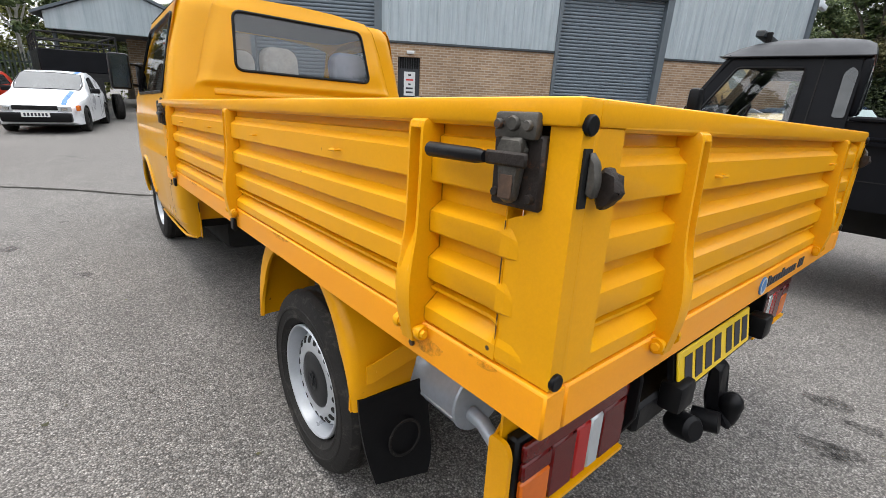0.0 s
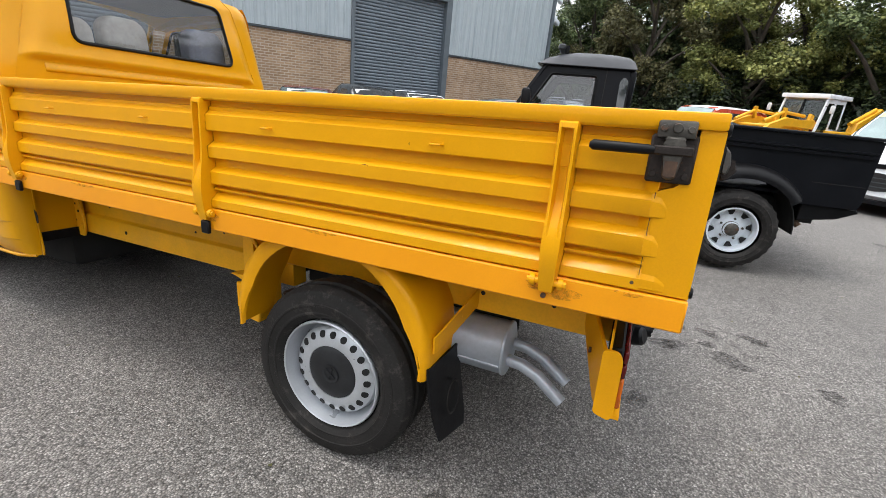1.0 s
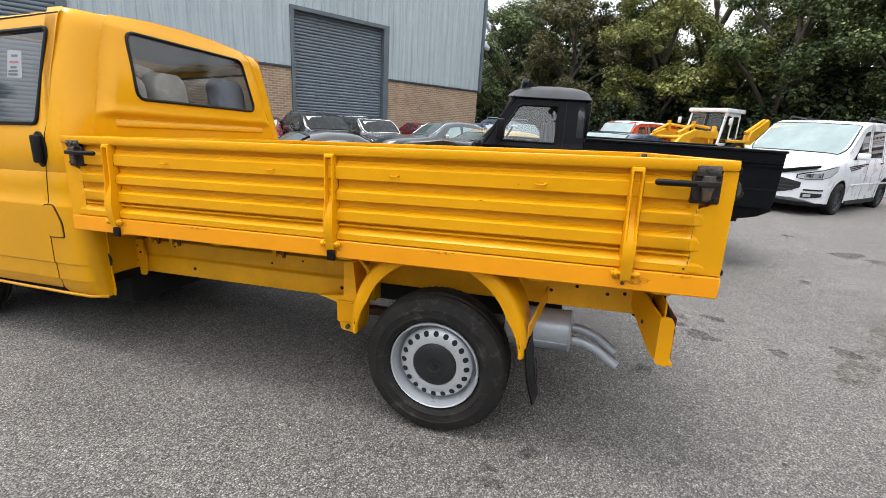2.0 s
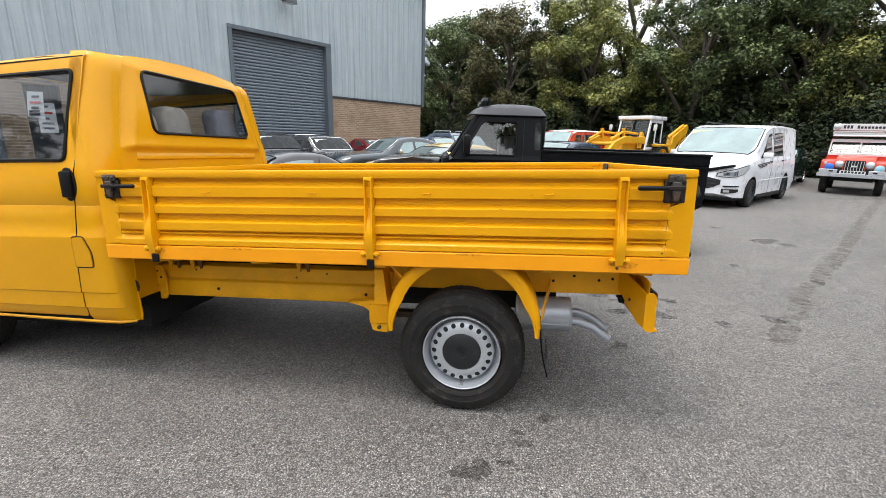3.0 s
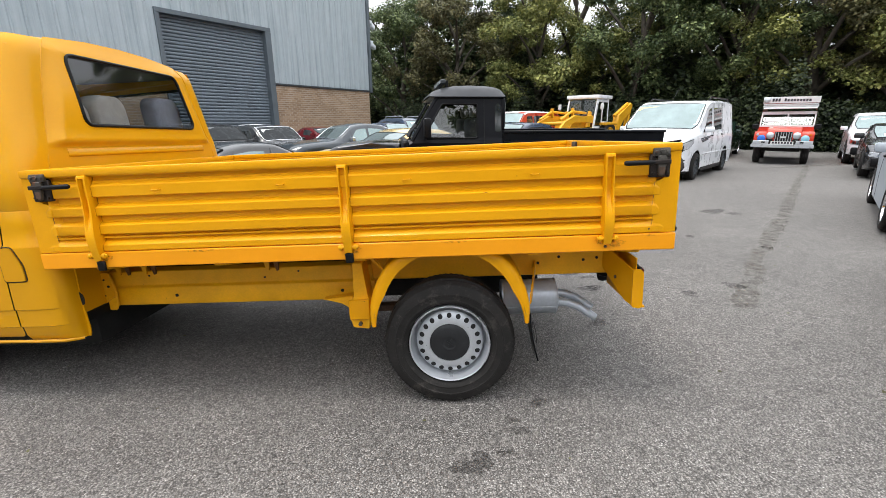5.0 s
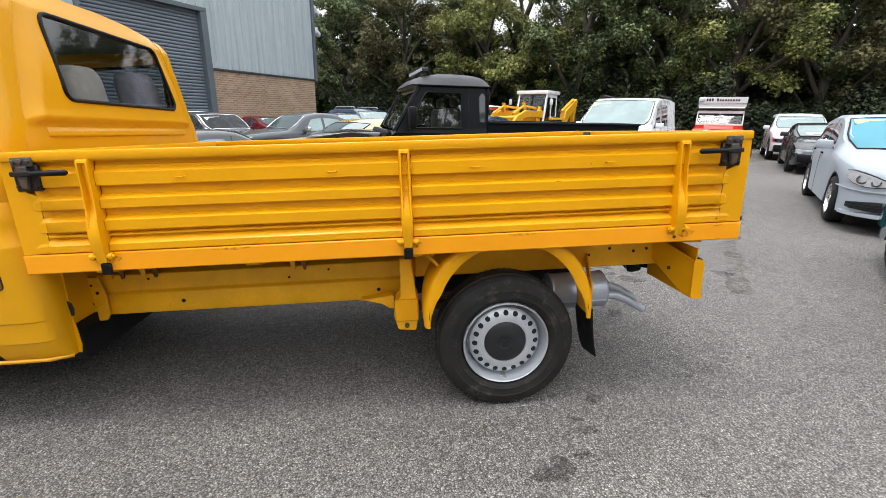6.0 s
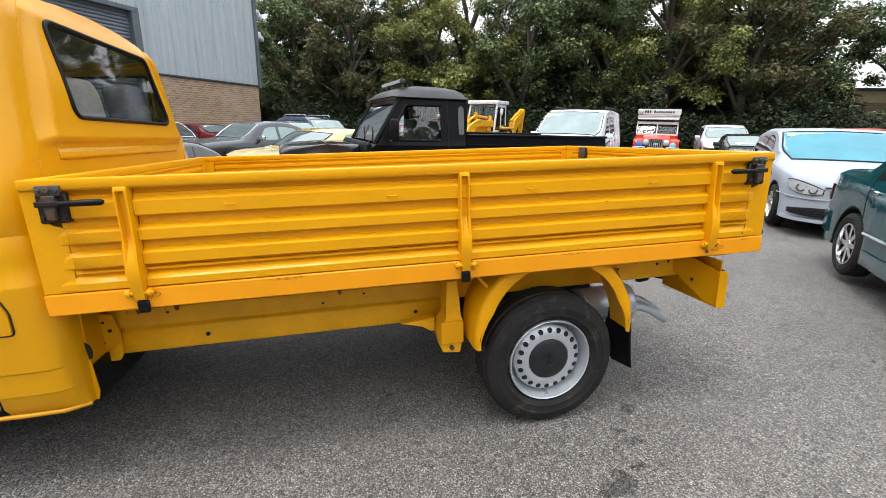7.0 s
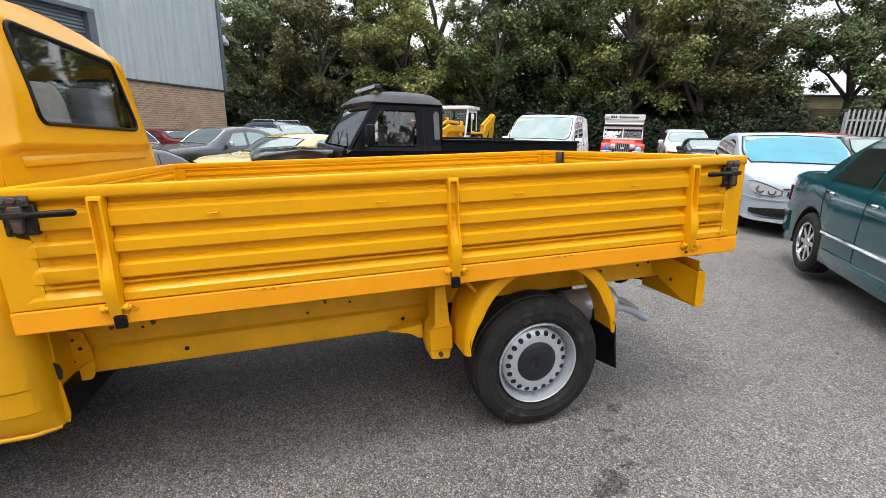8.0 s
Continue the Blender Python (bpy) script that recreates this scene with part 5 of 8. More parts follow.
# roof
bm = bmesh.new()
rows = []
for x in (-4.15, -4.05, -3.9, -3.65, -3.4, -3.2, -3.13, -3.095):
    top = []
    for k in range(21):
        y = 0.215 + 1.49 * k / 20
        z = crown(x, y)
        top.append((x, y, z))
    rows.append(top)
loft(bm, rows, closed=False, caps=False)
part("roof", bm, CAB_YELLOW, cab, smooth=50)
bm = bmesh.new()
rows = []
for x, k in ((-4.15, 0.3), (-4.05, 1.0), (-3.9, 1.0), (-3.6, 1.0), (-3.3, 0.8), (-3.2, 0.4), (-3.11, 0.05)):
    y = 0.215
    zt = crown(x, y)
    rows.append([(x, 0.215 + k * dy, zt + k * dz - 0.006 * (1 - k)) for dy, dz in ((-0.025, -0.055), (-0.037, -0.045), (-0.035, -0.02), (-0.020, -0.004), (0.005, 0.002), (0.015, -0.05))])
loft(bm, rows)
both("gutter_rail", bm, CAB_YELLOW, cab)
# dark joint along the top of the door
bm = bmesh.new()
tube(bm, [(x, side_y(z) - 0.001, z) for x, z in ((-4.05, 1.866), (-3.8, 1.878), (-3.5, 1.893), (-3.25, 1.905), (-3.13, 1.911))], 0.0035, 5)
both("door_top_joint", bm, GAP, cab)
# dark gap behind the door's edges
both("door_gap", sheet([(-4.40, 0.50), (-3.22, 0.50), (-3.14, 1.31), (-4.56, 1.31)], [], CUT_Z, lambda a, b: (a, side_y(b) + 0.016, b)), GAP, cab, smooth=0)
both("pillar_gap", sheet([(-3.185, 1.30), (-3.155, 1.30), (-3.120, 1.84), (-3.150, 1.84)], [], CUT_Z, lambda a, b: (a, side_y(b) + 0.028, b)), GAP, cab, smooth=0)
# fuel flap, its recess and the handle
flap = part("fuel_flap", sheet(rounded([(-3.236, 0.928), (-3.168, 0.930), (-3.132, 0.84), (-3.135, 0.758), (-3.245, 0.756)], 0.018), [], [0.82, 0.87, 0.92], lambda a, b: (a, side_y(b) - 0.006, b)), CAB_YELLOW, cab)
rim_pts = [(a, side_y(b) - 0.001, b) for a, b in rounded([(-3.239, 0.932), (-3.164, 0.934), (-3.128, 0.84), (-3.131, 0.754), (-3.248, 0.752)], 0.018)]
bm = bmesh.new()
tube(bm, rim_pts + rim_pts[:1], 0.0030, 5, caps=False)
part("flap_gap", bm, GAP, cab)
both("handle_cup", turned([(0, 0.004), (0.9, 0.004), (1.0, 0.0), (1.0, -0.01), (0, -0.012)], 20, pose(-3.205, 0.042, 1.222, 90, 0, 0) @ Matrix.Diagonal((0.047, 0.092, 1, 1))), BLACK_PLASTIC, cab)
both("door_handle", boxed(-3.238, -3.172, 0.018, 0.042, 1.150, 1.296, bevel=0.012, seg=2), BLACK_PLASTIC, cab, "black plastic door handle")
# the rolled edge of the sill under the cab
bm = bmesh.new()
tube(bm, [(-4.0, 0.085, 0.424), (-3.6, 0.080, 0.418), (-3.2, 0.080, 0.413), (-3.07, 0.088, 0.410), (-3.005, 0.135, 0.404)], 0.009, 6)
both("sill_edge", bm, CAB_YELLOW, cab)
both("rear_flange", prismed([(-3.04, 0.80), (-2.983, 0.80), (-2.990, 0.60), (-2.982, 0.44), (-2.990, 0.402), (-3.04, 0.41)], "y", 0.158, 0.164), CAB_YELLOW, cab)
part("cab_floor", boxed(-4.4, -3.02, 0.14, 1.78, 0.47, 0.52), BLACK_PLASTIC, cab, smooth=0)
part("cab_bulkhead", boxed(-3.045, -3.03, 0.165, 1.755, 0.47, 0.80), CAB_YELLOW, cab, smooth=0)
# front wings, bonnet, windscreen
WING = [(-4.03, 0.44), (-4.09, 0.76), (-4.31, 0.93), (-4.507, 1.005), (-4.527, 1.29), (-4.68, 1.23), (-5.05, 1.08), (-5.22, 0.95), (-5.28, 0.72), (-5.27, 0.48), (-4.77, 0.46)] + [(x, z) for x, z in arc(-4.355, 0.44, 0.395, 175, 20, 12)] + [(-3.985, 0.44)]


def wing_y(x, z):
    return side_y(z) + lerp_tab(-x, [4.0, 4.8, 5.1, 5.28], [0.0, 0.02, 0.09, 0.22])


both("front_wing", sheet(WING, [], [0.6, 0.75, 0.9, 1.0, 1.1, 1.2], lambda a, b: (a, wing_y(a, b), b), [-4.2, -4.4, -4.6, -4.8, -4.95, -5.1, -5.2]), CAB_YELLOW, cab)
bm = bmesh.new()
tube(bm, [(x, wing_y(x, z) - 0.004, z) for x, z in arc(-4.355, 0.44, 0.393, 175, 20, 14)], 0.014, 6)
both("arch_lip", bm, CAB_YELLOW, cab)
both("arch_liner", arch_band(0.39, 0.30, pose(-4.355, 0.11, 0.44, -90, 0, 0), False), GAP, cab)
bm = bmesh.new()
rows = []
for x, z in ((-4.60, 1.27), (-4.8, 1.20), (-5.05, 1.10), (-5.2, 0.98), (-5.30, 0.80), (-5.31, 0.46)):
    e = wing_y(x, min(z, 1.25)) - 0.002
    rows.append([(x - 0.03 * math.sin(math.pi * k / 12), e + (1.92 - 2 * e) * k / 12, z + 0.04 * math.sin(math.pi * k / 12)) for k in range(13)])
loft(bm, rows, closed=False, caps=False)
part("bonnet", bm, CAB_YELLOW, cab)
bm = bmesh.new()
loft(bm, [[(-4.15, 0.22 + 1.48 * k / 10, crown(-4.15, 0.22 + 1.48 * k / 10)) for k in range(11)], [(-4.62, 0.10 + 1.72 * k / 10, 1.29 + 0.03 * math.sin(math.pi * k / 10)) for k in range(11)]], closed=False, caps=False)
part("windscreen", bm, GLASS, cab, "windscreen glass")
both("front_lamp", boxed(-5.25, -5.12, 0.20, 0.46, 0.80, 0.97, bevel=0.03, seg=2), CLEAR_LENS, cab)
part("bumper", boxed(-5.34, -5.20, 0.16, 1.76, 0.45, 0.62, bevel=0.04, seg=2), BLACK_PLASTIC, cab)
bm = bmesh.new()
tube(bm, [(-4.13, 0.245, 1.895), (-4.38, 0.155, 1.60), (-4.56, 0.095, 1.32)], [0.018, 0.028, 0.032], 8)
both("windscreen_pillar", bm, CAB_YELLOW, cab)


# door mirror on two arms
def mirror(s):
    base = 0.07 if s > 0 else 1.85
    def Y(d):
        return base - s * d
    bm = bmesh.new()
    box(bm, -4.36, -4.27, min(Y(0.055), Y(0.20)), max(Y(0.055), Y(0.20)), 1.375, 1.65, bevel=0.022, seg=2)
    m = part("door_mirror", bm, BLACK_PLASTIC, cab, "large black door mirror")
    part("mirror_glass", boxed(-4.269, -4.266, min(Y(0.07), Y(0.185)), max(Y(0.07), Y(0.185)), 1.39, 1.635), DARK_MIRROR, m, smooth=0)
    part("mirror_arm", tubed([(-4.42, Y(-0.05), 1.56), (-4.36, Y(0.0), 1.575), (-4.32, Y(0.07), 1.575)], 0.011, 8), BLACK_PLASTIC, m)
    part("mirror_arm", tubed([(-4.42, Y(-0.03), 1.40), (-4.36, Y(0.0), 1.41), (-4.32, Y(0.07), 1.42)], 0.013, 8), BLACK_PLASTIC, m)
    part("mirror_foot", boxed(-4.50, -4.40, min(Y(-0.06), Y(0.0)), max(Y(-0.06), Y(0.0)), 1.37, 1.60, bevel=0.015), BLACK_PLASTIC, m)


mirror(1)
mirror(-1)


# seats and cabin
def seat(name, y0, y1, mat, head):
    s = part(name, boxed(-3.80, -3.28, y0, y1, 0.86, 1.02, bevel=0.05, seg=2), mat, cab, "cloth cab seat")
    bm = bmesh.new()
    box(bm, -0.07, 0.07, y0 + 0.01, y1 - 0.01, 0.0, 0.52, bevel=0.05, seg=3, m=pose(-3.26, 0, 0.98, 0, 10, 0))
    part("backrest", bm, mat, s)
    for h0, h1, top in head:
        bm = bmesh.new()
        rest = round_rect(h0, h1, 1.42, top, min(0.085, (h1 - h0) * 0.34), 7)
        mid, low = (h0 + h1) / 2, 1.42
        loft(bm, [[(x - 0.10 * (z - low), mid + (y - mid) * k, low + (z - low) * (0.985 if k < 1 else 1)) for y, z in rest] for x, k in ((-3.085, 0.86), (-3.095, 0.96), (-3.115, 1.0), (-3.175, 1.0), (-3.20, 0.94), (-3.21, 0.84))])
        part("headrest", bm, mat, s, smooth=60)


seat("bench_seat", 0.24, 1.06, SEAT_BEIGE, ((0.43, 0.63, 1.655), (0.685, 0.945, 1.705)))
seat("driver_seat", 1.14, 1.64, SEAT_GREY, ((1.225, 1.515, 1.735),))
part("dashboard", prismed([(-4.55, 1.24), (-4.20, 1.22), (-4.12, 1.10), (-4.20, 0.80), (-4.55, 0.80)], "y", 0.12, 1.80, bevel=0.03), INTERIOR, cab)
part("steering_wheel", turned([(0.180, 0.0), (0.190, 0.012), (0.200, 0.0), (0.190, -0.012)], 24, pose(-4.02, 1.40, 1.20, 0, -55, 0), closed=True), INTERIOR, cab)
part("headlining", boxed(-4.0, -3.15, 0.26, 1.66, 1.90, 1.915), INTERIOR, cab, smooth=0)
both("door_card", sheet([(-4.35, 0.55), (-3.22, 0.55), (-3.2, 1.335), (-4.35, 1.335)], [], CUT_Z, lambda a, b: (a, side_y(b) + 0.06, b)), INTERIOR, cab)
# price notice inside the door glass
note2 = part("window_notice", sheet([(-3.475, 1.590), (-3.365, 1.583), (-3.385, 1.725), (-3.49, 1.730)], [], [1.65], lambda a, b: (a, side_y(b) + 0.016, b)), PAPER, cab, "white printed notice in the door window")
for z, w, mt in ((1.700, 0.05, INK), (1.668, 0.07, RED_INK), (1.640, 0.05, INK), (1.62, 0.07, INK), (1.603, 0.07, INK)):
    part("print_bar", sheet([(-3.428 - w / 2, z - 0.006), (-3.428 + w / 2, z - 0.007), (-3.428 + w / 2, z + 0.005), (-3.428 - w / 2, z + 0.006)], [], [], lambda a, b: (a, side_y(b) + 0.0125, b)), mt, note2, smooth=0)
# ---- parked vehicles: a general car shell ----
def tab(pts):
    xs, ys = [p[0] for p in pts], [p[1] for p in pts]
    return lambda v: float(np.interp(v, xs, ys))


def soft(f, r=0.05):
    return lambda v: (f(v - r) + 2 * f(v - r / 2) + 2 * f(v) + 2 * f(v + r / 2) + f(v + r)) / 8


class Shell:
    """A car's skin: x runs from the nose (0) to the tail (length), y across, z up from the ground."""

    def __init__(self, spec):
        self.s = spec
        self.L, self.hw = spec["length"], spec["width"] / 2
        self.top, self.belt = soft(tab(spec["top"]), spec.get("soft", 0.06)), soft(tab(spec["belt"]))
        self.plan = soft(tab(spec["plan"]), 0.04)
        self.floor = spec.get("floor", 0.24)
        self.tumble = spec.get("tumble", 0.28)

    def low(self, x):
        z = self.floor + 0.10 * max(0, 1 - x / 0.25) + 0.12 * max(0, 1 - (self.L - x) / 0.25)
        for c in self.s["axles"]:
            r = self.s["wheel"] * 1.16
            if abs(x - c) < r:
                z = max(z, self.s["wheel"] + math.sqrt(r * r - (x - c) ** 2))
        return z

    def section(self, x):
        """Half a cross-section, from the sill up to the centre line."""
        w, b, t, z0 = self.hw * self.plan(x), self.belt(x), self.top(x), self.low(x)
        k = smooth01(0.05, 0.30, t - b)
        zm = self.s.get("bulge", 0.52) * b + (1 - self.s.get("bulge", 0.52)) * max(z0, self.floor)
        zm = max(zm, z0 + 0.03)
        g = max(t - b, 0.03)
        flat_ = [(w * 0.90, b + g * 0.55), (w * 0.78, b + g * 0.85), (w * 0.55, b + g * 0.96), (0, b + g)]
        e = min(0.075, g * 0.3)
        wr = w - 0.045 - self.tumble * (g - e)
        cab_ = [(w - 0.035, b + 0.015), (wr, t - e), (wr - 0.07, t - e * 0.28), (0, t)]
        up = [(a[0] + (c[0] - a[0]) * k, a[1] + (c[1] - a[1]) * k) for a, c in zip(flat_, cab_)]
        return [(w - 0.06, z0 - 0.0), (w - 0.012, z0 + 0.015), (w, zm), (w - 0.004, zm + (b - zm) * 0.5), (w - 0.018, b - 0.012), (w - 0.028, b)] + up

    def ring(self, x, out=0.0):
        h = self.section(x)
        pts = [(x, -y, z) for y, z in h] + [(x, y, z) for y, z in reversed(h[:-1])]
        return pts

    def stations(self):
        xs = set(np.linspace(0.0, self.L, 46).round(3))
        for c in self.s["axles"]:
            r = self.s["wheel"] * 1.16
            xs |= {round(c + r * math.cos(a), 3) for a in np.linspace(0, math.pi, 17)}
        xs = sorted(v for v in xs if 0 <= v <= self.L)
        return [v for i, v in enumerate(xs) if i == 0 or v - xs[i - 1] > 0.006]

    def body(self):
        bm = bmesh.new()
        loft(bm, [self.ring(x) for x in self.stations()])
        return bm

    def side_patch(self, poly, s, off=0.007, lo=0.0, hi=1.0):
        """A pane on the flank: an outline in x and a share of the height from belt to roof edge."""
        def place(x, f):
            h = self.section(x)
            a, b = Vector((h[6][0], h[6][1])), Vector((h[7][0], h[7][1]))
            p = a.lerp(b, f)
            return (x, s * (p.x + off), p.y)
        return sheet(poly, [], [0.25, 0.5, 0.75], place, [float(v) for v in np.linspace(min(p[0] for p in poly), max(p[0] for p in poly), 8)[1:-1]])

    def band(self, spec, s, off=0.006, tail=False):
        """A lamp or trim strip that follows the car's outline round a corner: how far it wraps back, where it starts from the middle, its heights, its taper."""
        back, y0, z0, z1, taper = spec
        w0 = self.hw * self.plan(0.0 if not tail else self.L)
        path = [(-off, y0 + (w0 - y0) * k / 3) for k in range(4)] if w0 > y0 else [(-off, y0)]
        path += [(back * k / 8, self.hw * self.plan(back * k / 8 if not tail else self.L - back * k / 8) + off) for k in range(1, 9)]
        rows = []
        for k, (x, y) in enumerate(path):
            f = k / (len(path) - 1)
            xx = x if not tail else self.L - x
            a, b = z0 + taper * f * 0.6, z1 + taper * f * 0.45
            rows.append([(xx, s * y, a), (xx, s * y, b), (xx + (0.03 if not tail else -0.03), s * (y - 0.03), b + 0.004), (xx + (0.03 if not tail else -0.03), s * (y - 0.03), a)])
        bm = bmesh.new()
        loft(bm, rows)
        return bm

    def wrap(self, l0, l1, za, zb, s, off=0.012, deep=0.05, tail=False, n=14):
        """A strip round the nose (or tail), from l0 to l1 along the outline from the middle; za, zb: its lower and upper edge at evenly spaced stations."""
        xs = np.linspace(0, 1.6, 161) ** 1.5
        line = [Vector((0, 0))] + [Vector((x, self.hw * self.plan(self.L - x if tail else x))) for x in xs]
        run = [0.0]
        for a, b in zip(line, line[1:]):
            run.append(run[-1] + (b - a).length)
        def at(d):
            return Vector((float(np.interp(d, run, [p.x for p in line])), float(np.interp(d, run, [p.y for p in line]))))
        rows = []
        for k in range(n + 1):
            f = k / n
            d = l0 + (l1 - l0) * f
            p, t = at(d), (at(d + 0.02) - at(max(0, d - 0.02))).normalized()
            o = Vector((-t.y, t.x))
            lo, hi = (float(np.interp(f, np.linspace(0, 1, len(z)), z)) for z in (za, zb))
            q, r = p + o * off, p - o * deep
            ring = [(q, lo), (q, hi), (r, hi + 0.006), (r, lo - 0.006)]
            rows.append([(self.L - v.x if tail else v.x, s * v.y, z) for v, z in ring])
        bm = bmesh.new()
        loft(bm, rows)
        return bm

    def top_patch(self, x0, x1, m0, m1, off=0.011, rows=16, cols=14):
        """A screen on the upper skin between two stations; m0, m1: shares of the half width at each end."""
        bm = bmesh.new()
        grid_ = []
        for i in range(rows + 1):
            f = i / rows
            x = x0 + (x1 - x0) * f
            h = self.section(x)
            m = m0 + (m1 - m0) * f
            ys, zs = [p[0] for p in h[6:]][::-1], [p[1] for p in h[6:]][::-1]
            wmax = h[7][0]
            row = []
            for j in range(cols + 1):
                y = (2 * j / cols - 1) * wmax * m
                row.append((x, y, float(np.interp(abs(y), ys, zs)) + off))
            grid_.append(row)
        loft(bm, grid_, closed=False, caps=False)
        return bm


TYRES, RIMS = {}, {}


def car_wheel(parent, x, y, z, r, w, s, rim_mat, spokes=5, cover=0.66):
    key = (round(r, 3), round(w, 3))
    if key not in TYRES:
        TYRES[key] = tyre_mesh(r, w, 40)
    wl_ = new("wheel")
    wl_.parent = parent
    wl_.matrix_basis = pose(x, y, z, 90 * s, 0, 0)
    piece("tyre", TYRES[key], wl_)
    rk = (key, rim_mat.name, spokes)
    if rk not in RIMS:
        q, h = r * cover, w / 2
        bm = bmesh.new()
        lathe(bm, [(q * 1.0, h * 0.75), (q * 0.99, h * 0.92), (q * 0.92, h * 0.90), (q * 0.88, h * 0.5), (q * 0.88, h * 0.1)], 32)
        lathe(bm, [(0, h * 0.80), (q * 0.22, h * 0.78), (q * 0.26, h * 0.6)], 20)
        for k in range(spokes):
            a = 360 * k / spokes
            wd = q * (0.13 if spokes > 6 else 0.20)
            vs = prism(bm, [(0.0, -wd), (q * 0.9, -wd * 0.75), (q * 0.9, wd * 0.75), (0.0, wd)], "z", h * 0.5, h * 0.72)
            bmesh.ops.transform(bm, matrix=pose(0, 0, 0, 0, 0, a), verts=vs)
        RIMS[rk] = mesh_of("rim", bm, rim_mat, 40)
        RIMS[rk, "b"] = mesh_of("wheel_back", turned([(0, h * 0.1), (q * 0.9, h * 0.1), (q * 0.9, 0)], 24), GAP, 40)
    piece("rim", RIMS[rk], wl_)
    piece("wheel_back", RIMS[rk, "b"], wl_)
    return wl_


def heading(x, y, fx, fy, back):
    """A car's pose: its front axle's middle at x, y, its nose towards fx, fy; back: the axle's distance behind the nose."""
    a = math.atan2(-fy, -fx)
    n = math.hypot(fx, fy)
    ox, oy = x + back * fx / n, y + back * fy / n
    return pose(ox, oy, ground_z(x, y), 0, 0, math.degrees(a))


def car(name, spec, m, label, body_mat, rim_mat=None, group="parked cars", category="car"):
    root = thing(name, m, label, category, group)
    sh = Shell(spec)
    L_, hw, r = sh.L, sh.hw, spec["wheel"]
    body = part("body", sh.body(), body_mat, root, smooth=38)
    for x0, x1, m0, m1, nm in spec["screens"]:
        part(nm, sh.top_patch(x0, x1, m0, m1), spec.get("front_glass", SCREEN) if nm == "windscreen" else spec.get("glass", CAR_DARK_GLASS), body, "glass")
        c = sh.top_patch(x0, x1, m0, m1, 0.008, 6, 8)
        c.verts.ensure_lookup_table()
        g = [[c.verts[i * 9 + j].co.copy() for j in range(9)] for i in range(7)]
        loop = g[0] + [r_[-1] for r_ in g[1:]] + g[-1][-2::-1] + [r_[0] for r_ in g[-2:0:-1]]
        c.free()
        bm = bmesh.new()
        tube(bm, loop + loop[:1], 0.012, 5, caps=False)
        part("screen_seal", bm, spec.get("seal", BLACK_PLASTIC), body)
    for poly in spec["panes"]:
        for s in (-1, 1):
            part("side_window", sh.side_patch(rounded(poly, 0.04, 3), s), spec.get("glass", CAR_DARK_GLASS), body, "glass")
    for x in spec.get("door_cuts", ()):
        for s in (-1, 1):
            bm = bmesh.new()
            h = [sh.section(x)[i] for i in (1, 2, 3, 4, 5, 6, 7)]
            tube(bm, [(x, s * (y + 0.0005), z) for y, z in h], 0.004, 4)
            part("door_seam", bm, GAP, body)
            part("door_handle", boxed(x - 0.20, x - 0.06, min(s * hw * 0.985, s * (hw + 0.016)), max(s * hw * 0.985, s * (hw + 0.016)), sh.belt(x) - 0.10, sh.belt(x) - 0.07, bevel=0.008), spec.get("handle", BLACK_PLASTIC), body)
    for s in (-1, 1):
        if "rub" in spec:
            z = spec["rub"]
            xs = np.linspace(spec["axles"][0] + r * 1.2, spec["axles"][1] - r * 1.2, 8)
            bm = bmesh.new()
            tube(bm, [(x, s * (hw * sh.plan(x) + 0.002), z) for x in xs], 0.02, 6)
            part("rubbing_strip", bm, spec.get("rub_mat", BLACK_PLASTIC), body)
        mx = spec.get("mirror")
        if mx:
            y = hw - 0.02
            part("door_mirror", boxed(mx - 0.06, mx + 0.05, min(s * y, s * (y + 0.20)), max(s * y, s * (y + 0.20)), sh.belt(mx) + 0.03, sh.belt(mx) + 0.16, bevel=0.03, seg=2), spec.get("mirror_mat", body_mat), body)
        for c in spec["axles"]:
            part("arch_liner", arch_band(r * 1.15, 0.26, pose(c, s * (hw - 0.02), r, 90 * s, 0, 0), s > 0), GAP, body)
            car_wheel(root, c, s * (hw - 0.11), r, r, spec.get("tyre_w", 0.2), 1 if s < 0 else -1, rim_mat or STEEL, spec.get("spokes", 7))
        hl = spec.get("head")
        if hl:
            part("headlamp", sh.band(hl, s), CLEAR_LENS, body, "clear headlamp")
            part("lamp_unit", sh.band((hl[0] * 0.55, hl[1] + 0.06, hl[2] + 0.02, hl[3] - 0.03, hl[4]), s, 0.012), CHROME, body)
        tl = spec.get("tail")
        if tl:
            part("tail_lamp", sh.band(tl, s, 0.006, True), RED_LENS, body, "red tail lamp")
    if "bumper" in spec:
        z0, z1, mt = spec["bumper"]
        w = sh.hw * sh.plan(0.1)
        part("front_bumper", boxed(-0.05, 0.16, -w, w, z0, z1, bevel=0.04, seg=2), mt, body)
        w = sh.hw * sh.plan(L_ - 0.1)
        part("rear_bumper", boxed(L_ - 0.16, L_ + 0.05, -w, w, z0, z1, bevel=0.04, seg=2), mt, body)
    if "grille" in spec:
        y, z0, z1, mt = spec["grille"]
        g = part("grille", boxed(-0.012, 0.05, -y, y, z0, z1, bevel=0.01), GAP, body)
        for k in range(4):
            zz = z0 + (z1 - z0) * (k + 0.5) / 4
            part("grille_bar", boxed(-0.022, -0.0125, -y * 0.96, y * 0.96, zz - 0.008, zz + 0.008), mt, g, smooth=0)
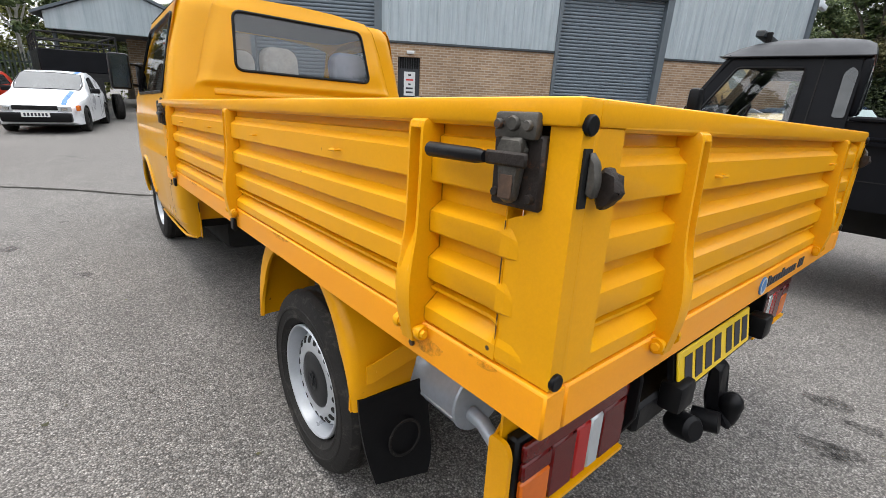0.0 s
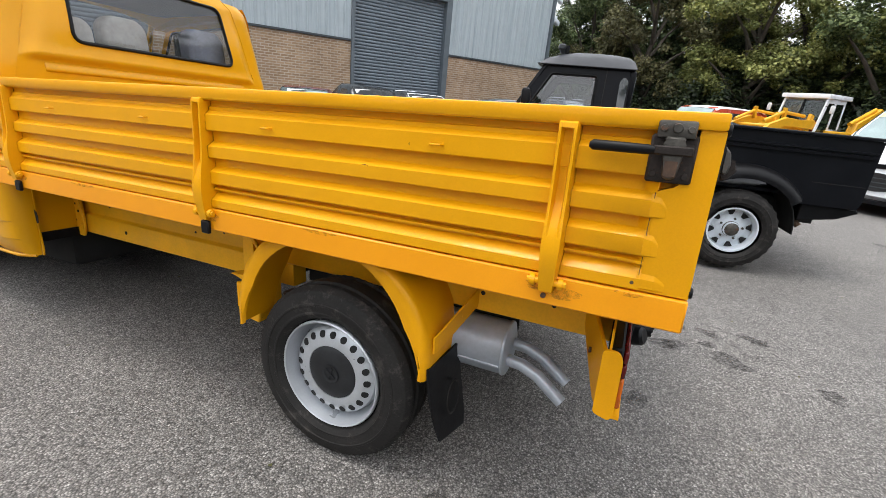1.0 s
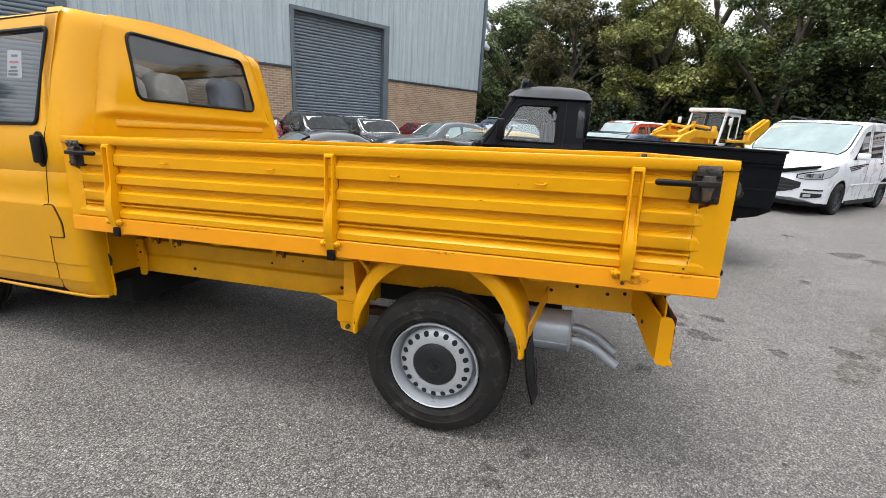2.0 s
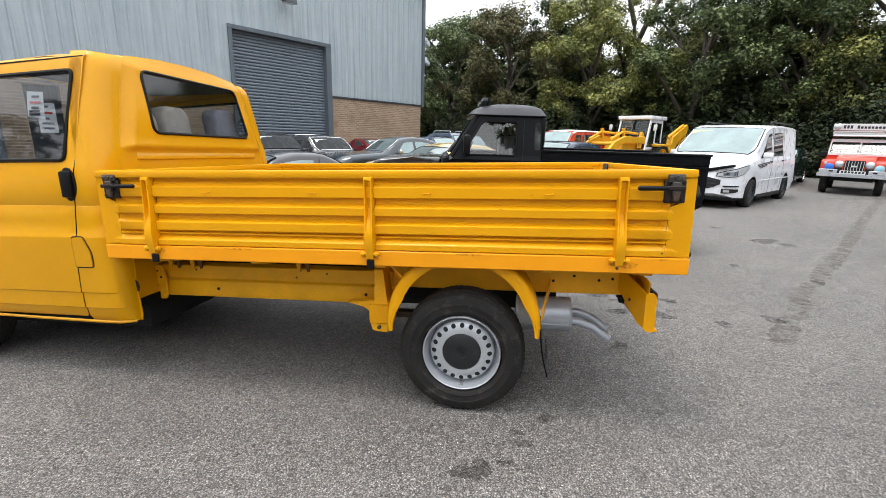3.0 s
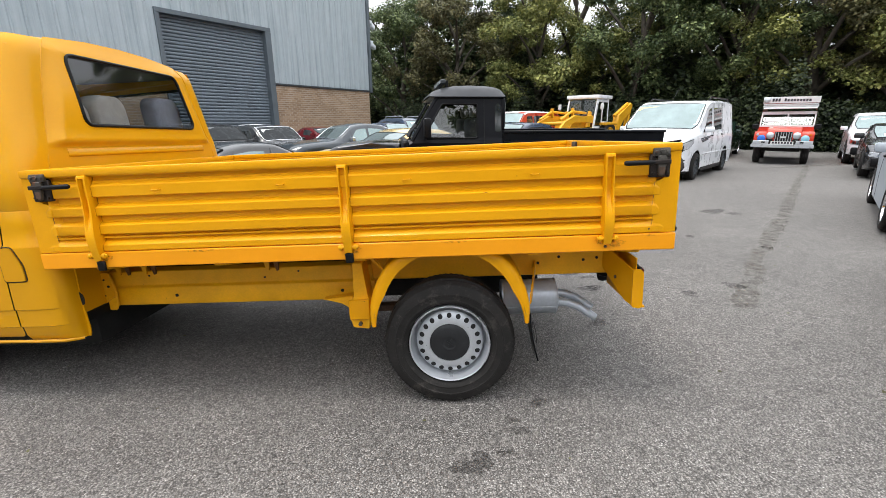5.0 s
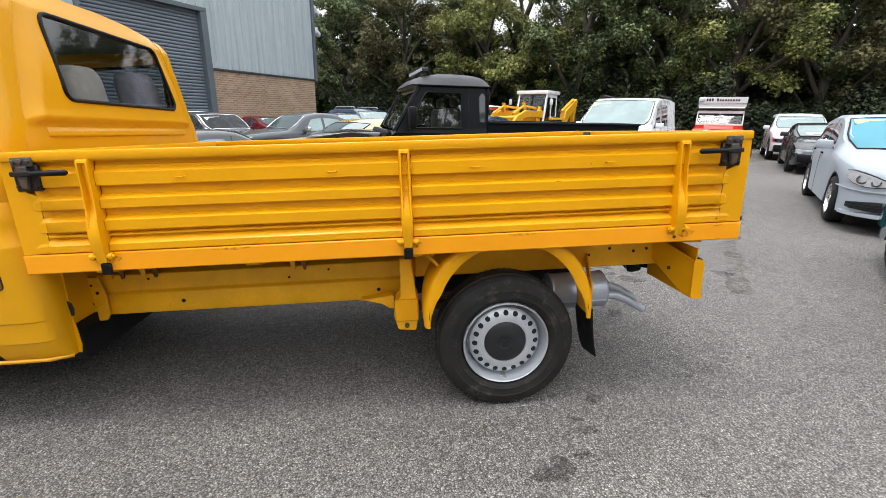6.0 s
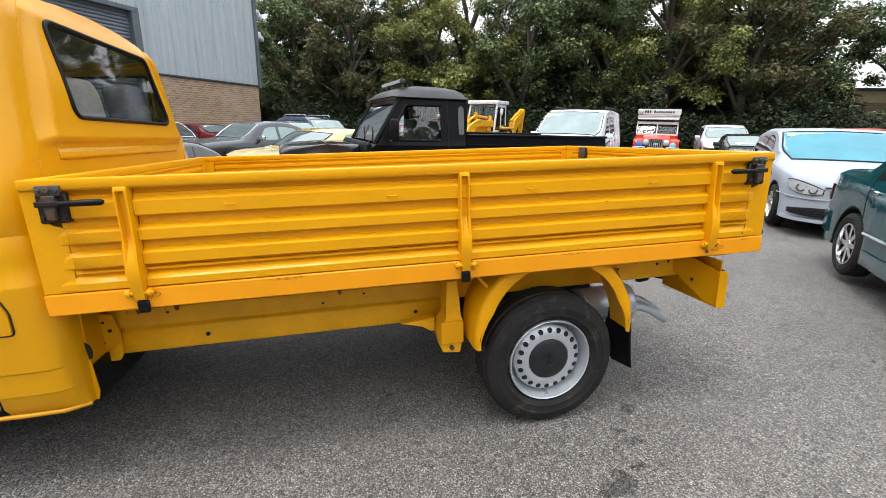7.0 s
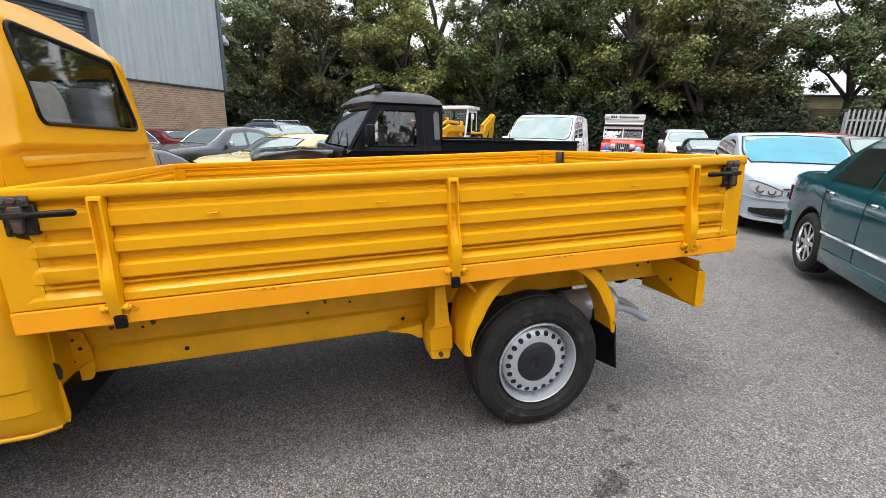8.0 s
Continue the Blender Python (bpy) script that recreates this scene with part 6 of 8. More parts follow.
    if "mouth" in spec:
        y, z0, z1 = spec["mouth"]
        mo = part("lower_grille", boxed(-0.010, 0.06, -y, y, z0, z1, bevel=0.008), GAP, body)
        for k in range(4):
            zz = z0 + (z1 - z0) * (k + 0.7) / 4.6
            part("grille_bar", boxed(-0.016, -0.0105, -y * 0.97, y * 0.97, zz - 0.006, zz + 0.006), BLACK_PLASTIC, mo, smooth=0)
    if "plate" in spec:
        z = spec["plate"]
        p = part("number_plate", boxed(spec.get("plate_x", -0.066), spec.get("plate_x", -0.066) + 0.012, -0.26, 0.26, z - 0.055, z + 0.055), PLATE_W, body, "white number plate with dark bars")
        for k in range(7):
            y = -0.2 + k * 0.066
            part("plate_bar", boxed(spec.get("plate_x", -0.066) - 0.003, spec.get("plate_x", -0.066) - 0.0005, y - 0.02, y + 0.02, z - 0.035, z + 0.035), INK, p, smooth=0)
    if spec.get("sticker"):
        x0, x1, y0, y1 = spec["sticker"]
        bm = bmesh.new()
        row = []
        for x in (x0, x1):
            h = sh.section(x)
            ys, zs = [p[0] for p in h[6:]][::-1], [p[1] for p in h[6:]][::-1]
            row.append([(x + (0.03 if x == x0 else 0) * j, -(y0 + (y1 - y0) * j / 3), float(np.interp(abs(y0 + (y1 - y0) * j / 3), ys, zs)) + 0.017) for j in range(4)])
        loft(bm, row, closed=False, caps=False)
        part("screen_banner", bm, spec.get("sticker_mat", PAPER), body, "pale paper strip on the windscreen")
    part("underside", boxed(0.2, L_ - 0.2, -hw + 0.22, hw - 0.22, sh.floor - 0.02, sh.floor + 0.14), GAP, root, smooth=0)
    return root


def car_glass_mat():
    m, n, l, b = nodes_of("dark_reflective_car_glass")
    b.inputs["Base Color"].default_value = (0.03, 0.036, 0.038, 1)
    b.inputs["Roughness"].default_value = 0.04
    b.inputs["IOR"].default_value = 1.6
    b.inputs["Coat Weight"].default_value = 0.6
    t = noise_tex(n, l, 2.5, 3)
    l.new(ramp(n, l, t.outputs["Fac"], [(0.3, (0.02, 0.024, 0.026)), (0.7, (0.06, 0.066, 0.068))]).outputs["Color"], b.inputs["Base Color"])
    return m


def sky_sheen_mat(name, tint):
    """A pane whose metallic tint stands in for the sky's reflection."""
    m, n, l, b = nodes_of(name)
    t = noise_tex(n, l, 1.8, 3)
    l.new(ramp(n, l, t.outputs["Fac"], [(0.3, tuple(c * 0.75 for c in tint)), (0.7, tint)]).outputs["Color"], b.inputs["Base Color"])
    b.inputs["Roughness"].default_value, b.inputs["Metallic"].default_value = 0.06, 0.75
    return m


CAR_DARK_GLASS, SCREEN = car_glass_mat(), sky_sheen_mat("sky_reflecting_windscreen", (0.27, 0.335, 0.33))
GREY_LENS = surface("smoky_clear_lamp_lens", (0.56, 0.58, 0.60), 0.12, metal=0.1, vary=0.2, scale=16, coat=0.6)
BLUE_SCREEN = sky_sheen_mat("blue_tinted_windscreen", (0.085, 0.30, 0.38))
DIM_GLASS = surface("dusty_dark_glass", (0.02, 0.023, 0.025), 0.25, vary=0.3, spec=0.1)
YELLOW_STRIP = surface("pale_yellow_strip", (0.75, 0.78, 0.25), 0.6, vary=0.04)

HATCH = dict(length=4.20, width=1.76, wheel=0.315, axles=(0.86, 3.44), floor=0.20,
             top=[(0, 0.70), (0.04, 0.77), (0.35, 0.88), (1.0, 0.97), (1.15, 1.00), (1.85, 1.40), (2.2, 1.47), (2.9, 1.47), (3.6, 1.39), (4.0, 1.05), (4.14, 0.95), (4.2, 0.7)],
             belt=[(0, 0.64), (0.3, 0.80), (1.1, 0.93), (2.5, 0.96), (3.8, 1.0), (4.1, 0.92), (4.2, 0.65)],
             plan=[(0, 0.46), (0.03, 0.62), (0.09, 0.77), (0.2, 0.88), (0.4, 0.95), (0.9, 1.0), (3.4, 1.0), (4.0, 0.92), (4.2, 0.80)],
             screens=[(1.20, 1.90, 0.92, 0.90, "windscreen"), (3.62, 3.96, 0.82, 0.80, "rear_window")],
             panes=[[(1.55, 0.06), (2.42, 0.06), (2.42, 0.86), (1.98, 0.86)], [(2.50, 0.06), (3.45, 0.10), (3.30, 0.80), (2.50, 0.86)]],
             door_cuts=(2.46, 3.3), mirror=1.62, spokes=5, tyre_w=0.215,
             head=(0.42, 0.40, 0.58, 0.70, 0.10), grille=(0.36, 0.60, 0.69, CHROME), mouth=(0.50, 0.28, 0.42), plate=0.40, plate_x=-0.03)
SALOON = dict(length=4.52, width=1.72, wheel=0.315, axles=(0.80, 3.49), floor=0.22,
              top=[(0, 0.62), (0.06, 0.76), (0.6, 0.88), (1.35, 0.97), (2.05, 1.36), (2.4, 1.42), (3.0, 1.41), (3.75, 1.08), (4.3, 1.02), (4.45, 0.95), (4.52, 0.7)],
              belt=[(0, 0.58), (0.4, 0.84), (1.4, 0.92), (3.0, 0.95), (4.2, 0.96), (4.45, 0.88), (4.52, 0.62)],
              plan=[(0, 0.75), (0.12, 0.88), (0.5, 0.97), (1.2, 1.0), (3.4, 1.0), (4.3, 0.94), (4.52, 0.84)],
              screens=[(1.42, 2.06, 0.92, 0.90, "windscreen"), (3.05, 3.70, 0.86, 0.90, "rear_window")],
              panes=[[(1.80, 0.06), (2.48, 0.06), (2.48, 0.88), (2.18, 0.88)], [(2.54, 0.06), (3.28, 0.06), (3.02, 0.88), (2.54, 0.88)]],
              door_cuts=(2.51, 3.26), mirror=1.86, spokes=8,
              head=(0.16, 0.40, 0.60, 0.74, 0.02), tail=(0.06, 0.40, 0.66, 0.84, 0.0), grille=(0.34, 0.60, 0.76, CHROME),
              bumper=(0.34, 0.56, BLACK_PLASTIC), plate=0.45)
COUPE = dict(length=4.35, width=1.74, wheel=0.31, axles=(0.82, 3.34), floor=0.20,
             top=[(0, 0.55), (0.08, 0.66), (0.8, 0.80), (1.5, 0.88), (2.1, 1.20), (2.45, 1.27), (2.9, 1.26), (3.5, 0.98), (4.1, 0.92), (4.28, 0.85), (4.35, 0.6)],
             belt=[(0, 0.52), (0.5, 0.76), (1.5, 0.84), (3.2, 0.88), (4.1, 0.86), (4.35, 0.56)],
             plan=[(0, 0.72), (0.12, 0.86), (0.5, 0.96), (1.2, 1.0), (3.4, 1.0), (4.1, 0.94), (4.35, 0.82)],
             screens=[(1.56, 2.12, 0.92, 0.90, "windscreen"), (2.95, 3.45, 0.86, 0.88, "rear_window")],
             panes=[[(1.86, 0.06), (2.70, 0.06), (2.70, 0.86), (2.22, 0.86)]],
             door_cuts=(2.80,), mirror=1.9, head=(0.2, 0.38, 0.50, 0.60, 0.04), bumper=(0.30, 0.50, BLACK_PLASTIC), plate=0.40)


def variant(base, **k):
    d = dict(base)
    d.update(k)
    return d


CREAM, GREYBLUE = paint("cream_car_paint", (0.62, 0.46, 0.20)), paint("dark_slate_car_paint", (0.022, 0.030, 0.038), 0.18, 0.2)
DARK_RED, BLACK_P = paint("dark_red_car_paint", (0.13, 0.010, 0.014)), paint("black_car_paint", (0.012, 0.012, 0.014))
SILVER_P, TEAL = paint("silver_blue_car_paint", (0.365, 0.40, 0.445), 0.38, 0.0, 0.05, 0.3), paint("teal_car_paint", (0.002, 0.058, 0.073), 0.16, 0.1, 0.6, 0.4)
WHITE_P, RED_P = paint("white_vehicle_paint", (0.76, 0.78, 0.81), 0.3), paint("bright_red_vehicle_paint", (0.62, 0.045, 0.018), 0.35)
DKGREEN, DKBLUE = paint("dark_green_car_paint", (0.006, 0.022, 0.014)), paint("dark_blue_car_paint", (0.02, 0.035, 0.07))
BLUE_STRIPE = surface("blue_stripe_paint", (0.02, 0.14, 0.55), 0.3, vary=0.05)
ORANGE_RED = paint("orange_red_vehicle_paint", (0.50, 0.05, 0.015), 0.3)
WAGON_TOP = [(0, 0.62), (0.06, 0.85), (0.5, 1.0), (1.2, 1.06), (1.8, 1.55), (2.2, 1.66), (3.6, 1.66), (4.2, 1.58), (4.42, 1.1), (4.5, 0.7)]
SUV = variant(SALOON, length=4.50, width=1.80, wheel=0.36, axles=(0.85, 3.5), floor=0.32, top=WAGON_TOP,
              belt=[(0, 0.58), (0.4, 0.95), (1.3, 1.04), (3.6, 1.06), (4.3, 1.05), (4.5, 0.62)],
              screens=[(1.28, 1.80, 0.92, 0.90, "windscreen"), (4.21, 4.40, 0.85, 0.88, "rear_window")],
              panes=[[(1.66, 0.06), (2.42, 0.06), (2.42, 0.86), (2.02, 0.86)], [(2.50, 0.06), (3.30, 0.06), (3.30, 0.86), (2.50, 0.86)], [(3.38, 0.06), (4.12, 0.10), (3.98, 0.80), (3.38, 0.86)]],
              door_cuts=(2.46, 3.34), mirror=1.7, head=(0.3, 0.42, 0.62, 0.78, 0.08), tail=(0.12, 0.6, 0.8, 1.1, 0.0))

# the silver hatchback, the dark hatchback and the white estate stand nose to tail
GOLF = variant(HATCH, screens=[(1.12, 1.92, 0.95, 0.93, "windscreen"), (3.62, 3.96, 0.82, 0.80, "rear_window")], glass=CAR_DARK_GLASS, front_glass=BLUE_SCREEN,
               top=[(0, 0.66), (0.03, 0.74), (0.12, 0.81), (0.4, 0.90), (0.8, 0.95), (1.08, 0.985), (1.88, 1.42), (2.2, 1.49), (2.9, 1.49), (3.6, 1.40), (4.0, 1.05), (4.14, 0.95), (4.2, 0.7)],
               belt=[(0, 0.60), (0.12, 0.74), (0.35, 0.82), (1.1, 0.92), (2.5, 0.96), (3.8, 1.0), (4.1, 0.92), (4.2, 0.65)], tumble=0.22,
               plan=[(0, 0.40), (0.02, 0.55), (0.06, 0.68), (0.13, 0.80), (0.25, 0.89), (0.45, 0.95), (0.85, 1.0), (3.4, 1.0), (4.0, 0.92), (4.2, 0.80)],
               sticker=(1.74, 1.84, -0.66, -0.16), sticker_mat=YELLOW_STRIP)
for key in ("head", "grille", "mouth", "plate"):
    GOLF.pop(key)
golf = car("hatchback_car", GOLF, heading(5.20, 3.38, -0.62, -0.78, 0.86), "silver hatchback car with a yellow strip on its windscreen", SILVER_P, CHROME)
shg = Shell(GOLF)
MESH_BLACK = surface("black_grille_mesh", (0.012, 0.012, 0.013), 0.6, scale=60, vary=0.5, fine=200, bumpy=0.6)
for s in (-1, 1):
    hl_ = part("headlamp", shg.wrap(0.47, 0.98, (0.605, 0.582, 0.592, 0.630, 0.70), (0.655, 0.710, 0.745, 0.768, 0.760), s, 0.012, 0.06), GREY_LENS, golf, "clear almond headlamp", smooth=60)
    part("lamp_rim", shg.wrap(0.46, 0.99, (0.599, 0.575, 0.585, 0.623, 0.695), (0.660, 0.717, 0.752, 0.775, 0.766), s, 0.006, 0.05), BLACK_PLASTIC, hl_)
    for l_, z_, r_ in ((0.58, 0.645, 0.052), (0.72, 0.672, 0.062)):
        k_ = shg.wrap(l_ - 0.005, l_ + 0.005, (z_,), (z_ + 0.001,), s, 0.018, 0.0, n=1)
        c_ = sum((v.co for v in k_.verts), Vector()) / len(k_.verts)
        k_.free()
        part("lamp_bowl", turned([(r_ * 0.62, 0.0), (r_ * 0.80, 0.008), (r_, 0.0), (r_ * 0.80, -0.008)], 20, pose(c_.x, c_.y, c_.z, 0, 0, -s * 24) @ pose(0, 0, 0, 0, -70, 0), closed=True), LATCH, hl_)
    part("lower_grille", shg.wrap(0.0, 0.86, (0.275, 0.275, 0.285, 0.315), (0.415, 0.415, 0.405, 0.375), s, 0.010, 0.04), MESH_BLACK, golf, "black mesh lower grille")
    for k in range(3):
        part("grille_bar", shg.wrap(0.0, 0.80, (0.300 + 0.033 * k, 0.302 + 0.031 * k), (0.307 + 0.033 * k, 0.308 + 0.031 * k), s, 0.016, 0.03), BLACK_PLASTIC, golf)
    part("upper_grille", shg.wrap(0.0, 0.40, (0.575, 0.580, 0.60), (0.665, 0.665, 0.655), s, 0.010, 0.04), MESH_BLACK, golf)
    for k in range(2):
        part("grille_bar", shg.wrap(0.0, 0.40, (0.600 + 0.034 * k, 0.612 + 0.03 * k), (0.612 + 0.034 * k, 0.623 + 0.03 * k), s, 0.018, 0.03), CHROME, golf)
    part("bumper_crease", shg.wrap(0.0, 1.25, (0.520, 0.520, 0.545), (0.530, 0.530, 0.555), s, 0.012, 0.04), SILVER_P, golf)
    part("bumper_lip", shg.wrap(0.0, 0.98, (0.205, 0.205, 0.215), (0.250, 0.250, 0.255), s, 0.014, 0.05), SILVER_P, golf)
    part("bonnet_gap", shg.wrap(0.05, 0.46, (0.692, 0.690), (0.697, 0.695), s, 0.004, 0.03), GAP, golf)
car("hatchback_car", variant(COUPE, sticker=(1.62, 1.72, -0.5, 0.4)), heading(9.5, 8.85, -0.62, -0.78, 0.86), "low black hatchback car parked behind a silver one", BLACK_P, GAP)
car("estate_car", variant(SUV, sticker=(1.62, 1.70, -0.6, 0.1)), heading(12.7, 13.2, -0.60, -0.80, 0.85), "white tall estate car with dark roof bars", WHITE_P, STEEL)
MERC = variant(SALOON, tail=None,
               top=[(0, 0.62), (0.06, 0.76), (0.6, 0.88), (1.35, 0.97), (2.05, 1.36), (2.4, 1.42), (3.0, 1.41), (3.62, 1.09), (3.80, 1.045), (4.25, 1.02), (4.40, 0.985), (4.47, 0.90), (4.52, 0.72)],
               plan=[(0, 0.75), (0.12, 0.88), (0.5, 0.97), (1.2, 1.0), (3.4, 1.0), (4.1, 0.965), (4.36, 0.91), (4.46, 0.84), (4.50, 0.74), (4.52, 0.62)],
               belt=[(0, 0.58), (0.4, 0.84), (1.4, 0.92), (3.0, 0.95), (4.2, 0.97), (4.40, 0.93), (4.47, 0.84), (4.52, 0.64)], glass=sky_sheen_mat("grey_green_side_glass", (0.085, 0.10, 0.095)), rub=0.50, rub_mat=CHROME, handle=CHROME, tyre_w=0.2)
for key in ("bumper", "plate"):
    MERC.pop(key)
merc = car("saloon_car", MERC, heading(2.96 - 0.60 * 2.69 + 0.80 * 0.70, 1.52 - 0.80 * 2.69 - 0.60 * 0.70, -0.60, -0.80, 0.80),
           "teal metallic saloon car with chrome handles and alloy wheels", TEAL, CHROME)
shm = Shell(MERC)
for s in (-1, 1):
    part("rear_bumper", shm.wrap(0.0, 1.12, (0.330, 0.330, 0.330), (0.560, 0.560, 0.555), s, 0.014, 0.06, True), TEAL, merc)
    part("bumper_strip", shm.wrap(0.0, 1.10, (0.500, 0.500), (0.530, 0.530), s, 0.020, 0.05, True), BLACK_PLASTIC, merc)
    part("front_bumper", shm.wrap(0.0, 1.0, (0.30, 0.30), (0.54, 0.54), s, 0.035, 0.06), TEAL, merc)
    part("tail_lamp", shm.wrap(0.42, 0.92, (0.64, 0.645, 0.66), (0.82, 0.83, 0.83), s, 0.008, 0.05, True), DARK_RED_LENS, merc, "dark red tail lamp")
    part("sill_cladding", boxed(1.20, 3.08, *sorted((s * 0.80, s * 0.868)), 0.215, 0.36, bevel=0.02, seg=2), TEAL, merc)
    part("boot_gap", tubed([(3.78, s * 0.70, 1.030), (4.20, s * 0.70, 1.006), (4.38, s * 0.66, 0.965)], 0.004, 4), GAP, merc)
    for x in (1.9, 2.7):
        part("seat", boxed(x, x + 0.5, s * 0.38 - 0.24, s * 0.38 + 0.24, 0.45, 0.62, bevel=0.05, seg=2), SEAT_BEIGE, merc)
        part("seat_back", boxed(x + 0.42, x + 0.54, s * 0.38 - 0.24, s * 0.38 + 0.24, 0.55, 1.20, bevel=0.05, seg=2), SEAT_BEIGE, merc)
car("hatchback_car", HATCH, heading(10.6, 6.4, -0.62, -0.78, 0.86), "bright red car parked behind a silver hatchback", RED_P, STEEL)
car("saloon_car", SALOON, heading(8.3, 3.6, -0.62, -0.78, 0.80), "dark saloon car parked by the palisade fence", BLACK_P, STEEL)

# cars between the pickup and the warehouse
car("sports_car", variant(COUPE, glass=SCREEN), heading(-5.9, 4.15, -0.70, -0.71, 0.82), "low black convertible with its hood up", BLACK_P, STEEL)
car("saloon_car", variant(SALOON, top=[(0, 0.66), (0.08, 0.80), (0.5, 0.90), (1.25, 0.94), (1.85, 1.24), (2.15, 1.33), (2.5, 1.36), (2.95, 1.33), (3.4, 1.18), (3.8, 0.98), (4.3, 0.88), (4.52, 0.6)], soft=0.12, tumble=0.32, screens=[(1.28, 1.90, 0.93, 0.86, "windscreen"), (3.0, 3.50, 0.80, 0.84, "rear_window")], glass=SCREEN, mirror=None), heading(-3.42, 8.05, -0.72, -0.69, 0.8), "cream vintage saloon car", CREAM, CHROME)
car("saloon_car", variant(SALOON, top=[(0, 0.66), (0.06, 0.80), (0.3, 0.90), (0.8, 0.96), (1.45, 1.00), (1.95, 1.36), (2.2, 1.43), (2.55, 1.46), (2.95, 1.43), (3.35, 1.28), (3.75, 1.05), (4.3, 0.92), (4.52, 0.6)], soft=0.10, tumble=0.34, screens=[(1.48, 1.98, 0.90, 0.84, "windscreen"), (3.0, 3.50, 0.80, 0.84, "rear_window")], panes=[[(1.80, 0.06), (2.42, 0.06), (2.42, 0.84), (2.10, 0.84)], [(2.50, 0.06), (3.22, 0.06), (3.02, 0.80), (2.50, 0.84)]], glass=SCREEN, seal=CHROME, mirror_mat=CHROME), heading(-5.43, 10.77, -0.74, -0.67, 0.8), "dark slate classic saloon car with chrome window frames", GREYBLUE, CHROME)
car("coupe_car", variant(COUPE, sticker=(1.95, 2.05, -0.5, 0.1)), heading(-6.5, 19.4, 0.84, -0.54, 0.82), "dark red coupe car with a white strip on its screen", DARK_RED, STEEL)
car("convertible_car", variant(COUPE, top=[(0, 0.55), (0.08, 0.70), (0.8, 0.84), (1.5, 0.92), (2.0, 1.32), (2.4, 1.42), (3.0, 1.41), (3.6, 1.04), (4.1, 0.92), (4.28, 0.85), (4.35, 0.6)], seal=CHROME, front_glass=DIM_GLASS, sticker=(1.85, 1.95, -0.55, -0.05)), heading(-5.75, 11.5, 0.86, -0.51, 0.82), "black convertible car with a chrome windscreen frame", BLACK_P, STEEL)
car("convertible_car", variant(COUPE, top=[(0, 0.55), (0.08, 0.72), (0.8, 0.86), (1.5, 0.95), (2.0, 1.36), (2.4, 1.47), (3.0, 1.46), (3.6, 1.06), (4.1, 0.92), (4.28, 0.85), (4.35, 0.6)], front_glass=DIM_GLASS, sticker=(1.85, 1.97, -0.6, -0.1)), heading(-6.95, 10.3, 0.86, -0.51, 0.82), "black convertible car with a cloth hood", BLACK_P, STEEL)
car("coupe_car", variant(COUPE, sticker=(1.9, 2.02, -0.5, 0.1)), heading(-9.3, 9.2, 0.55, -0.84, 0.82), "maroon car with a black roof", DARK_RED, STEEL)
car("coupe_car", variant(COUPE, sticker=(1.9, 2.02, -0.4, 0.4)), heading(-11.4, 8.2, 0.58, -0.81, 0.82), "black sports car with a pale screen frame", BLACK_P, STEEL)
suv = car("estate_car", variant(SUV, sticker=(1.6, 1.7, -0.5, 0)), heading(-2.1, 16.4, 0.60, -0.80, 0.85), "dark tall estate car with roof bars", DKBLUE, STEEL)
for s in (-1, 1):
    part("roof_bar", tubed([(2.2, s * 0.55, 1.66), (2.3, s * 0.55, 1.72), (3.7, s * 0.55, 1.72), (3.8, s * 0.55, 1.65)], 0.02, 6), STEEL, suv)
car("hatchback_car", HATCH, heading(-2.8, 15.7, 0.60, -0.80, 0.86), "dark blue hatchback car", DKBLUE, STEEL)
car("coupe_car", COUPE, heading(-0.9, 9.3, -0.6, -0.8, 0.82), "red car with a pale windscreen", RED_P, STEEL)
car("hatchback_car", HATCH, heading(-0.3, 9.6 + 1.2, -0.6, -0.8, 0.86), "dark blue small car", DKBLUE, STEEL)
car("saloon_car", SALOON, heading(8.9, 16.6, -0.61, -0.79, 0.8), "dark green classic car beside a white van", DKGREEN, CHROME)
# the white rally-style saloon with a blue stripe, seen past the cab
sierra = car("hatchback_car", variant(HATCH, length=4.4, width=1.70, wheel=0.30, axles=(0.84, 3.45),
             top=[(0, 0.55), (0.05, 0.66), (0.5, 0.80), (1.3, 0.97), (2.0, 1.40), (2.4, 1.47), (3.0, 1.46), (3.9, 1.04), (4.3, 0.92), (4.4, 0.6)],
             belt=[(0, 0.52), (0.4, 0.76), (1.3, 0.88), (3.6, 0.92), (4.4, 0.6)], screens=[(1.36, 2.02, 0.94, 0.92, "windscreen"), (3.05, 3.85, 0.85, 0.85, "rear_window")],
             panes=[[(1.75, 0.06), (2.62, 0.06), (2.62, 0.86), (2.12, 0.86)]], door_cuts=(2.66,), mirror=1.8, mirror_mat=BLACK_PLASTIC, glass=CAR_DARK_GLASS, front_glass=CAR_DARK_GLASS,
             head=(0.10, 0.42, 0.52, 0.64, 0.02), grille=(0.42, 0.56, 0.66, GAP), bumper=(0.28, 0.50, BLACK_PLASTIC), plate=0.46, plate_x=-0.07),
             heading(-15.0, -0.75, 0.93, -0.20, 0.84), "white hatchback car with a blue bonnet stripe", WHITE_P, GAP, "parked cars")
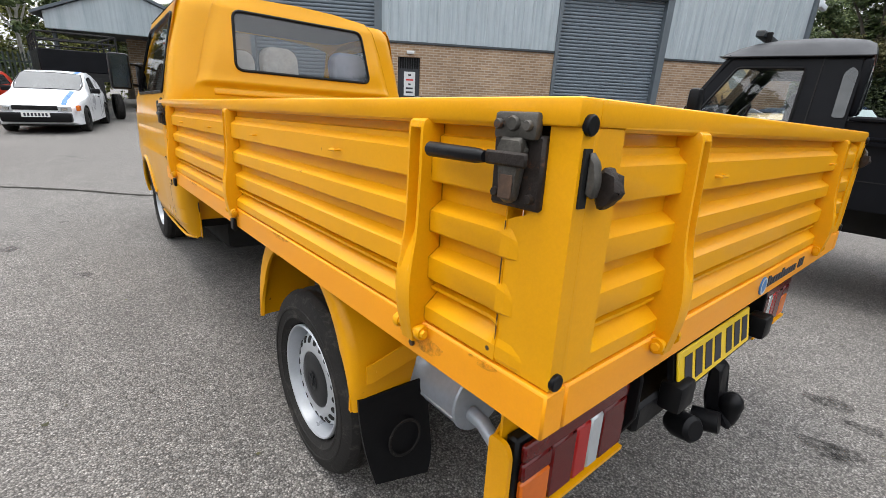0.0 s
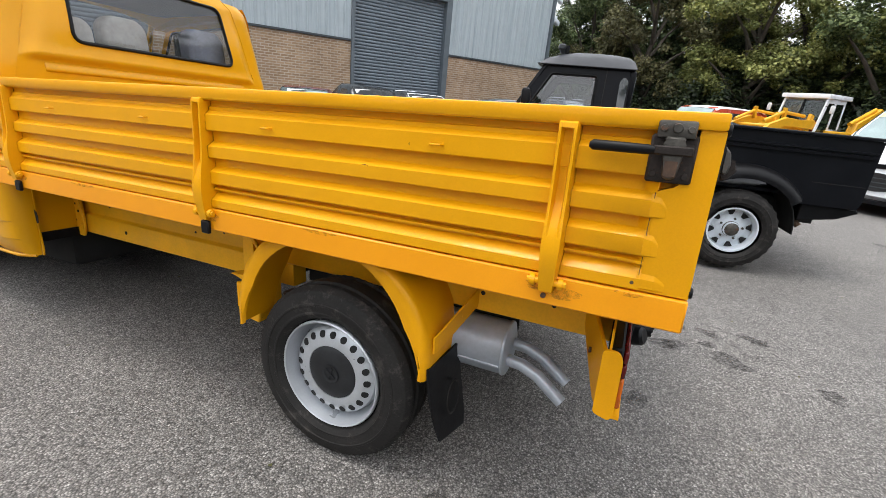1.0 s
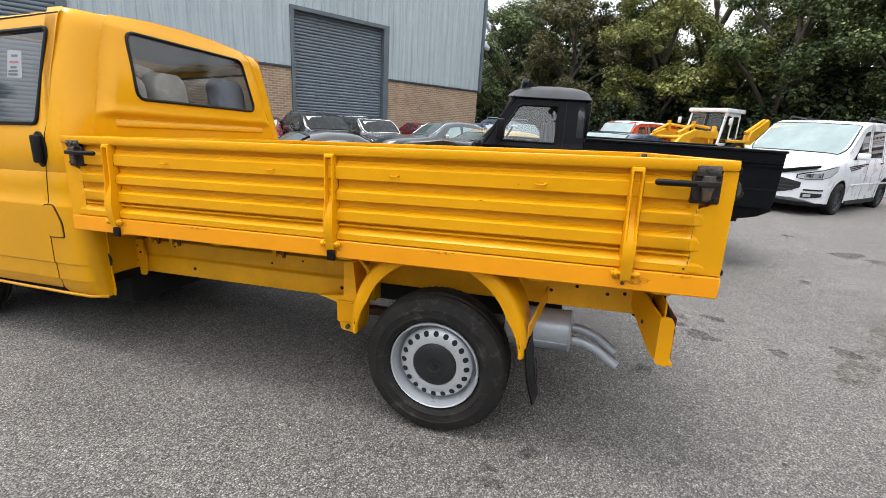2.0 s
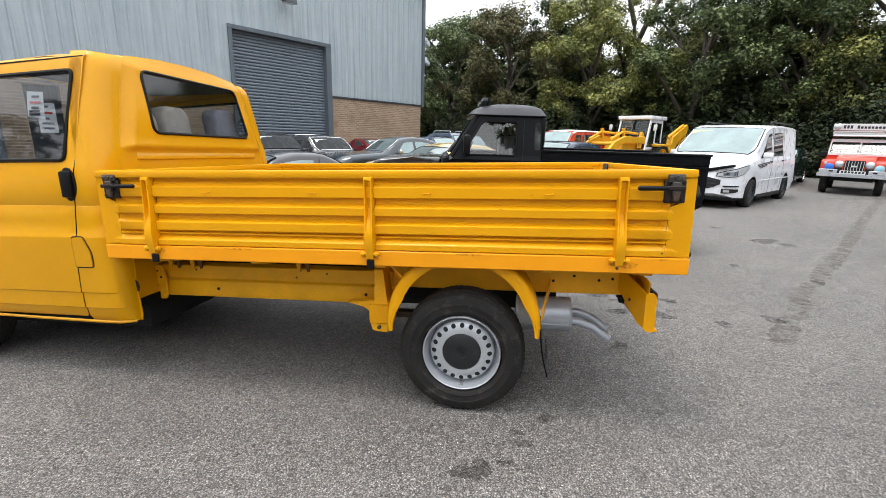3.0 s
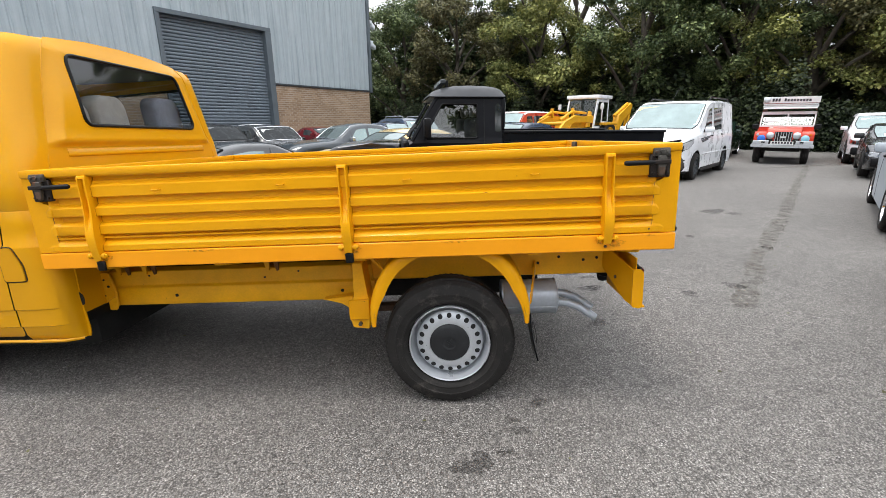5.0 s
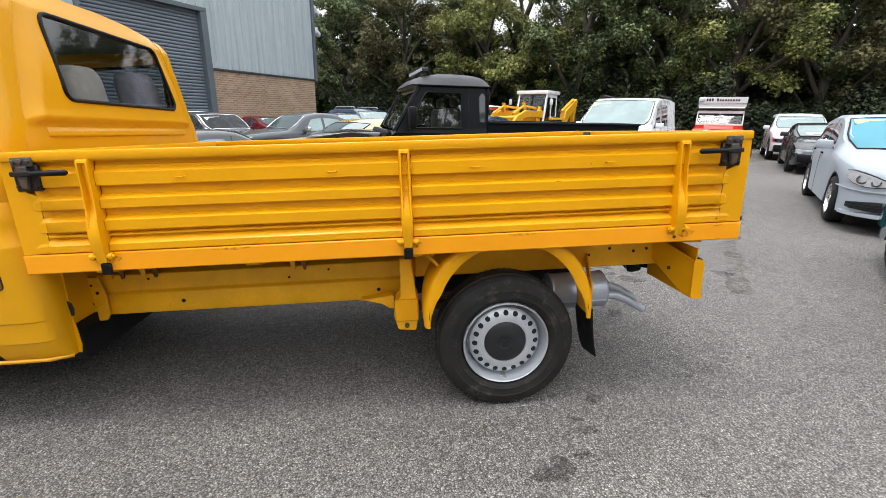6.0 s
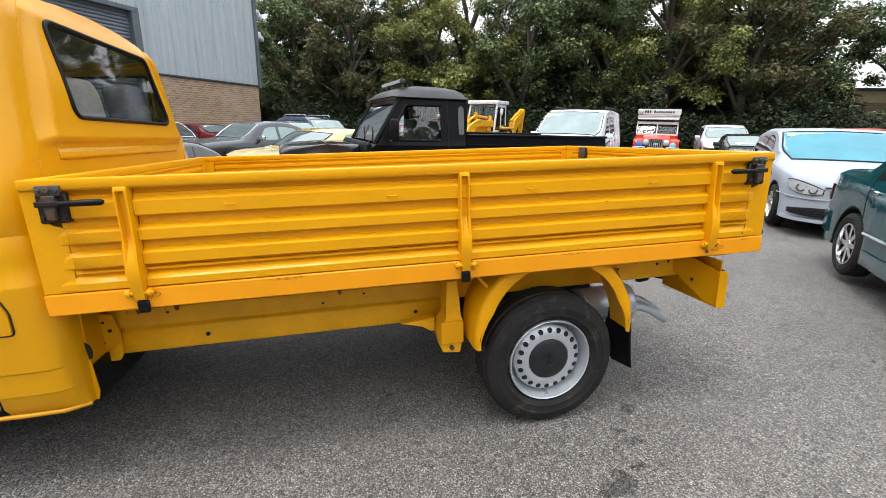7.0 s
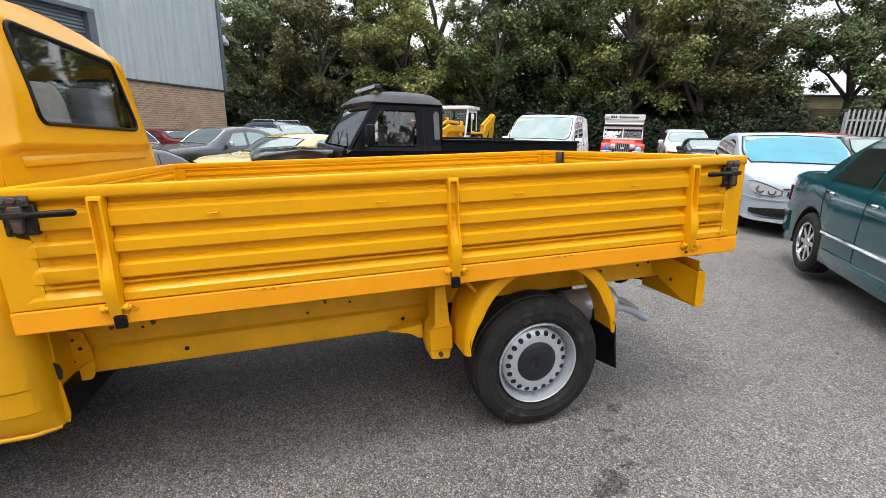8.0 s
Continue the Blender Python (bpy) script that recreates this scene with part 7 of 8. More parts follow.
sh_ = Shell(variant(HATCH, length=4.4, width=1.70, wheel=0.30, axles=(0.84, 3.45), top=[(0, 0.55), (0.05, 0.66), (0.5, 0.80), (1.3, 0.97), (2.0, 1.40), (2.4, 1.47), (3.0, 1.46), (3.9, 1.04), (4.3, 0.92), (4.4, 0.6)], belt=[(0, 0.52), (0.4, 0.76), (1.3, 0.88), (3.6, 0.92), (4.4, 0.6)]))
for x0, x1 in ((0.14, 1.28), (2.10, 2.7)):
    bm = bmesh.new()
    rows_ = []
    for k in range(9):
        x = x0 + (x1 - x0) * k / 8
        h = sh_.section(x)
        ys, zs = [p[0] for p in h[6:]][::-1], [p[1] for p in h[6:]][::-1]
        rows_.append([(x, y, float(np.interp(abs(y), ys, zs)) + 0.006) for y in (-0.56, -0.51, -0.46)])
    loft(bm, rows_, closed=False, caps=False)
    part("stripe", bm, BLUE_STRIPE, sierra, "blue painted stripe")
for s in (-1, 1):
    part("indicator", boxed(0.0, 0.2, min(s * 0.765, s * 0.835), max(s * 0.765, s * 0.835), 0.55, 0.68, bevel=0.015), AMBER_LENS, sierra)
car("hatchback_car", HATCH, heading(-16.6, -3.1, 0.9, -0.3, 0.86), "red car beside a white hatchback", RED_P, STEEL)
# ---- black utility pickup beside the yellow one ----
util = thing("utility_pickup", pose(1.72, 4.27, -0.12, 0, 0, 7.8), "black off-road utility pickup with white steel wheels", "pickup truck")
# load tub with a ledge, capping and wheel arch
tub = [(-2.18, 0.74), (-1.52, 0.74)] + arc(-0.97, 0.42, 0.56, 146, 34, 12) + [(-0.42, 0.735), (0.0, 0.735), (0.02, 0.80), (0.02, 1.36), (-2.18, 1.36)]
part("tub_side", prismed(tub, "y", 0.0, 0.05), LR_BLACK, util, "black steel load tub side")
part("tub_side", prismed(tub, "y", 1.74, 1.79), LR_BLACK, util, "black steel load tub side")
part("tailboard", boxed(-0.02, 0.03, 0.051, 1.739, 0.76, 1.37, bevel=0.006), LR_BLACK, util)
part("tub_front", boxed(-2.20, -2.15, 0.051, 1.739, 0.74, 1.36), LR_BLACK, util)
part("tub_floor", boxed(-2.15, -0.02, 0.051, 1.739, 0.80, 0.83), LR_BLACK, util)
for y0, y1 in ((-0.03, 0.06), (1.73, 1.82)):
    part("capping", boxed(-2.18, 0.03, y0, y1, 1.361, 1.392, bevel=0.008), LR_BLACK, util)
part("waist_ledge", prismed([(-0.026, 1.20), (-0.002, 1.215), (-0.002, 1.23), (-0.03, 1.225)], "x", -2.17, 0.0), LR_BLACK, util)
part("waist_ledge", prismed([(-0.022, 1.245), (-0.002, 1.25), (-0.002, 1.262), (-0.022, 1.257)], "x", -2.17, 0.0), LR_BLACK, util)
part("seam", boxed(-0.42, 0.0, -0.004, -0.001, 0.945, 0.951), GAP, util, smooth=0)
part("seam", boxed(-2.17, -1.5, -0.004, -0.001, 0.945, 0.951), GAP, util, smooth=0)
for k in range(6):
    part("rivet", disc_at(-2.05 + k * 0.4, -0.002, 1.16, 0.008, 0.004, "y", 8), LR_BLACK, util)
# flared arch
bm = bmesh.new()
rows_ = []
for k in range(17):
    a = radians(142 - 104 * k / 16)
    c, s = math.cos(a), math.sin(a)
    rows_.append([(-0.97 + r_ * c, y_, 0.40 + r_ * s) for r_, y_ in ((0.52, -0.13), (0.55, -0.135), (0.60, -0.12), (0.645, -0.03), (0.65, -0.002), (0.58, -0.002))])
loft(bm, rows_)
part("arch_flare", bm, BLACK_PLASTIC, util, "black rubber wheel-arch flare", smooth=50)
part("arch_liner", arch_band(0.54, 0.4, pose(-0.97, 0.02, 0.42, -90, 0, 0), False), GAP, util)
part("rear_step", prismed([(-0.42, 0.735), (0.03, 0.735), (0.06, 0.70), (-0.10, 0.62), (-0.42, 0.56)], "y", 0.05, 1.74, bevel=0.01), BLACK_PLASTIC, util)
part("exhaust_tip", tubed([(-0.42, 0.14, 0.56), (-0.36, 0.10, 0.50)], 0.03, 10), RUST, util)
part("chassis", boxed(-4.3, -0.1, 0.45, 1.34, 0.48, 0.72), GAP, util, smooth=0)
OFF_TYRE = tyre_mesh(0.40, 0.27, 30)
rim_b = bmesh.new()
lathe(rim_b, [(0.225, 0.09), (0.228, 0.105), (0.212, 0.105), (0.205, 0.04), (0.195, 0.01), (0.150, 0.012), (0.095, 0.045), (0.075, 0.05), (0.07, 0.085), (0.055, 0.09), (0, 0.09)], 36)
OFF_RIM = mesh_of("rim", rim_b, WHITE_STEEL, 35)
hub_b = turned([(0.078, 0.05), (0.062, 0.094), (0.05, 0.102), (0, 0.104)], 20)
OFF_HUB = mesh_of("hub", hub_b, LATCH, 40)
tri_b = bmesh.new()
prism(tri_b, [(0.142, -0.012), (0.188, -0.035), (0.188, 0.035), (0.142, 0.012)], "z", 0.010, 0.030)
OFF_SLOT = mesh_of("slot", tri_b, GAP, 0)
nut_b = turned([(0, 0.058), (0.011, 0.058), (0.012, 0.04)], 6)
OFF_NUT = mesh_of("nut", nut_b, LATCH, 30)
for x, y, s in ((-0.97, 0.02, 1), (-0.97, 1.77, -1), (-3.76, 0.02, 1), (-3.76, 1.77, -1)):
    w = new("wheel")
    w.parent = util
    w.matrix_basis = pose(x, y, 0.40, 90 * s, 0, 0) @ pose(0, 0, 0, 0, 0, 10)
    piece("tyre", OFF_TYRE, w)
    piece("rim", OFF_RIM, w)["label"] = "white steel rim"
    piece("hub", OFF_HUB, w)
    for k in range(8):
        piece("slot", OFF_SLOT, w, pose(0, 0, 0, 0, 0, 45 * k))
    for k in range(5):
        a = 2 * math.pi * k / 5
        piece("nut", OFF_NUT, w, pose(0.105 * math.cos(a), 0.105 * math.sin(a), 0))
# cab: flanks with real openings
def lr_y(z):
    return lerp_tab(z, [0.7, 1.22, 1.24, 1.30, 1.79, 1.84], [0.0, 0.0, -0.012, 0.005, 0.075, 0.085])


CAB_SIDE = rounded([(-2.21, 0.76), (-2.19, 1.30), (-2.20, 1.815), (-3.02, 1.815), (-3.34, 1.26), (-3.42, 1.20), (-3.42, 0.76)], 0.02)
CAB_WIN = rounded([(-2.52, 1.30), (-2.52, 1.722), (-2.97, 1.722), (-3.18, 1.36), (-3.18, 1.30)], 0.03)
QUARTER = rounded([(-2.27, 1.36), (-2.225, 1.36), (-2.235, 1.74), (-2.275, 1.722), (-2.30, 1.7), (-2.30, 1.4)], 0.015)
for s in (0, 1):
    Y = (lambda z: lr_y(z)) if s == 0 else (lambda z: 1.79 - lr_y(z))
    part("cab_side", sheet(CAB_SIDE, [CAB_WIN], [1.0, 1.22, 1.24, 1.3, 1.6, 1.79], lambda a, b: (a, Y(b), b)), LR_BLACK, util)
    part("side_window", sheet(CAB_WIN, [], [1.6], lambda a, b: (a, Y(b) + (0.01 if s == 0 else -0.01), b)), HAZY_GLASS, util, "side window glass")
    rp = [(a, Y(b) + (-0.004 if s == 0 else 0.004), b) for a, b in CAB_WIN]
    bm = bmesh.new()
    tube(bm, rp + rp[:1], 0.012, 5, caps=False)
    part("window_seal", bm, BLACK_PLASTIC, util)
    bm = bmesh.new()
    tube(bm, [(-2.43, Y(0.8) + (-0.001 if s == 0 else 0.001), 0.8), (-2.43, Y(1.25), 1.25), (-2.43, Y(1.80), 1.80)], 0.005, 4)
    part("door_seam", bm, GAP, util)
    part("door_mirror", boxed(-3.22, -3.13, *sorted((Y(1.3) + (-0.09 if s == 0 else 0.09), Y(1.3) + (-0.26 if s == 0 else 0.26))), 1.30, 1.55, bevel=0.03, seg=2), BLACK_PLASTIC, util, "black door mirror")
    part("mirror_arm", tubed([(-3.18, Y(1.3), 1.30), (-3.18, Y(1.3) + (-0.16 if s == 0 else 0.16), 1.32)], 0.014, 6), STEEL, util)
    # rounded rear corner window of the cab
    part("quarter_window", sheet(rounded([(-2.285, 1.38), (-2.212, 1.38), (-2.214, 1.70), (-2.255, 1.735), (-2.292, 1.69)], 0.02), [], [1.5, 1.6], lambda a, b: (a, Y(b) + (-0.005 if s == 0 else 0.005), b)), CAR_DARK_GLASS, util, "rear quarter glass")
    part("corner_post", boxed(-2.215, -2.15, *sorted((Y(1.5) + (0.02 if s == 0 else -0.02), Y(1.5) + (0.12 if s == 0 else -0.12))), 1.392, 1.80, bevel=0.03, seg=3), LR_BLACK, util)
    part("corner_window", boxed(-2.152, -2.143, *sorted((Y(1.5) + (0.05 if s == 0 else -0.05), Y(1.5) + (0.10 if s == 0 else -0.10))), 1.44, 1.74, bevel=0.003), CAR_DARK_GLASS, util, "corner window glass")
back_out = [(0.06, 1.36), (0.12, 1.81), (1.67, 1.81), (1.73, 1.36)]
part("cab_back", sheet(back_out, [rounded([(0.28, 1.42), (0.30, 1.74), (1.49, 1.74), (1.51, 1.42)], 0.05)], [], lambda a, b: (-2.19, a, b)), LR_BLACK, util)
part("back_window", sheet(rounded([(0.28, 1.42), (0.30, 1.74), (1.49, 1.74), (1.51, 1.42)], 0.05), [], [], lambda a, b: (-2.195, a, b)), HAZY_GLASS, util, "rear window glass")
# roof: domed, with a gutter
bm = bmesh.new()
rows_ = []
for x, dz, inset in ((-2.15, 0.0, 0.02), (-2.153, 0.07, 0.012), (-2.175, 0.115, 0.0), (-2.23, 0.142, 0.0), (-2.35, 0.158, 0.0), (-2.55, 0.165, 0.0), (-2.75, 0.16, 0.0), (-2.92, 0.135, 0.0), (-3.04, 0.095, 0.0), (-3.11, 0.045, 0.01), (-3.14, 0.0, 0.02)):
    rows_.append([(x, 0.055 + inset + (1.68 - 2 * inset) * k / 14, 1.812 + dz * (1 - abs(2 * k / 14 - 1) ** 5)) for k in range(15)])
loft(bm, rows_, closed=False, caps=False)
part("roof", bm, LR_ROOF, util, "dull black domed roof", smooth=60)
part("gutter", prismed([(-2.17, 1.797), (-3.08, 1.797), (-3.12, 1.811), (-2.15, 1.811)], "y", 0.04, 1.75, bevel=0.004), LR_BLACK, util)
bm = bmesh.new()
loft(bm, [[(-3.05, 0.10 + 1.59 * k / 8, 1.80) for k in range(9)], [(-3.35, 0.04 + 1.71 * k / 8, 1.28) for k in range(9)]], closed=False, caps=False)
part("windscreen", bm, HAZY_GLASS, util, "flat windscreen glass")
for y in (0.06, 1.73):
    part("screen_post", tubed([(-3.03, y + (0.03 if y < 1 else -0.03), 1.81), (-3.36, y, 1.26)], 0.03, 6), LR_BLACK, util)
part("scuttle", boxed(-3.50, -3.40, 0.02, 1.77, 1.0, 1.27, bevel=0.03), LR_BLACK, util)
for y in (0.5, 1.1):
    part("wiper", tubed([(-3.40, y, 1.31), (-3.37, y + 0.10, 1.36), (-3.28, y + 0.34, 1.46)], 0.012, 5), BLACK_PLASTIC, util)
part("bonnet", prismed([(-3.50, 1.14), (-3.50, 1.235), (-3.9, 1.235), (-4.34, 1.20), (-4.45, 1.15), (-4.46, 0.98), (-3.50, 0.98)], "y", 0.26, 1.53, bevel=0.035, seg=3), BLACK_P, util)
part("front_wing", prismed([(-3.42, 1.09), (-4.40, 1.06), (-4.44, 0.78), (-4.20, 0.78)] + [(-4.1, 0.95), (-3.45, 0.95)], "y", 0.0, 0.29, bevel=0.015), LR_BLACK, util)
part("front_wing", prismed([(-3.42, 1.09), (-4.40, 1.06), (-4.44, 0.78), (-4.20, 0.78), (-4.1, 0.95), (-3.45, 0.95)], "y", 1.50, 1.79, bevel=0.015), LR_BLACK, util)
part("front_panel", boxed(-4.43, -4.38, 0.30, 1.49, 0.75, 1.10), BLACK_PLASTIC, util)
part("front_bumper", boxed(-4.62, -4.50, 0.0, 1.79, 0.58, 0.72, bevel=0.01), BLACK_PLASTIC, util)
part("bumper_iron", boxed(-4.51, -4.30, 0.5, 1.29, 0.60, 0.70), BLACK_PLASTIC, util)
lb = part("light_bar", boxed(-2.96, -2.89, 0.36, 1.43, 1.985, 2.04, bevel=0.01, m=None), DARK_TRIM, util, "slim roof light bar")
part("lamp_strip", boxed(-2.966, -2.9605, 0.39, 1.40, 1.993, 2.032), CLEAR_LENS, lb, smooth=0)
for y in (0.45, 1.34):
    part("light_bar_foot", boxed(-2.89, -2.85, y - 0.02, y + 0.02, 1.90, 2.03, bevel=0.004), BLACK_PLASTIC, lb)
for y0 in (0.22, 1.07):
    st_ = part("seat", boxed(-3.0, -2.5, y0, y0 + 0.5, 0.85, 1.02, bevel=0.05, seg=2), INTERIOR, util)
    part("seat_back", boxed(-2.60, -2.46, y0, y0 + 0.5, 1.0, 1.55, bevel=0.05, seg=2), INTERIOR, st_)
    part("headrest", boxed(-2.55, -2.46, y0 + 0.12, y0 + 0.38, 1.56, 1.70, bevel=0.04, seg=2), INTERIOR, st_)
part("cab_floor", boxed(-3.4, -2.2, 0.05, 1.74, 0.76, 0.80), INTERIOR, util, smooth=0)
part("steering_wheel", turned([(0.19, 0.0), (0.20, 0.012), (0.21, 0.0), (0.20, -0.012)], 24, pose(-3.12, 1.32, 1.28, 0, -60, 0), closed=True), INTERIOR, util)
part("dashboard", boxed(-3.40, -3.20, 0.08, 1.71, 0.95, 1.22, bevel=0.03), INTERIOR, util)

# ---- white panel van ----
VAN = dict(length=4.95, width=1.98, wheel=0.335, axles=(0.98, 3.92), floor=0.24, tumble=0.13, soft=0.07,
           top=[(0, 0.78), (0.03, 0.90), (0.12, 1.00), (0.45, 1.12), (0.88, 1.22), (1.80, 1.86), (2.15, 1.95), (3.2, 1.98), (4.7, 1.96), (4.88, 1.85), (4.95, 0.8)],
           belt=[(0, 0.70), (0.12, 0.92), (0.4, 1.03), (1.0, 1.12), (3.0, 1.16), (4.6, 1.16), (4.95, 0.78)],
           plan=[(0, 0.46), (0.03, 0.60), (0.09, 0.74), (0.2, 0.86), (0.4, 0.94), (0.9, 1.0), (4.6, 1.0), (4.95, 0.96)],
           screens=[(0.92, 1.82, 0.96, 0.94, "windscreen")], glass=CAR_DARK_GLASS,
           panes=[[(1.30, 0.03), (2.20, 0.0), (2.20, 0.82), (1.92, 0.82)], [(2.40, 0.04), (3.24, 0.04), (3.24, 0.82), (2.40, 0.82)]],
           door_cuts=(2.30, 3.36), mirror=1.46, spokes=10, tyre_w=0.235, sticker=(1.58, 1.70, -0.78, -0.30), sticker_mat=YELLOW_STRIP)
van = car("panel_van", VAN, heading(4.10, 9.95, -0.655, -0.756, 0.98), "white panel van with black side stripes and dark alloy wheels", WHITE_P, DARK_TRIM, "parked vans", "van")
shv = Shell(VAN)
for s in (-1, 1):
    lamp_ = part("headlamp", shv.wrap(0.52, 1.32, (0.745, 0.735, 0.755, 0.81, 0.93), (0.80, 0.865, 0.915, 0.965, 1.00), s, 0.012, 0.06), GREY_LENS, van, "clear swept-back headlamp", smooth=60)
    part("lamp_unit", shv.wrap(0.62, 0.92, (0.765, 0.775), (0.83, 0.87), s, 0.018, 0.04), CHROME, lamp_)
    part("lamp_rim", shv.wrap(0.50, 1.34, (0.735, 0.722, 0.742, 0.797, 0.92), (0.81, 0.878, 0.928, 0.978, 1.01), s, 0.005, 0.05), BLACK_PLASTIC, lamp_)
    gr_ = part("grille", shv.wrap(0.0, 0.60, (0.42, 0.42, 0.46, 0.56), (0.735, 0.735, 0.70, 0.66), s, 0.012, 0.05), MESH_BLACK, van, "black honeycomb grille")
    for k in range(3):
        part("grille_bar", shv.wrap(0.0, 0.50, (0.49 + 0.075 * k,) * 2, (0.505 + 0.075 * k,) * 2, s, 0.020, 0.03), DARK_TRIM, gr_)
    fog = part("fog_recess", shv.wrap(0.64, 1.02, (0.36, 0.37, 0.40), (0.46, 0.46, 0.46), s, 0.010, 0.05), GAP, van)
    part("fog_lamp", shv.wrap(0.68, 0.80, (0.385, 0.39), (0.44, 0.44), s, 0.016, 0.04), CLEAR_LENS, fog)
    part("bumper_slot", shv.wrap(0.66, 1.02, (0.505, 0.515), (0.535, 0.540), s, 0.010, 0.05), GAP, van)
    part("front_lip", shv.wrap(0.0, 1.10, (0.20, 0.20, 0.22), (0.265, 0.265, 0.265), s, 0.025, 0.06), BLACK_PLASTIC, van)
    part("bonnet_guard", shv.wrap(0.0, 0.84, (0.80, 0.82, 0.90, 0.97), (0.875, 0.895, 0.96, 1.01), s, 0.020, 0.05), BLACK_PLASTIC, van, "black bonnet guard")
    part("side_skirt", boxed(1.42, 3.48, *sorted((s * 0.90, s * 1.0)), 0.19, 0.29, bevel=0.02), BLACK_PLASTIC, van)
    for k in range(3):
        part("side_stripe", prismed([(1.10 + 0.08 * k, 0.985 - 0.035 * k), (2.22 - 0.2 * k, 1.060 - 0.045 * k), (2.22 - 0.2 * k, 1.075 - 0.045 * k), (1.10 + 0.08 * k, 1.008 - 0.035 * k)], "y", *sorted((s * 0.95, s * 0.996))), INK, van, smooth=0)
    part("lower_moulding", boxed(1.45, 4.6, *sorted((s * 0.96, s * 0.998)), 0.60, 0.64, bevel=0.008), WHITE_P, van)
    part("roof_rail", tubed([(2.4, s * 0.74, 1.95), (2.5, s * 0.74, 2.03), (4.5, s * 0.74, 2.03), (4.6, s * 0.74, 1.95)], 0.02, 6), BLACK_PLASTIC, van)
part("aerial", tubed([(2.1, 0.1, 1.93), (2.6, 0.1, 2.28)], 0.006, 5), BLACK_PLASTIC, van)

# ---- red classic off-roader with a roof sign ----
red = thing("off_road_wagon", heading(10.07, 13.95, -0.59, -0.807, 0.60), "red classic off-road wagon with a white roof sign board", "off-road car", "parked cars")
part("bonnet", prismed([(0.02, 0.98), (0.10, 1.16), (0.95, 1.22), (0.95, 0.7), (0.02, 0.7)], "y", -0.46, 0.46, bevel=0.03, seg=2), RED_P, red)
for s in (-1, 1):
    a, b = sorted((s * 0.462, s * 0.80))
    w_ = part("front_wing", prismed([(-0.02, 0.62), (-0.02, 1.02), (0.05, 1.06), (1.0, 1.08), (1.0, 0.55)] + [(0.6 + 0.47 * math.cos(t_), 0.40 + 0.47 * math.sin(t_)) for t_ in np.linspace(0.4, 2.75, 9)], "y", a, b, bevel=0.02), RED_P, red)
    part("headlamp", turned([(0, 0.03), (0.06, 0.025), (0.09, 0.0), (0.098, -0.02), (0.09, -0.03), (0, -0.03)], 20, pose(0.0, s * 0.36, 0.93, 0, -90, 0) @ Matrix.Diagonal((1.15, 1.15, 1, 1))), CLEAR_LENS, red, "round headlamp")
    part("spot_lamp", turned([(0, 0.03), (0.075, 0.022), (0.095, 0.0), (0.09, -0.03), (0, -0.06)], 20, pose(-0.14, s * 0.58, 0.84, 0, -90, 0) @ Matrix.Diagonal((1.2, 1.2, 1, 1))), BLUE_STRIPE if s > 0 else surface("pale_blue_lens", (0.25, 0.5, 0.6), 0.2, vary=0.1), red, "round spot lamp with a blue cover")
    part("side_lamp", turned([(0, 0.02), (0.035, 0.015), (0.04, 0)], 12, pose(-0.022, s * 0.70, 0.96, 0, -90, 0)), AMBER_LENS if s < 0 else CLEAR_LENS, red)
    part("body_side", sheet([(0.98, 0.55), (0.98, 1.12), (1.25, 1.86), (3.6, 1.90), (3.62, 0.55)], [[(1.42, 1.2), (1.52, 1.74), (2.0, 1.74), (2.0, 1.2)], [(2.1, 1.2), (2.1, 1.74), (2.8, 1.74), (2.8, 1.2)], [(2.9, 1.2), (2.9, 1.74), (3.5, 1.74), (3.5, 1.2)]], [1.15], lambda x, z, s=s: (x, s * (0.80 - 0.06 * smooth01(1.15, 1.9, z)), z)), RED_P, red)
    part("side_glass", sheet([(1.40, 1.18), (1.52, 1.76), (3.52, 1.76), (3.52, 1.18)], [], [], lambda x, z, s=s: (x, s * (0.785 - 0.06 * smooth01(1.15, 1.9, z)), z)), CAR_DARK_GLASS, red, "side glass")
    part("wing_mirror", boxed(0.25, 0.30, *sorted((s * 0.74, s * 0.92)), 1.14, 1.30, bevel=0.02), BLACK_PLASTIC, red)
    part("bumper_block", boxed(-0.20, -0.17, *sorted((s * 0.36, s * 0.80)), 0.66, 0.78, bevel=0.01), STEEL, red)
    part("bumper_slot", boxed(-0.206, -0.2005, *sorted((s * 0.46, s * 0.56)), 0.70, 0.745), GAP, red, smooth=0)
    for x in (0.60, 2.95):
        car_wheel(red, x, s * 0.66, 0.38, 0.38, 0.2, 1 if s < 0 else -1, WHITE_STEEL, 5, 0.6)
part("bumper", boxed(-0.20, -0.12, -0.84, 0.84, 0.55, 0.66, bevel=0.01), STEEL, red)
part("bumper_iron", boxed(-0.13, 0.3, -0.42, 0.42, 0.55, 0.64), GAP, red)
gr = part("grille", boxed(-0.01, 0.03, -0.24, 0.24, 0.68, 1.06, bevel=0.01), GAP, red)
for k in range(7):
    part("grille_bar", boxed(-0.016, -0.0105, -0.22 + k * 0.07, -0.205 + k * 0.07, 0.70, 1.04), STEEL, gr, smooth=0)
part("grille_badge", boxed(-0.024, -0.0165, -0.07, 0.07, 0.86, 0.91, bevel=0.003), PAPER, gr)
for s in (-1, 1):
    part("side_grille", boxed(-0.008, 0.03, *sorted((s * 0.26, s * 0.45)), 0.66, 0.82), GAP, red, smooth=0)
np_ = part("number_plate", boxed(-0.222, -0.21, -0.30, 0.30, 0.665, 0.755), PLATE_W, red, "number plate with dark bars")
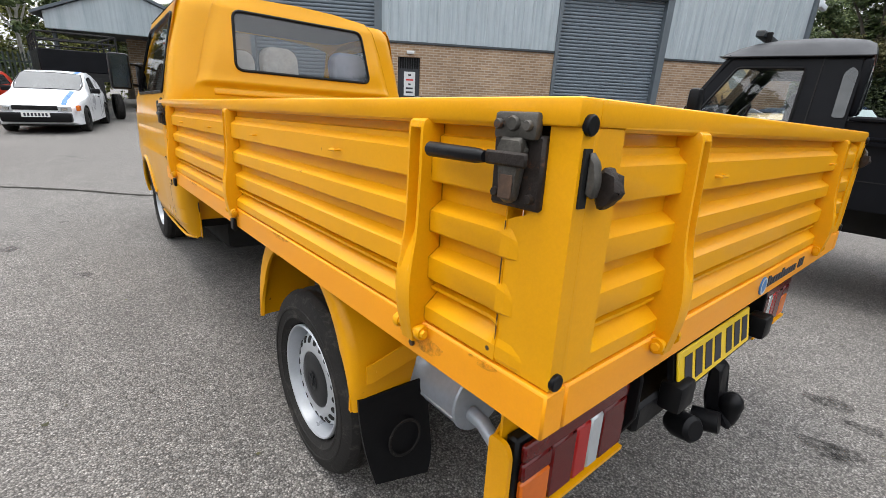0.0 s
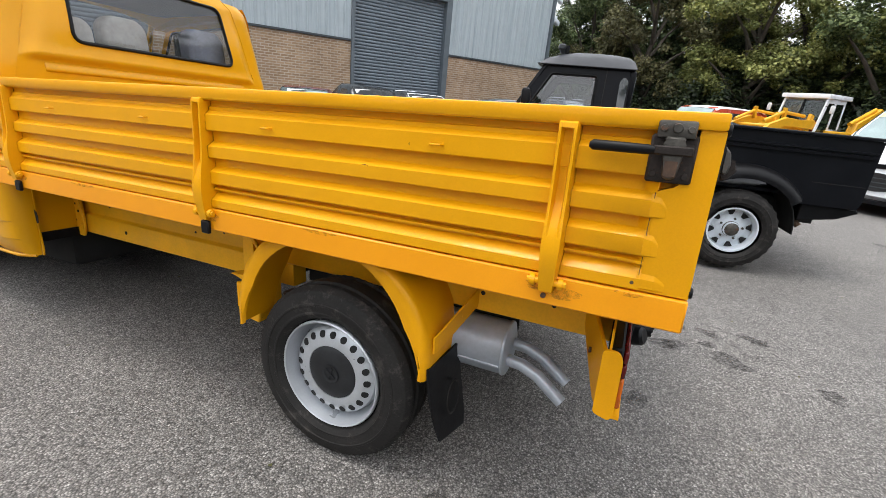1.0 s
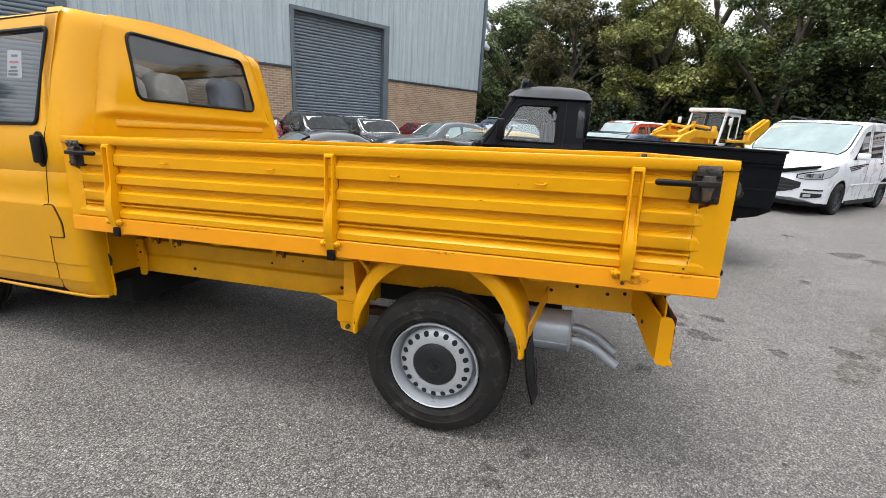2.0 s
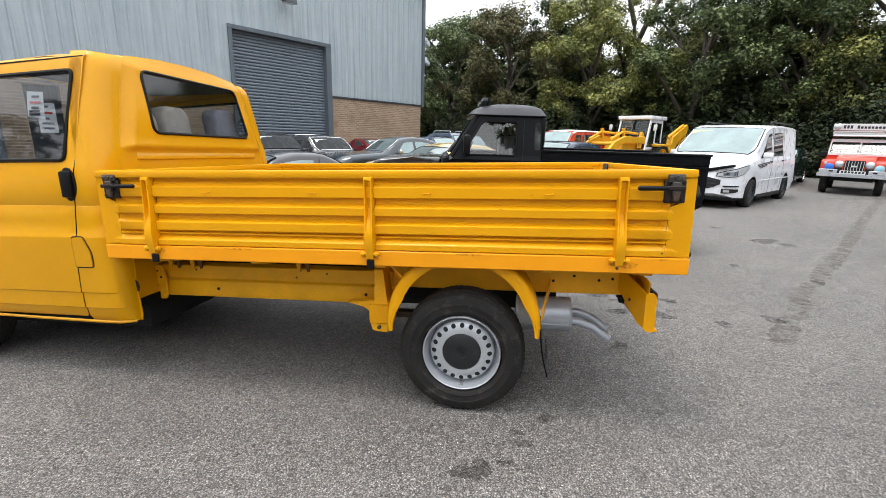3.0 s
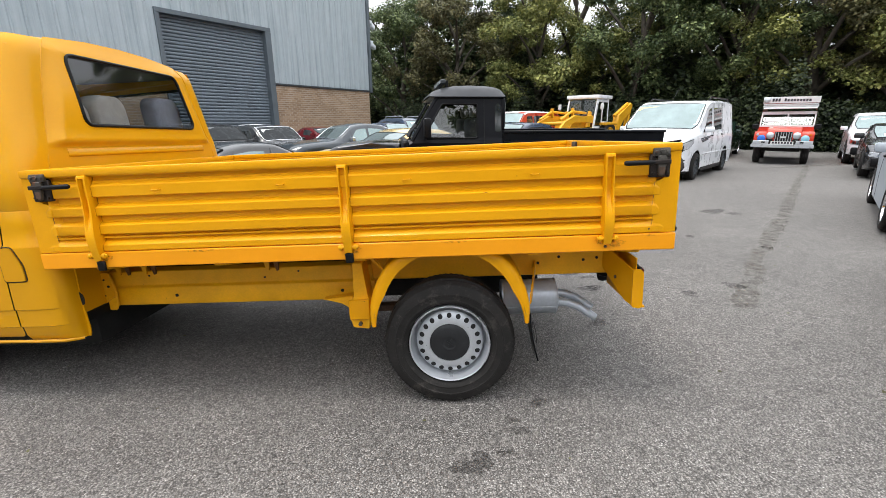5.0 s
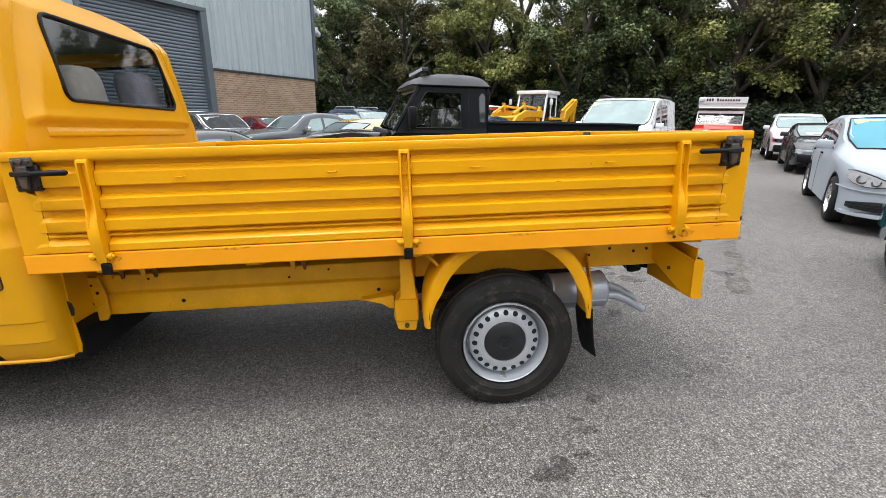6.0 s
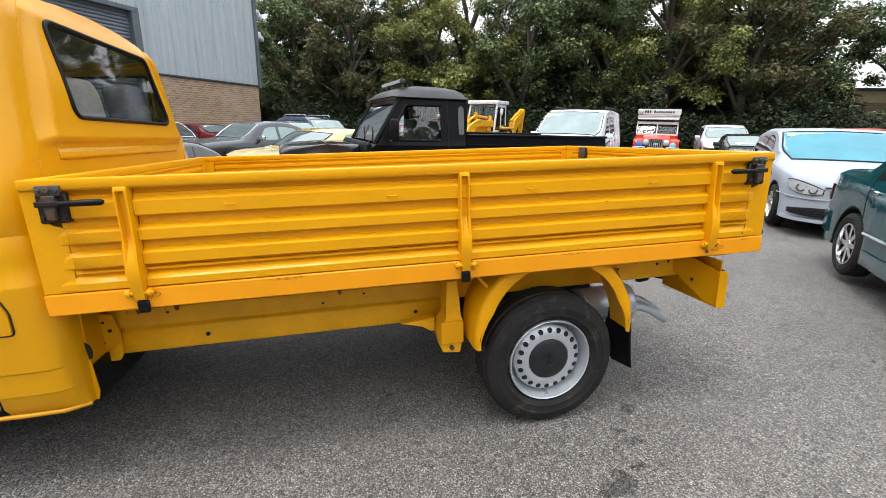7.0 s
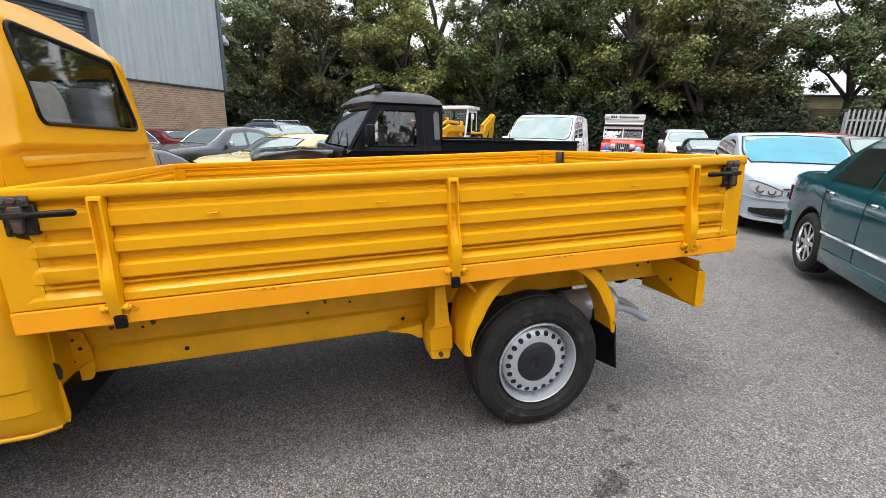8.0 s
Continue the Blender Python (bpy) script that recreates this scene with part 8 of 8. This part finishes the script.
for k in range(7):
    part("plate_bar", boxed(-0.226, -0.2225, -0.27 + k * 0.08, -0.215 + k * 0.08, 0.68, 0.74), INK, np_, smooth=0)
for s in (-1, 1):
    part("screen_glass", prismed([(0.985, 1.26), (1.24, 1.62), (1.25, 1.615), (0.995, 1.255)], "y", *sorted((s * 0.03, s * 0.70))), CAR_GLASS, red, "windscreen pane")
part("screen_frame", prismed([(0.975, 1.20), (0.975, 1.26), (1.02, 1.26), (1.02, 1.20)], "y", -0.76, 0.76), PAPER, red)
part("screen_top", prismed([(1.22, 1.62), (1.24, 1.72), (1.29, 1.72), (1.27, 1.62)], "y", -0.76, 0.76), PAPER, red)
for y in (-0.74, 0.0, 0.74):
    part("screen_post", tubed([(0.985, y, 1.22), (1.235, y, 1.66)], 0.022, 6), PAPER, red)
part("screen_paper", prismed([(1.06, 1.38), (1.14, 1.49), (1.135, 1.495), (1.055, 1.385)], "y", 0.18, 0.62), PAPER, red)
part("roof", boxed(1.15, 3.64, -0.77, 0.77, 1.86, 1.93, bevel=0.025, seg=2), PAPER, red)
part("visor", prismed([(1.10, 1.80), (1.20, 1.86), (1.20, 1.88), (1.09, 1.82)], "y", -0.74, 0.74), PAPER, red)
part("front_wall", boxed(1.0, 1.04, -0.77, 0.77, 0.6, 1.20), RED_P, red, smooth=0)
sg = part("sign_board", boxed(1.12, 1.20, -0.78, 0.78, 1.99, 2.20, bevel=0.01), PAPER, red, "white roof sign board with dark bars")
part("sign_box", boxed(1.21, 3.5, -0.76, 0.76, 1.98, 2.18, bevel=0.02), RED_P, red)
for k in range(13):
    if k != 3:
        part("sign_bar", boxed(1.115, 1.1185, 0.47 - k * 0.084, 0.53 - k * 0.084, 2.05, 2.15 if k in (0, 1, 2, 4) else 2.12), INK, sg, smooth=0)
part("sign_lamp", turned([(0, 0.02), (0.08, 0.015), (0.10, 0)], 16, pose(1.10, 0.67, 2.10, 0, -90, 0)), CLEAR_LENS, sg)
for s in (-1, 1):
    for x in (1.3, 3.3):
        part("sign_leg", boxed(x, x + 0.05, s * 0.7 - 0.02, s * 0.7 + 0.02, 1.93, 1.99), STEEL, red)
part("rack_rail", boxed(1.13, 1.17, -0.76, 0.76, 1.935, 1.975, bevel=0.008), PAPER, red)
part("underside", boxed(0.2, 3.5, -0.5, 0.5, 0.42, 0.62), GAP, red, smooth=0)

# ---- red and white camper bus ----
BUS = dict(length=4.5, width=1.72, wheel=0.32, axles=(0.95, 3.35), floor=0.30, tumble=0.14, soft=0.12,
           top=[(0, 0.9), (0.04, 1.20), (0.15, 1.35), (0.55, 1.82), (0.9, 1.92), (2.2, 1.95), (3.9, 1.93), (4.3, 1.8), (4.5, 0.9)],
           belt=[(0, 0.85), (0.2, 1.18), (1.0, 1.22), (4.2, 1.22), (4.5, 0.85)], plan=[(0, 0.80), (0.15, 0.92), (0.5, 1.0), (4.2, 1.0), (4.5, 0.9)],
           screens=[(0.20, 0.60, 0.95, 0.93, "windscreen")], glass=CAR_DARK_GLASS,
           panes=[[(0.62, 0.06), (1.28, 0.06), (1.28, 0.78), (0.80, 0.78)], [(1.42, 0.06), (2.3, 0.06), (2.3, 0.78), (1.42, 0.78)], [(2.42, 0.06), (3.2, 0.06), (3.2, 0.78), (2.42, 0.78)], [(3.32, 0.06), (4.0, 0.06), (3.9, 0.78), (3.32, 0.78)]],
           door_cuts=(1.34,), mirror=0.7, mirror_mat=CHROME)
bus = car("camper_bus", BUS, heading(1.5, 19.2, -0.60, -0.80, 0.95), "orange-red camper bus with a white roof", ORANGE_RED, CHROME, "parked vans", "camper van")
shb = Shell(BUS)
bm = bmesh.new()
rows_ = []
for x in np.linspace(0.62, 4.28, 14):
    h = shb.section(x)
    pts = [(y + 0.012, z) for y, z in h[7:9]] + [(h[9][0], h[9][1] + 0.012)]
    rows_.append([(x, -y, z) for y, z in pts] + [(x, y, z) for y, z in pts[:2][::-1]])
loft(bm, rows_, closed=False, caps=False)
part("roof_skin", bm, PAPER, bus, "white roof", smooth=60)

# ---- yellow backhoe loader with a white cab ----
DIGGER_Y = surface("digger_yellow_paint", (0.72, 0.36, 0.012), 0.45, scale=4, vary=0.12, fine=60, dirt=((0.15, 0.09, 0.04), 6, 0.66))
dig = thing("backhoe_loader", pose(4.95, 19.9, ground_z(4.95, 19.9), 0, 0, 47), "yellow backhoe loader with a white cab, arm folded", "digger")
for s in (-1, 1):
    part("cab_side", sheet([(-0.65, 1.15), (-0.35, 2.44), (0.75, 2.44), (0.80, 1.15)], [[(-0.50, 1.25), (-0.26, 2.30), (0.08, 2.30), (0.08, 1.25)], [(0.20, 1.45), (0.20, 2.30), (0.64, 2.30), (0.68, 1.45)]], [], lambda x, z, s=s: (x, s * 0.72, z)), WHITE_P, dig)
    part("cab_glass", sheet([(-0.52, 1.2), (-0.30, 2.34), (0.66, 2.34), (0.70, 1.3)], [], [], lambda x, z, s=s: (x, s * 0.705, z)), CAR_GLASS, dig, "side glass")
    part("cab_post", tubed([(-0.65, s * 0.72, 1.12), (-0.35, s * 0.70, 2.44)], 0.04, 6), WHITE_P, dig)
    part("loader_arm", prismed([(-3.7, 0.60), (-3.62, 0.95), (-3.0, 1.45), (-2.2, 1.70), (-1.3, 1.66), (-0.7, 1.72), (-0.45, 1.6), (-0.5, 1.38), (-1.5, 1.42), (-2.2, 1.44), (-3.0, 1.15), (-3.45, 0.80), (-3.55, 0.5)], "y", s * 0.62 - 0.06, s * 0.62 + 0.06, bevel=0.015), DIGGER_Y, dig, "yellow loader arm")
    part("loader_ram", tubed([(-0.7, s * 0.62, 1.0), (-1.9, s * 0.62, 1.10)], 0.05, 8), CHROME, dig)
    part("tilt_ram", tubed([(-1.0, s * 0.50, 1.80), (-2.2, s * 0.50, 1.86), (-3.1, s * 0.50, 1.52)], 0.055, 8), DIGGER_Y, dig)
    part("tilt_link", prismed([(-2.15, 1.60), (-2.05, 1.60), (-2.1, 2.0), (-2.24, 2.0)], "y", s * 0.50 - 0.05, s * 0.50 + 0.05, bevel=0.01), DIGGER_Y, dig)
    part("loader_post", prismed([(-0.95, 1.2), (-0.70, 1.2), (-0.62, 1.85), (-0.82, 1.9)], "y", s * 0.56 - 0.05, s * 0.56 + 0.05, bevel=0.01), DIGGER_Y, dig)
    car_wheel(dig, -1.75, s * 0.72, 0.45, 0.45, 0.28, 1 if s < 0 else -1, DIGGER_Y, 5)
    car_wheel(dig, 0.55, s * 0.80, 0.72, 0.72, 0.42, 1 if s < 0 else -1, DIGGER_Y, 5)
    part("rear_guard", boxed(-0.1, 1.2, *sorted((s * 0.74, s * 1.02)), 1.28, 1.40, bevel=0.03), DIGGER_Y, dig)
    part("cab_mirror", boxed(-0.62, -0.56, *sorted((s * 0.98, s * 1.13)), 1.95, 2.22, bevel=0.04, seg=2), PAPER, dig)
    part("mirror_arm", tubed([(-0.42, s * 0.72, 2.2), (-0.58, s * 1.05, 2.1)], 0.015, 5), BLACK_PLASTIC, dig)
part("cab_roof", boxed(-0.48, 0.92, -0.80, 0.80, 2.44, 2.60, bevel=0.03, seg=2), WHITE_P, dig)
part("cab_front_glass", prismed([(-0.63, 1.2), (-0.36, 2.38), (-0.355, 2.375), (-0.62, 1.2)], "y", -0.66, 0.66), CAR_GLASS, dig, "front glass")
part("wiper", tubed([(-0.40, 0.0, 2.40), (-0.60, 0.0, 1.6)], 0.02, 5), BLACK_PLASTIC, dig)
part("seat", boxed(-0.05, 0.4, -0.25, 0.25, 1.2, 1.75, bevel=0.08, seg=2), RED_P, dig)
part("bonnet", boxed(-2.0, -0.55, -0.42, 0.42, 0.85, 1.46, bevel=0.05, seg=2), DIGGER_Y, dig)
part("chassis", boxed(-2.1, 1.5, -0.42, 0.42, 0.5, 1.15, bevel=0.02), DIGGER_Y, dig)
part("bucket", prismed([(-4.3, 0.15), (-3.65, 0.15), (-3.5, 0.5), (-3.6, 0.95), (-3.75, 0.9), (-3.75, 0.4), (-4.3, 0.22)], "y", -1.05, 1.05, bevel=0.01), DIGGER_Y, dig)
part("arm_cross_tube", tubed([(-2.75, -0.62, 1.36), (-2.75, 0.62, 1.36)], 0.07, 10), DIGGER_Y, dig)
part("stabiliser", boxed(1.4, 1.7, -1.0, 1.0, 0.4, 0.75, bevel=0.03), DIGGER_Y, dig)
boom = part("boom", prismed([(1.55, 1.0), (1.75, 0.95), (2.3, 1.55), (3.05, 1.95), (3.15, 2.25), (2.95, 2.35), (2.75, 2.2), (1.7, 1.75)], "y", -0.84, -0.56, bevel=0.02), DIGGER_Y, dig, "folded yellow digging boom")
part("dipper", prismed([(2.95, 2.30), (3.16, 2.2), (2.95, 1.0), (2.8, 1.05)], "y", -0.80, -0.60, bevel=0.015), DIGGER_Y, boom)
part("boom_ram", tubed([(1.45, -0.7, 1.70), (2.8, -0.7, 2.3)], 0.07, 8), DIGGER_Y, boom)
# ---- left-hand distance: tipper, office with a canopy, birch, palisade fence ----
tip = thing("tipper_truck", pose(-20.2, 0.15, -0.1, 0, 0, 4), "dark flatbed tipper truck with a rail frame", "truck")
part("bed", boxed(-1.9, 1.9, -1.0, 1.0, 1.45, 2.08, bevel=0.02), LR_BLACK, tip, "dark grey drop-sided bed")
part("chassis", boxed(-3.2, 2.0, -0.45, 0.45, 0.6, 1.3), GAP, tip)
part("bed_bearer", boxed(-1.8, 1.9, -0.9, 0.9, 1.20, 1.448), GAP, tip)
for x in (-1.85, -0.6, 0.6, 1.85):
    for s in (-1, 1):
        part("rail_post", tubed([(x, s * 0.97, 2.0), (x * 1.0, s * 0.97, 2.55)], 0.03, 6), GAP, tip)
for s in (-1, 1):
    part("top_rail", tubed([(-1.85, s * 0.97, 2.55), (1.85, s * 0.97, 2.55)], 0.03, 6), GAP, tip)
    part("mid_rail", tubed([(-1.85, s * 0.97, 2.30), (1.85, s * 0.97, 2.30)], 0.02, 6), GAP, tip)
    for x in (-2.7, 1.1):
        car_wheel(tip, x, s * 0.85, 0.42, 0.42, 0.25, 1 if s < 0 else -1, DARK_TRIM, 5)
for x in (1.85, -1.85):
    for z in (2.32, 2.55):
        part("cross_rail", tubed([(x, -0.97, z), (x, 0.97, z)], 0.026, 6), GAP, tip)
part("cab", boxed(-3.6, -2.0, -1.0, 1.0, 0.7, 2.2, bevel=0.12, seg=2), DARK_TRIM, tip)
part("cab_glass", boxed(-3.0, -2.3, -1.005, 1.005, 1.5, 2.0, bevel=0.05), CAR_DARK_GLASS, tip)

OFFICE = pose(-25.5, 1.2, -0.1, 0, 0, math.degrees(math.atan2(0.985, 0.17)))
office = thing("office_building", OFFICE, "low brick office with a grey gabled canopy over its entrance", "office", kind="structure")
# local x along its front, local y away from the yard is negative x: the front faces +x in the yard
part("canopy_gable", prismed([(-1.4, 3.05), (-1.4, 3.65), (1.3, 4.75), (4.0, 3.65), (4.0, 3.05)], "y", -1.35, -1.15, bevel=0.02), CLAD, office, "pale grey canopy gable")
part("canopy_soffit", boxed(-1.4, 4.0, -1.14, 3.5, 3.06, 3.16), DARK_TRIM, office)
part("canopy_roof", prismed([(-1.75, 3.52), (1.3, 4.78), (4.35, 3.52), (4.35, 3.62), (1.3, 4.90), (-1.75, 3.62)], "y", -1.5, 5.0), FRAME_GREY, office)
part("office_wall", boxed(1.0, 12.0, 1.2, 6.0, -0.2, 3.05), BRICK, office, smooth=0)
part("office_roof", boxed(4.4, 12.4, 0.9, 6.3, 3.06, 3.4, bevel=0.03), FRAME_GREY, office)
DOOR_RED = surface("dark_red_joinery", (0.07, 0.02, 0.016), 0.5, vary=0.2)
part("entrance_frame", boxed(2.4, 4.6, 1.12, 1.195, 0, 2.6), DOOR_RED, office)
for k in range(3):
    part("entrance_pane", boxed(2.5 + k * 0.72, 3.1 + k * 0.72, 1.09, 1.118, 0.2, 2.45), CAR_DARK_GLASS, office)
    part("notice", boxed(2.6 + k * 0.72, 2.95 + k * 0.72, 1.075, 1.086, 1.5, 2.0), PAPER, office)
for x in (-1.2, 3.8):
    part("canopy_post", tubed([(x, -1.0, -0.1), (x, -1.0, 3.06)], 0.08, 10), DARK_TRIM, office)

PAL = surface("galvanised_palisade", (0.42, 0.44, 0.44), 0.5, metal=0.4, scale=3, vary=0.15)
PAL_DARK = surface("dark_green_palisade", (0.02, 0.03, 0.025), 0.6, vary=0.2)


def palisade(x0, y0, x1, y1, height, mat, label):
    n = int(math.hypot(x1 - x0, y1 - y0) / 0.16)
    a = math.degrees(math.atan2(y1 - y0, x1 - x0))
    f = thing("palisade_fence", pose(x0, y0, ground_z(x0, y0), 0, 0, a), label, "fence", kind="structure")
    ln = math.hypot(x1 - x0, y1 - y0)
    me = mesh_of("pale", prismed([(-0.035, 0.05), (0.035, 0.05), (0.035, height - 0.08), (0.012, height), (-0.012, height), (-0.035, height - 0.08)], "y", -0.012, 0.012), mat, 0)
    for k in range(min(n, 140)):
        piece("pale", me, f, pose(0.08 + k * 0.16, 0, 0))
    for z in (0.4, height - 0.4):
        part("rail", boxed(0, ln, 0.013, 0.05, z - 0.03, z + 0.03), mat, f, smooth=0)
    for k in range(int(ln / 2.75) + 1):
        part("post", boxed(k * 2.75, k * 2.75 + 0.08, 0.051, 0.12, -0.1, height - 0.1), mat, f, smooth=0)
    return f


palisade(-26.0, -14.0, -27.5, -0.6, 2.2, PAL_DARK, "dark steel palisade fence before trees")
palisade(17.6, 10.9, 24.5, 6.2, 2.45, PAL, "galvanised steel palisade fence")
BUFF = surface("buff_render", (0.74, 0.62, 0.38), 0.85, scale=1.2, vary=0.15)
bw = thing("boundary_building", pose(31.0, 19.8, 0.1, 0, 0, -24), "low buff-walled building beyond the trees", "building", kind="structure")
part("wall", boxed(-5, 8, 0, 4, -0.3, 3.2), BRICK, bw, smooth=0)
part("upper_wall", boxed(-5, 8, -0.03, 4, 3.2, 3.9), BUFF, bw, smooth=0)
part("roof", boxed(-5.3, 8.3, -0.3, 4.3, 3.9, 4.05, bevel=0.03), FRAME_GREY, bw)
tree(-30.6, -1.45, 10.0, 1.9, 0, 301, "silver birch with a white trunk", low=0.42, leaves=4500, leaf=0.22, bark=BIRCH, girth=0.013)
tree(-30.0, -5.5, 10.0, 2.8, 1, 302, "dark green broadleaf tree behind a fence")
tree(-33.0, 0.5, 8.0, 2.8, 2, 303, "yellow-green broadleaf tree behind a canopy")
tree(-30.0, -10.0, 10.0, 3.0, 1, 304, "dark green broadleaf tree behind a fence")
tree(-38.0, 3.5, 9.0, 3.0, 0, 305, "leafy mid-green broadleaf tree behind an office")
undergrowth(-28.5, -14.0, -29.5, 0.0, 2.6, 1.0, 76, 0, 7000)
# the yard's open side, behind the path: a hedge line that closes the place
for k, (x, y) in enumerate([(34.5, 3.0), (33.0, -4.0), (28.0, -11.0), (18.0, -17.0), (8.0, -20.0), (-3.0, -21.0), (-14.0, -20.0), (-23.0, -17.0)]):
    tree(x, y, 10.5 + (k % 3), 3.4, k % 2, 320 + k, "leafy broadleaf tree at the yard edge", leaves=3500, leaf=0.42)
undergrowth(33, 8, 27, -12, 3.0, 1.6, 77, 1, 7000, 0.34)
undergrowth(27, -12, -24, -18, 3.0, 1.6, 78, 1, 12000, 0.4)

# oil stains and small litter on the yard
for k, (x, y, r) in enumerate([(-0.59, 0.085, 0.045), (-0.745, -0.06, 0.033), (-0.70, -0.145, 0.034), (-0.94, -0.37, 0.082), (1.02, 1.74, 0.075), (1.52, 1.94, 0.10), (3.21, 5.41, 0.20), (3.42, 5.18, 0.12), (-0.06, -0.08, 0.022),
                               (-0.80, -0.29, 0.035), (0.55, 1.86, 0.11), (0.76, 2.30, 0.08), (0.47, 2.24, 0.07), (0.12, 2.34, 0.09), (0.20, 1.89, 0.10), (0.27, 2.22, 0.06), (-4.49, -0.97, 0.09), (0.03, 1.12, 0.075),
                               (0.45, 2.04, 0.05), (0.22, 1.90, 0.06), (2.68, 3.28, 0.07), (-1.80, 0.48, 0.02), (1.64, 1.19, 0.02), (2.1, 3.9, 0.07), (2.9, 6.4, 0.1), (-3.6, -0.5, 0.05), (-5.3, -0.6, 0.04)]):
    stain(x, y, r, 900 + k)


def joint_strip(points, width, seed, label, mat=None):
    """A worn, mossy joint in the asphalt that follows the yard's surface."""
    rnd = random.Random(seed)
    bm = bmesh.new()
    rows_ = []
    for (x0, y0), (x1, y1) in zip(points, points[1:]):
        ln = math.hypot(x1 - x0, y1 - y0)
        ux, uy = (x1 - x0) / ln, (y1 - y0) / ln
        n = max(2, int(ln / 0.12))
        for k in range(n):
            w0, w1 = width * rnd.uniform(0.25, 0.6), width * rnd.uniform(0.25, 0.6)
            x, y = x0 + ux * ln * k / n, y0 + uy * ln * k / n
            rows_.append([(x - uy * d, y + ux * d, ground_z(x - uy * d, y + ux * d) + 0.004) for d in (-w0, 0.0, w1)])
    loft(bm, rows_, closed=False, caps=False)
    return tagged(part("asphalt_joint", bm, mat or JOINT, smooth=0), label, "asphalt joint", kind="structure")


def joint_mat():
    m, n, l, b = nodes_of("mossy_worn_joint")
    col = ramp(n, l, noise_tex(n, l, 40, 5, 0.8).outputs["Fac"], [(0.35, (0.045, 0.04, 0.028)), (0.65, (0.15, 0.13, 0.09))])
    l.new(col.outputs["Color"], b.inputs["Base Color"])
    b.inputs["Roughness"].default_value = 0.95
    a = ramp(n, l, noise_tex(n, l, 9, 7, 0.85).outputs["Fac"], [(0.45, (0, 0, 0)), (0.68, (0.75, 0.75, 0.75))])
    l.new(a.outputs["Color"], b.inputs["Alpha"])
    return m


JOINT = joint_mat()
CRACK = surface("dark_crack_filling", (0.030, 0.027, 0.023), 0.9, scale=14, vary=0.5, fine=90, bumpy=0.4, spec=0.2)
joint_strip([(10.2, 12.9), (9.0, 11.25), (7.96, 9.99), (5.85, 7.29), (4.0, 4.93), (2.75, 3.4), (2.34, 2.92), (1.92, 2.32), (1.2, 1.3)], 0.2, 5, "worn mossy joint line across the asphalt")
joint_strip([(8.2, 12.0), (11.0, 12.9), (13.2, 14.4)], 0.5, 6, "strip of moss and dirt along the yard edge")
joint_strip([(-7.9, -1.75), (-7.50, -1.18), (-7.07, -0.55), (-6.74, -0.22), (-6.41, 0.16), (-6.2, 0.5)], 0.10, 7, "thin dark crack in the asphalt", CRACK)
# fallen leaves scattered on the yard
rng_ = np.random.default_rng(77)
n_ = 420
cen = np.stack([rng_.uniform(-7, 8, n_), rng_.uniform(-4, 9, n_), np.zeros(n_)], 1)
cen[:, 2] = [ground_z(float(a), float(b)) + 0.006 for a, b in cen[:, :2]]
nor = np.stack([rng_.normal(0, 0.25, n_), rng_.normal(0, 0.25, n_), np.ones(n_)], 1)
leaf_me = leaf_mesh("fallen_leaves", cen, nor, 0.012 + 0.022 * rng_.random(n_) ** 2, LEAF[3], rng_)
tagged(new("fallen_leaves", leaf_me), "small dry leaves scattered over the asphalt", "fallen leaves", kind="stuff")
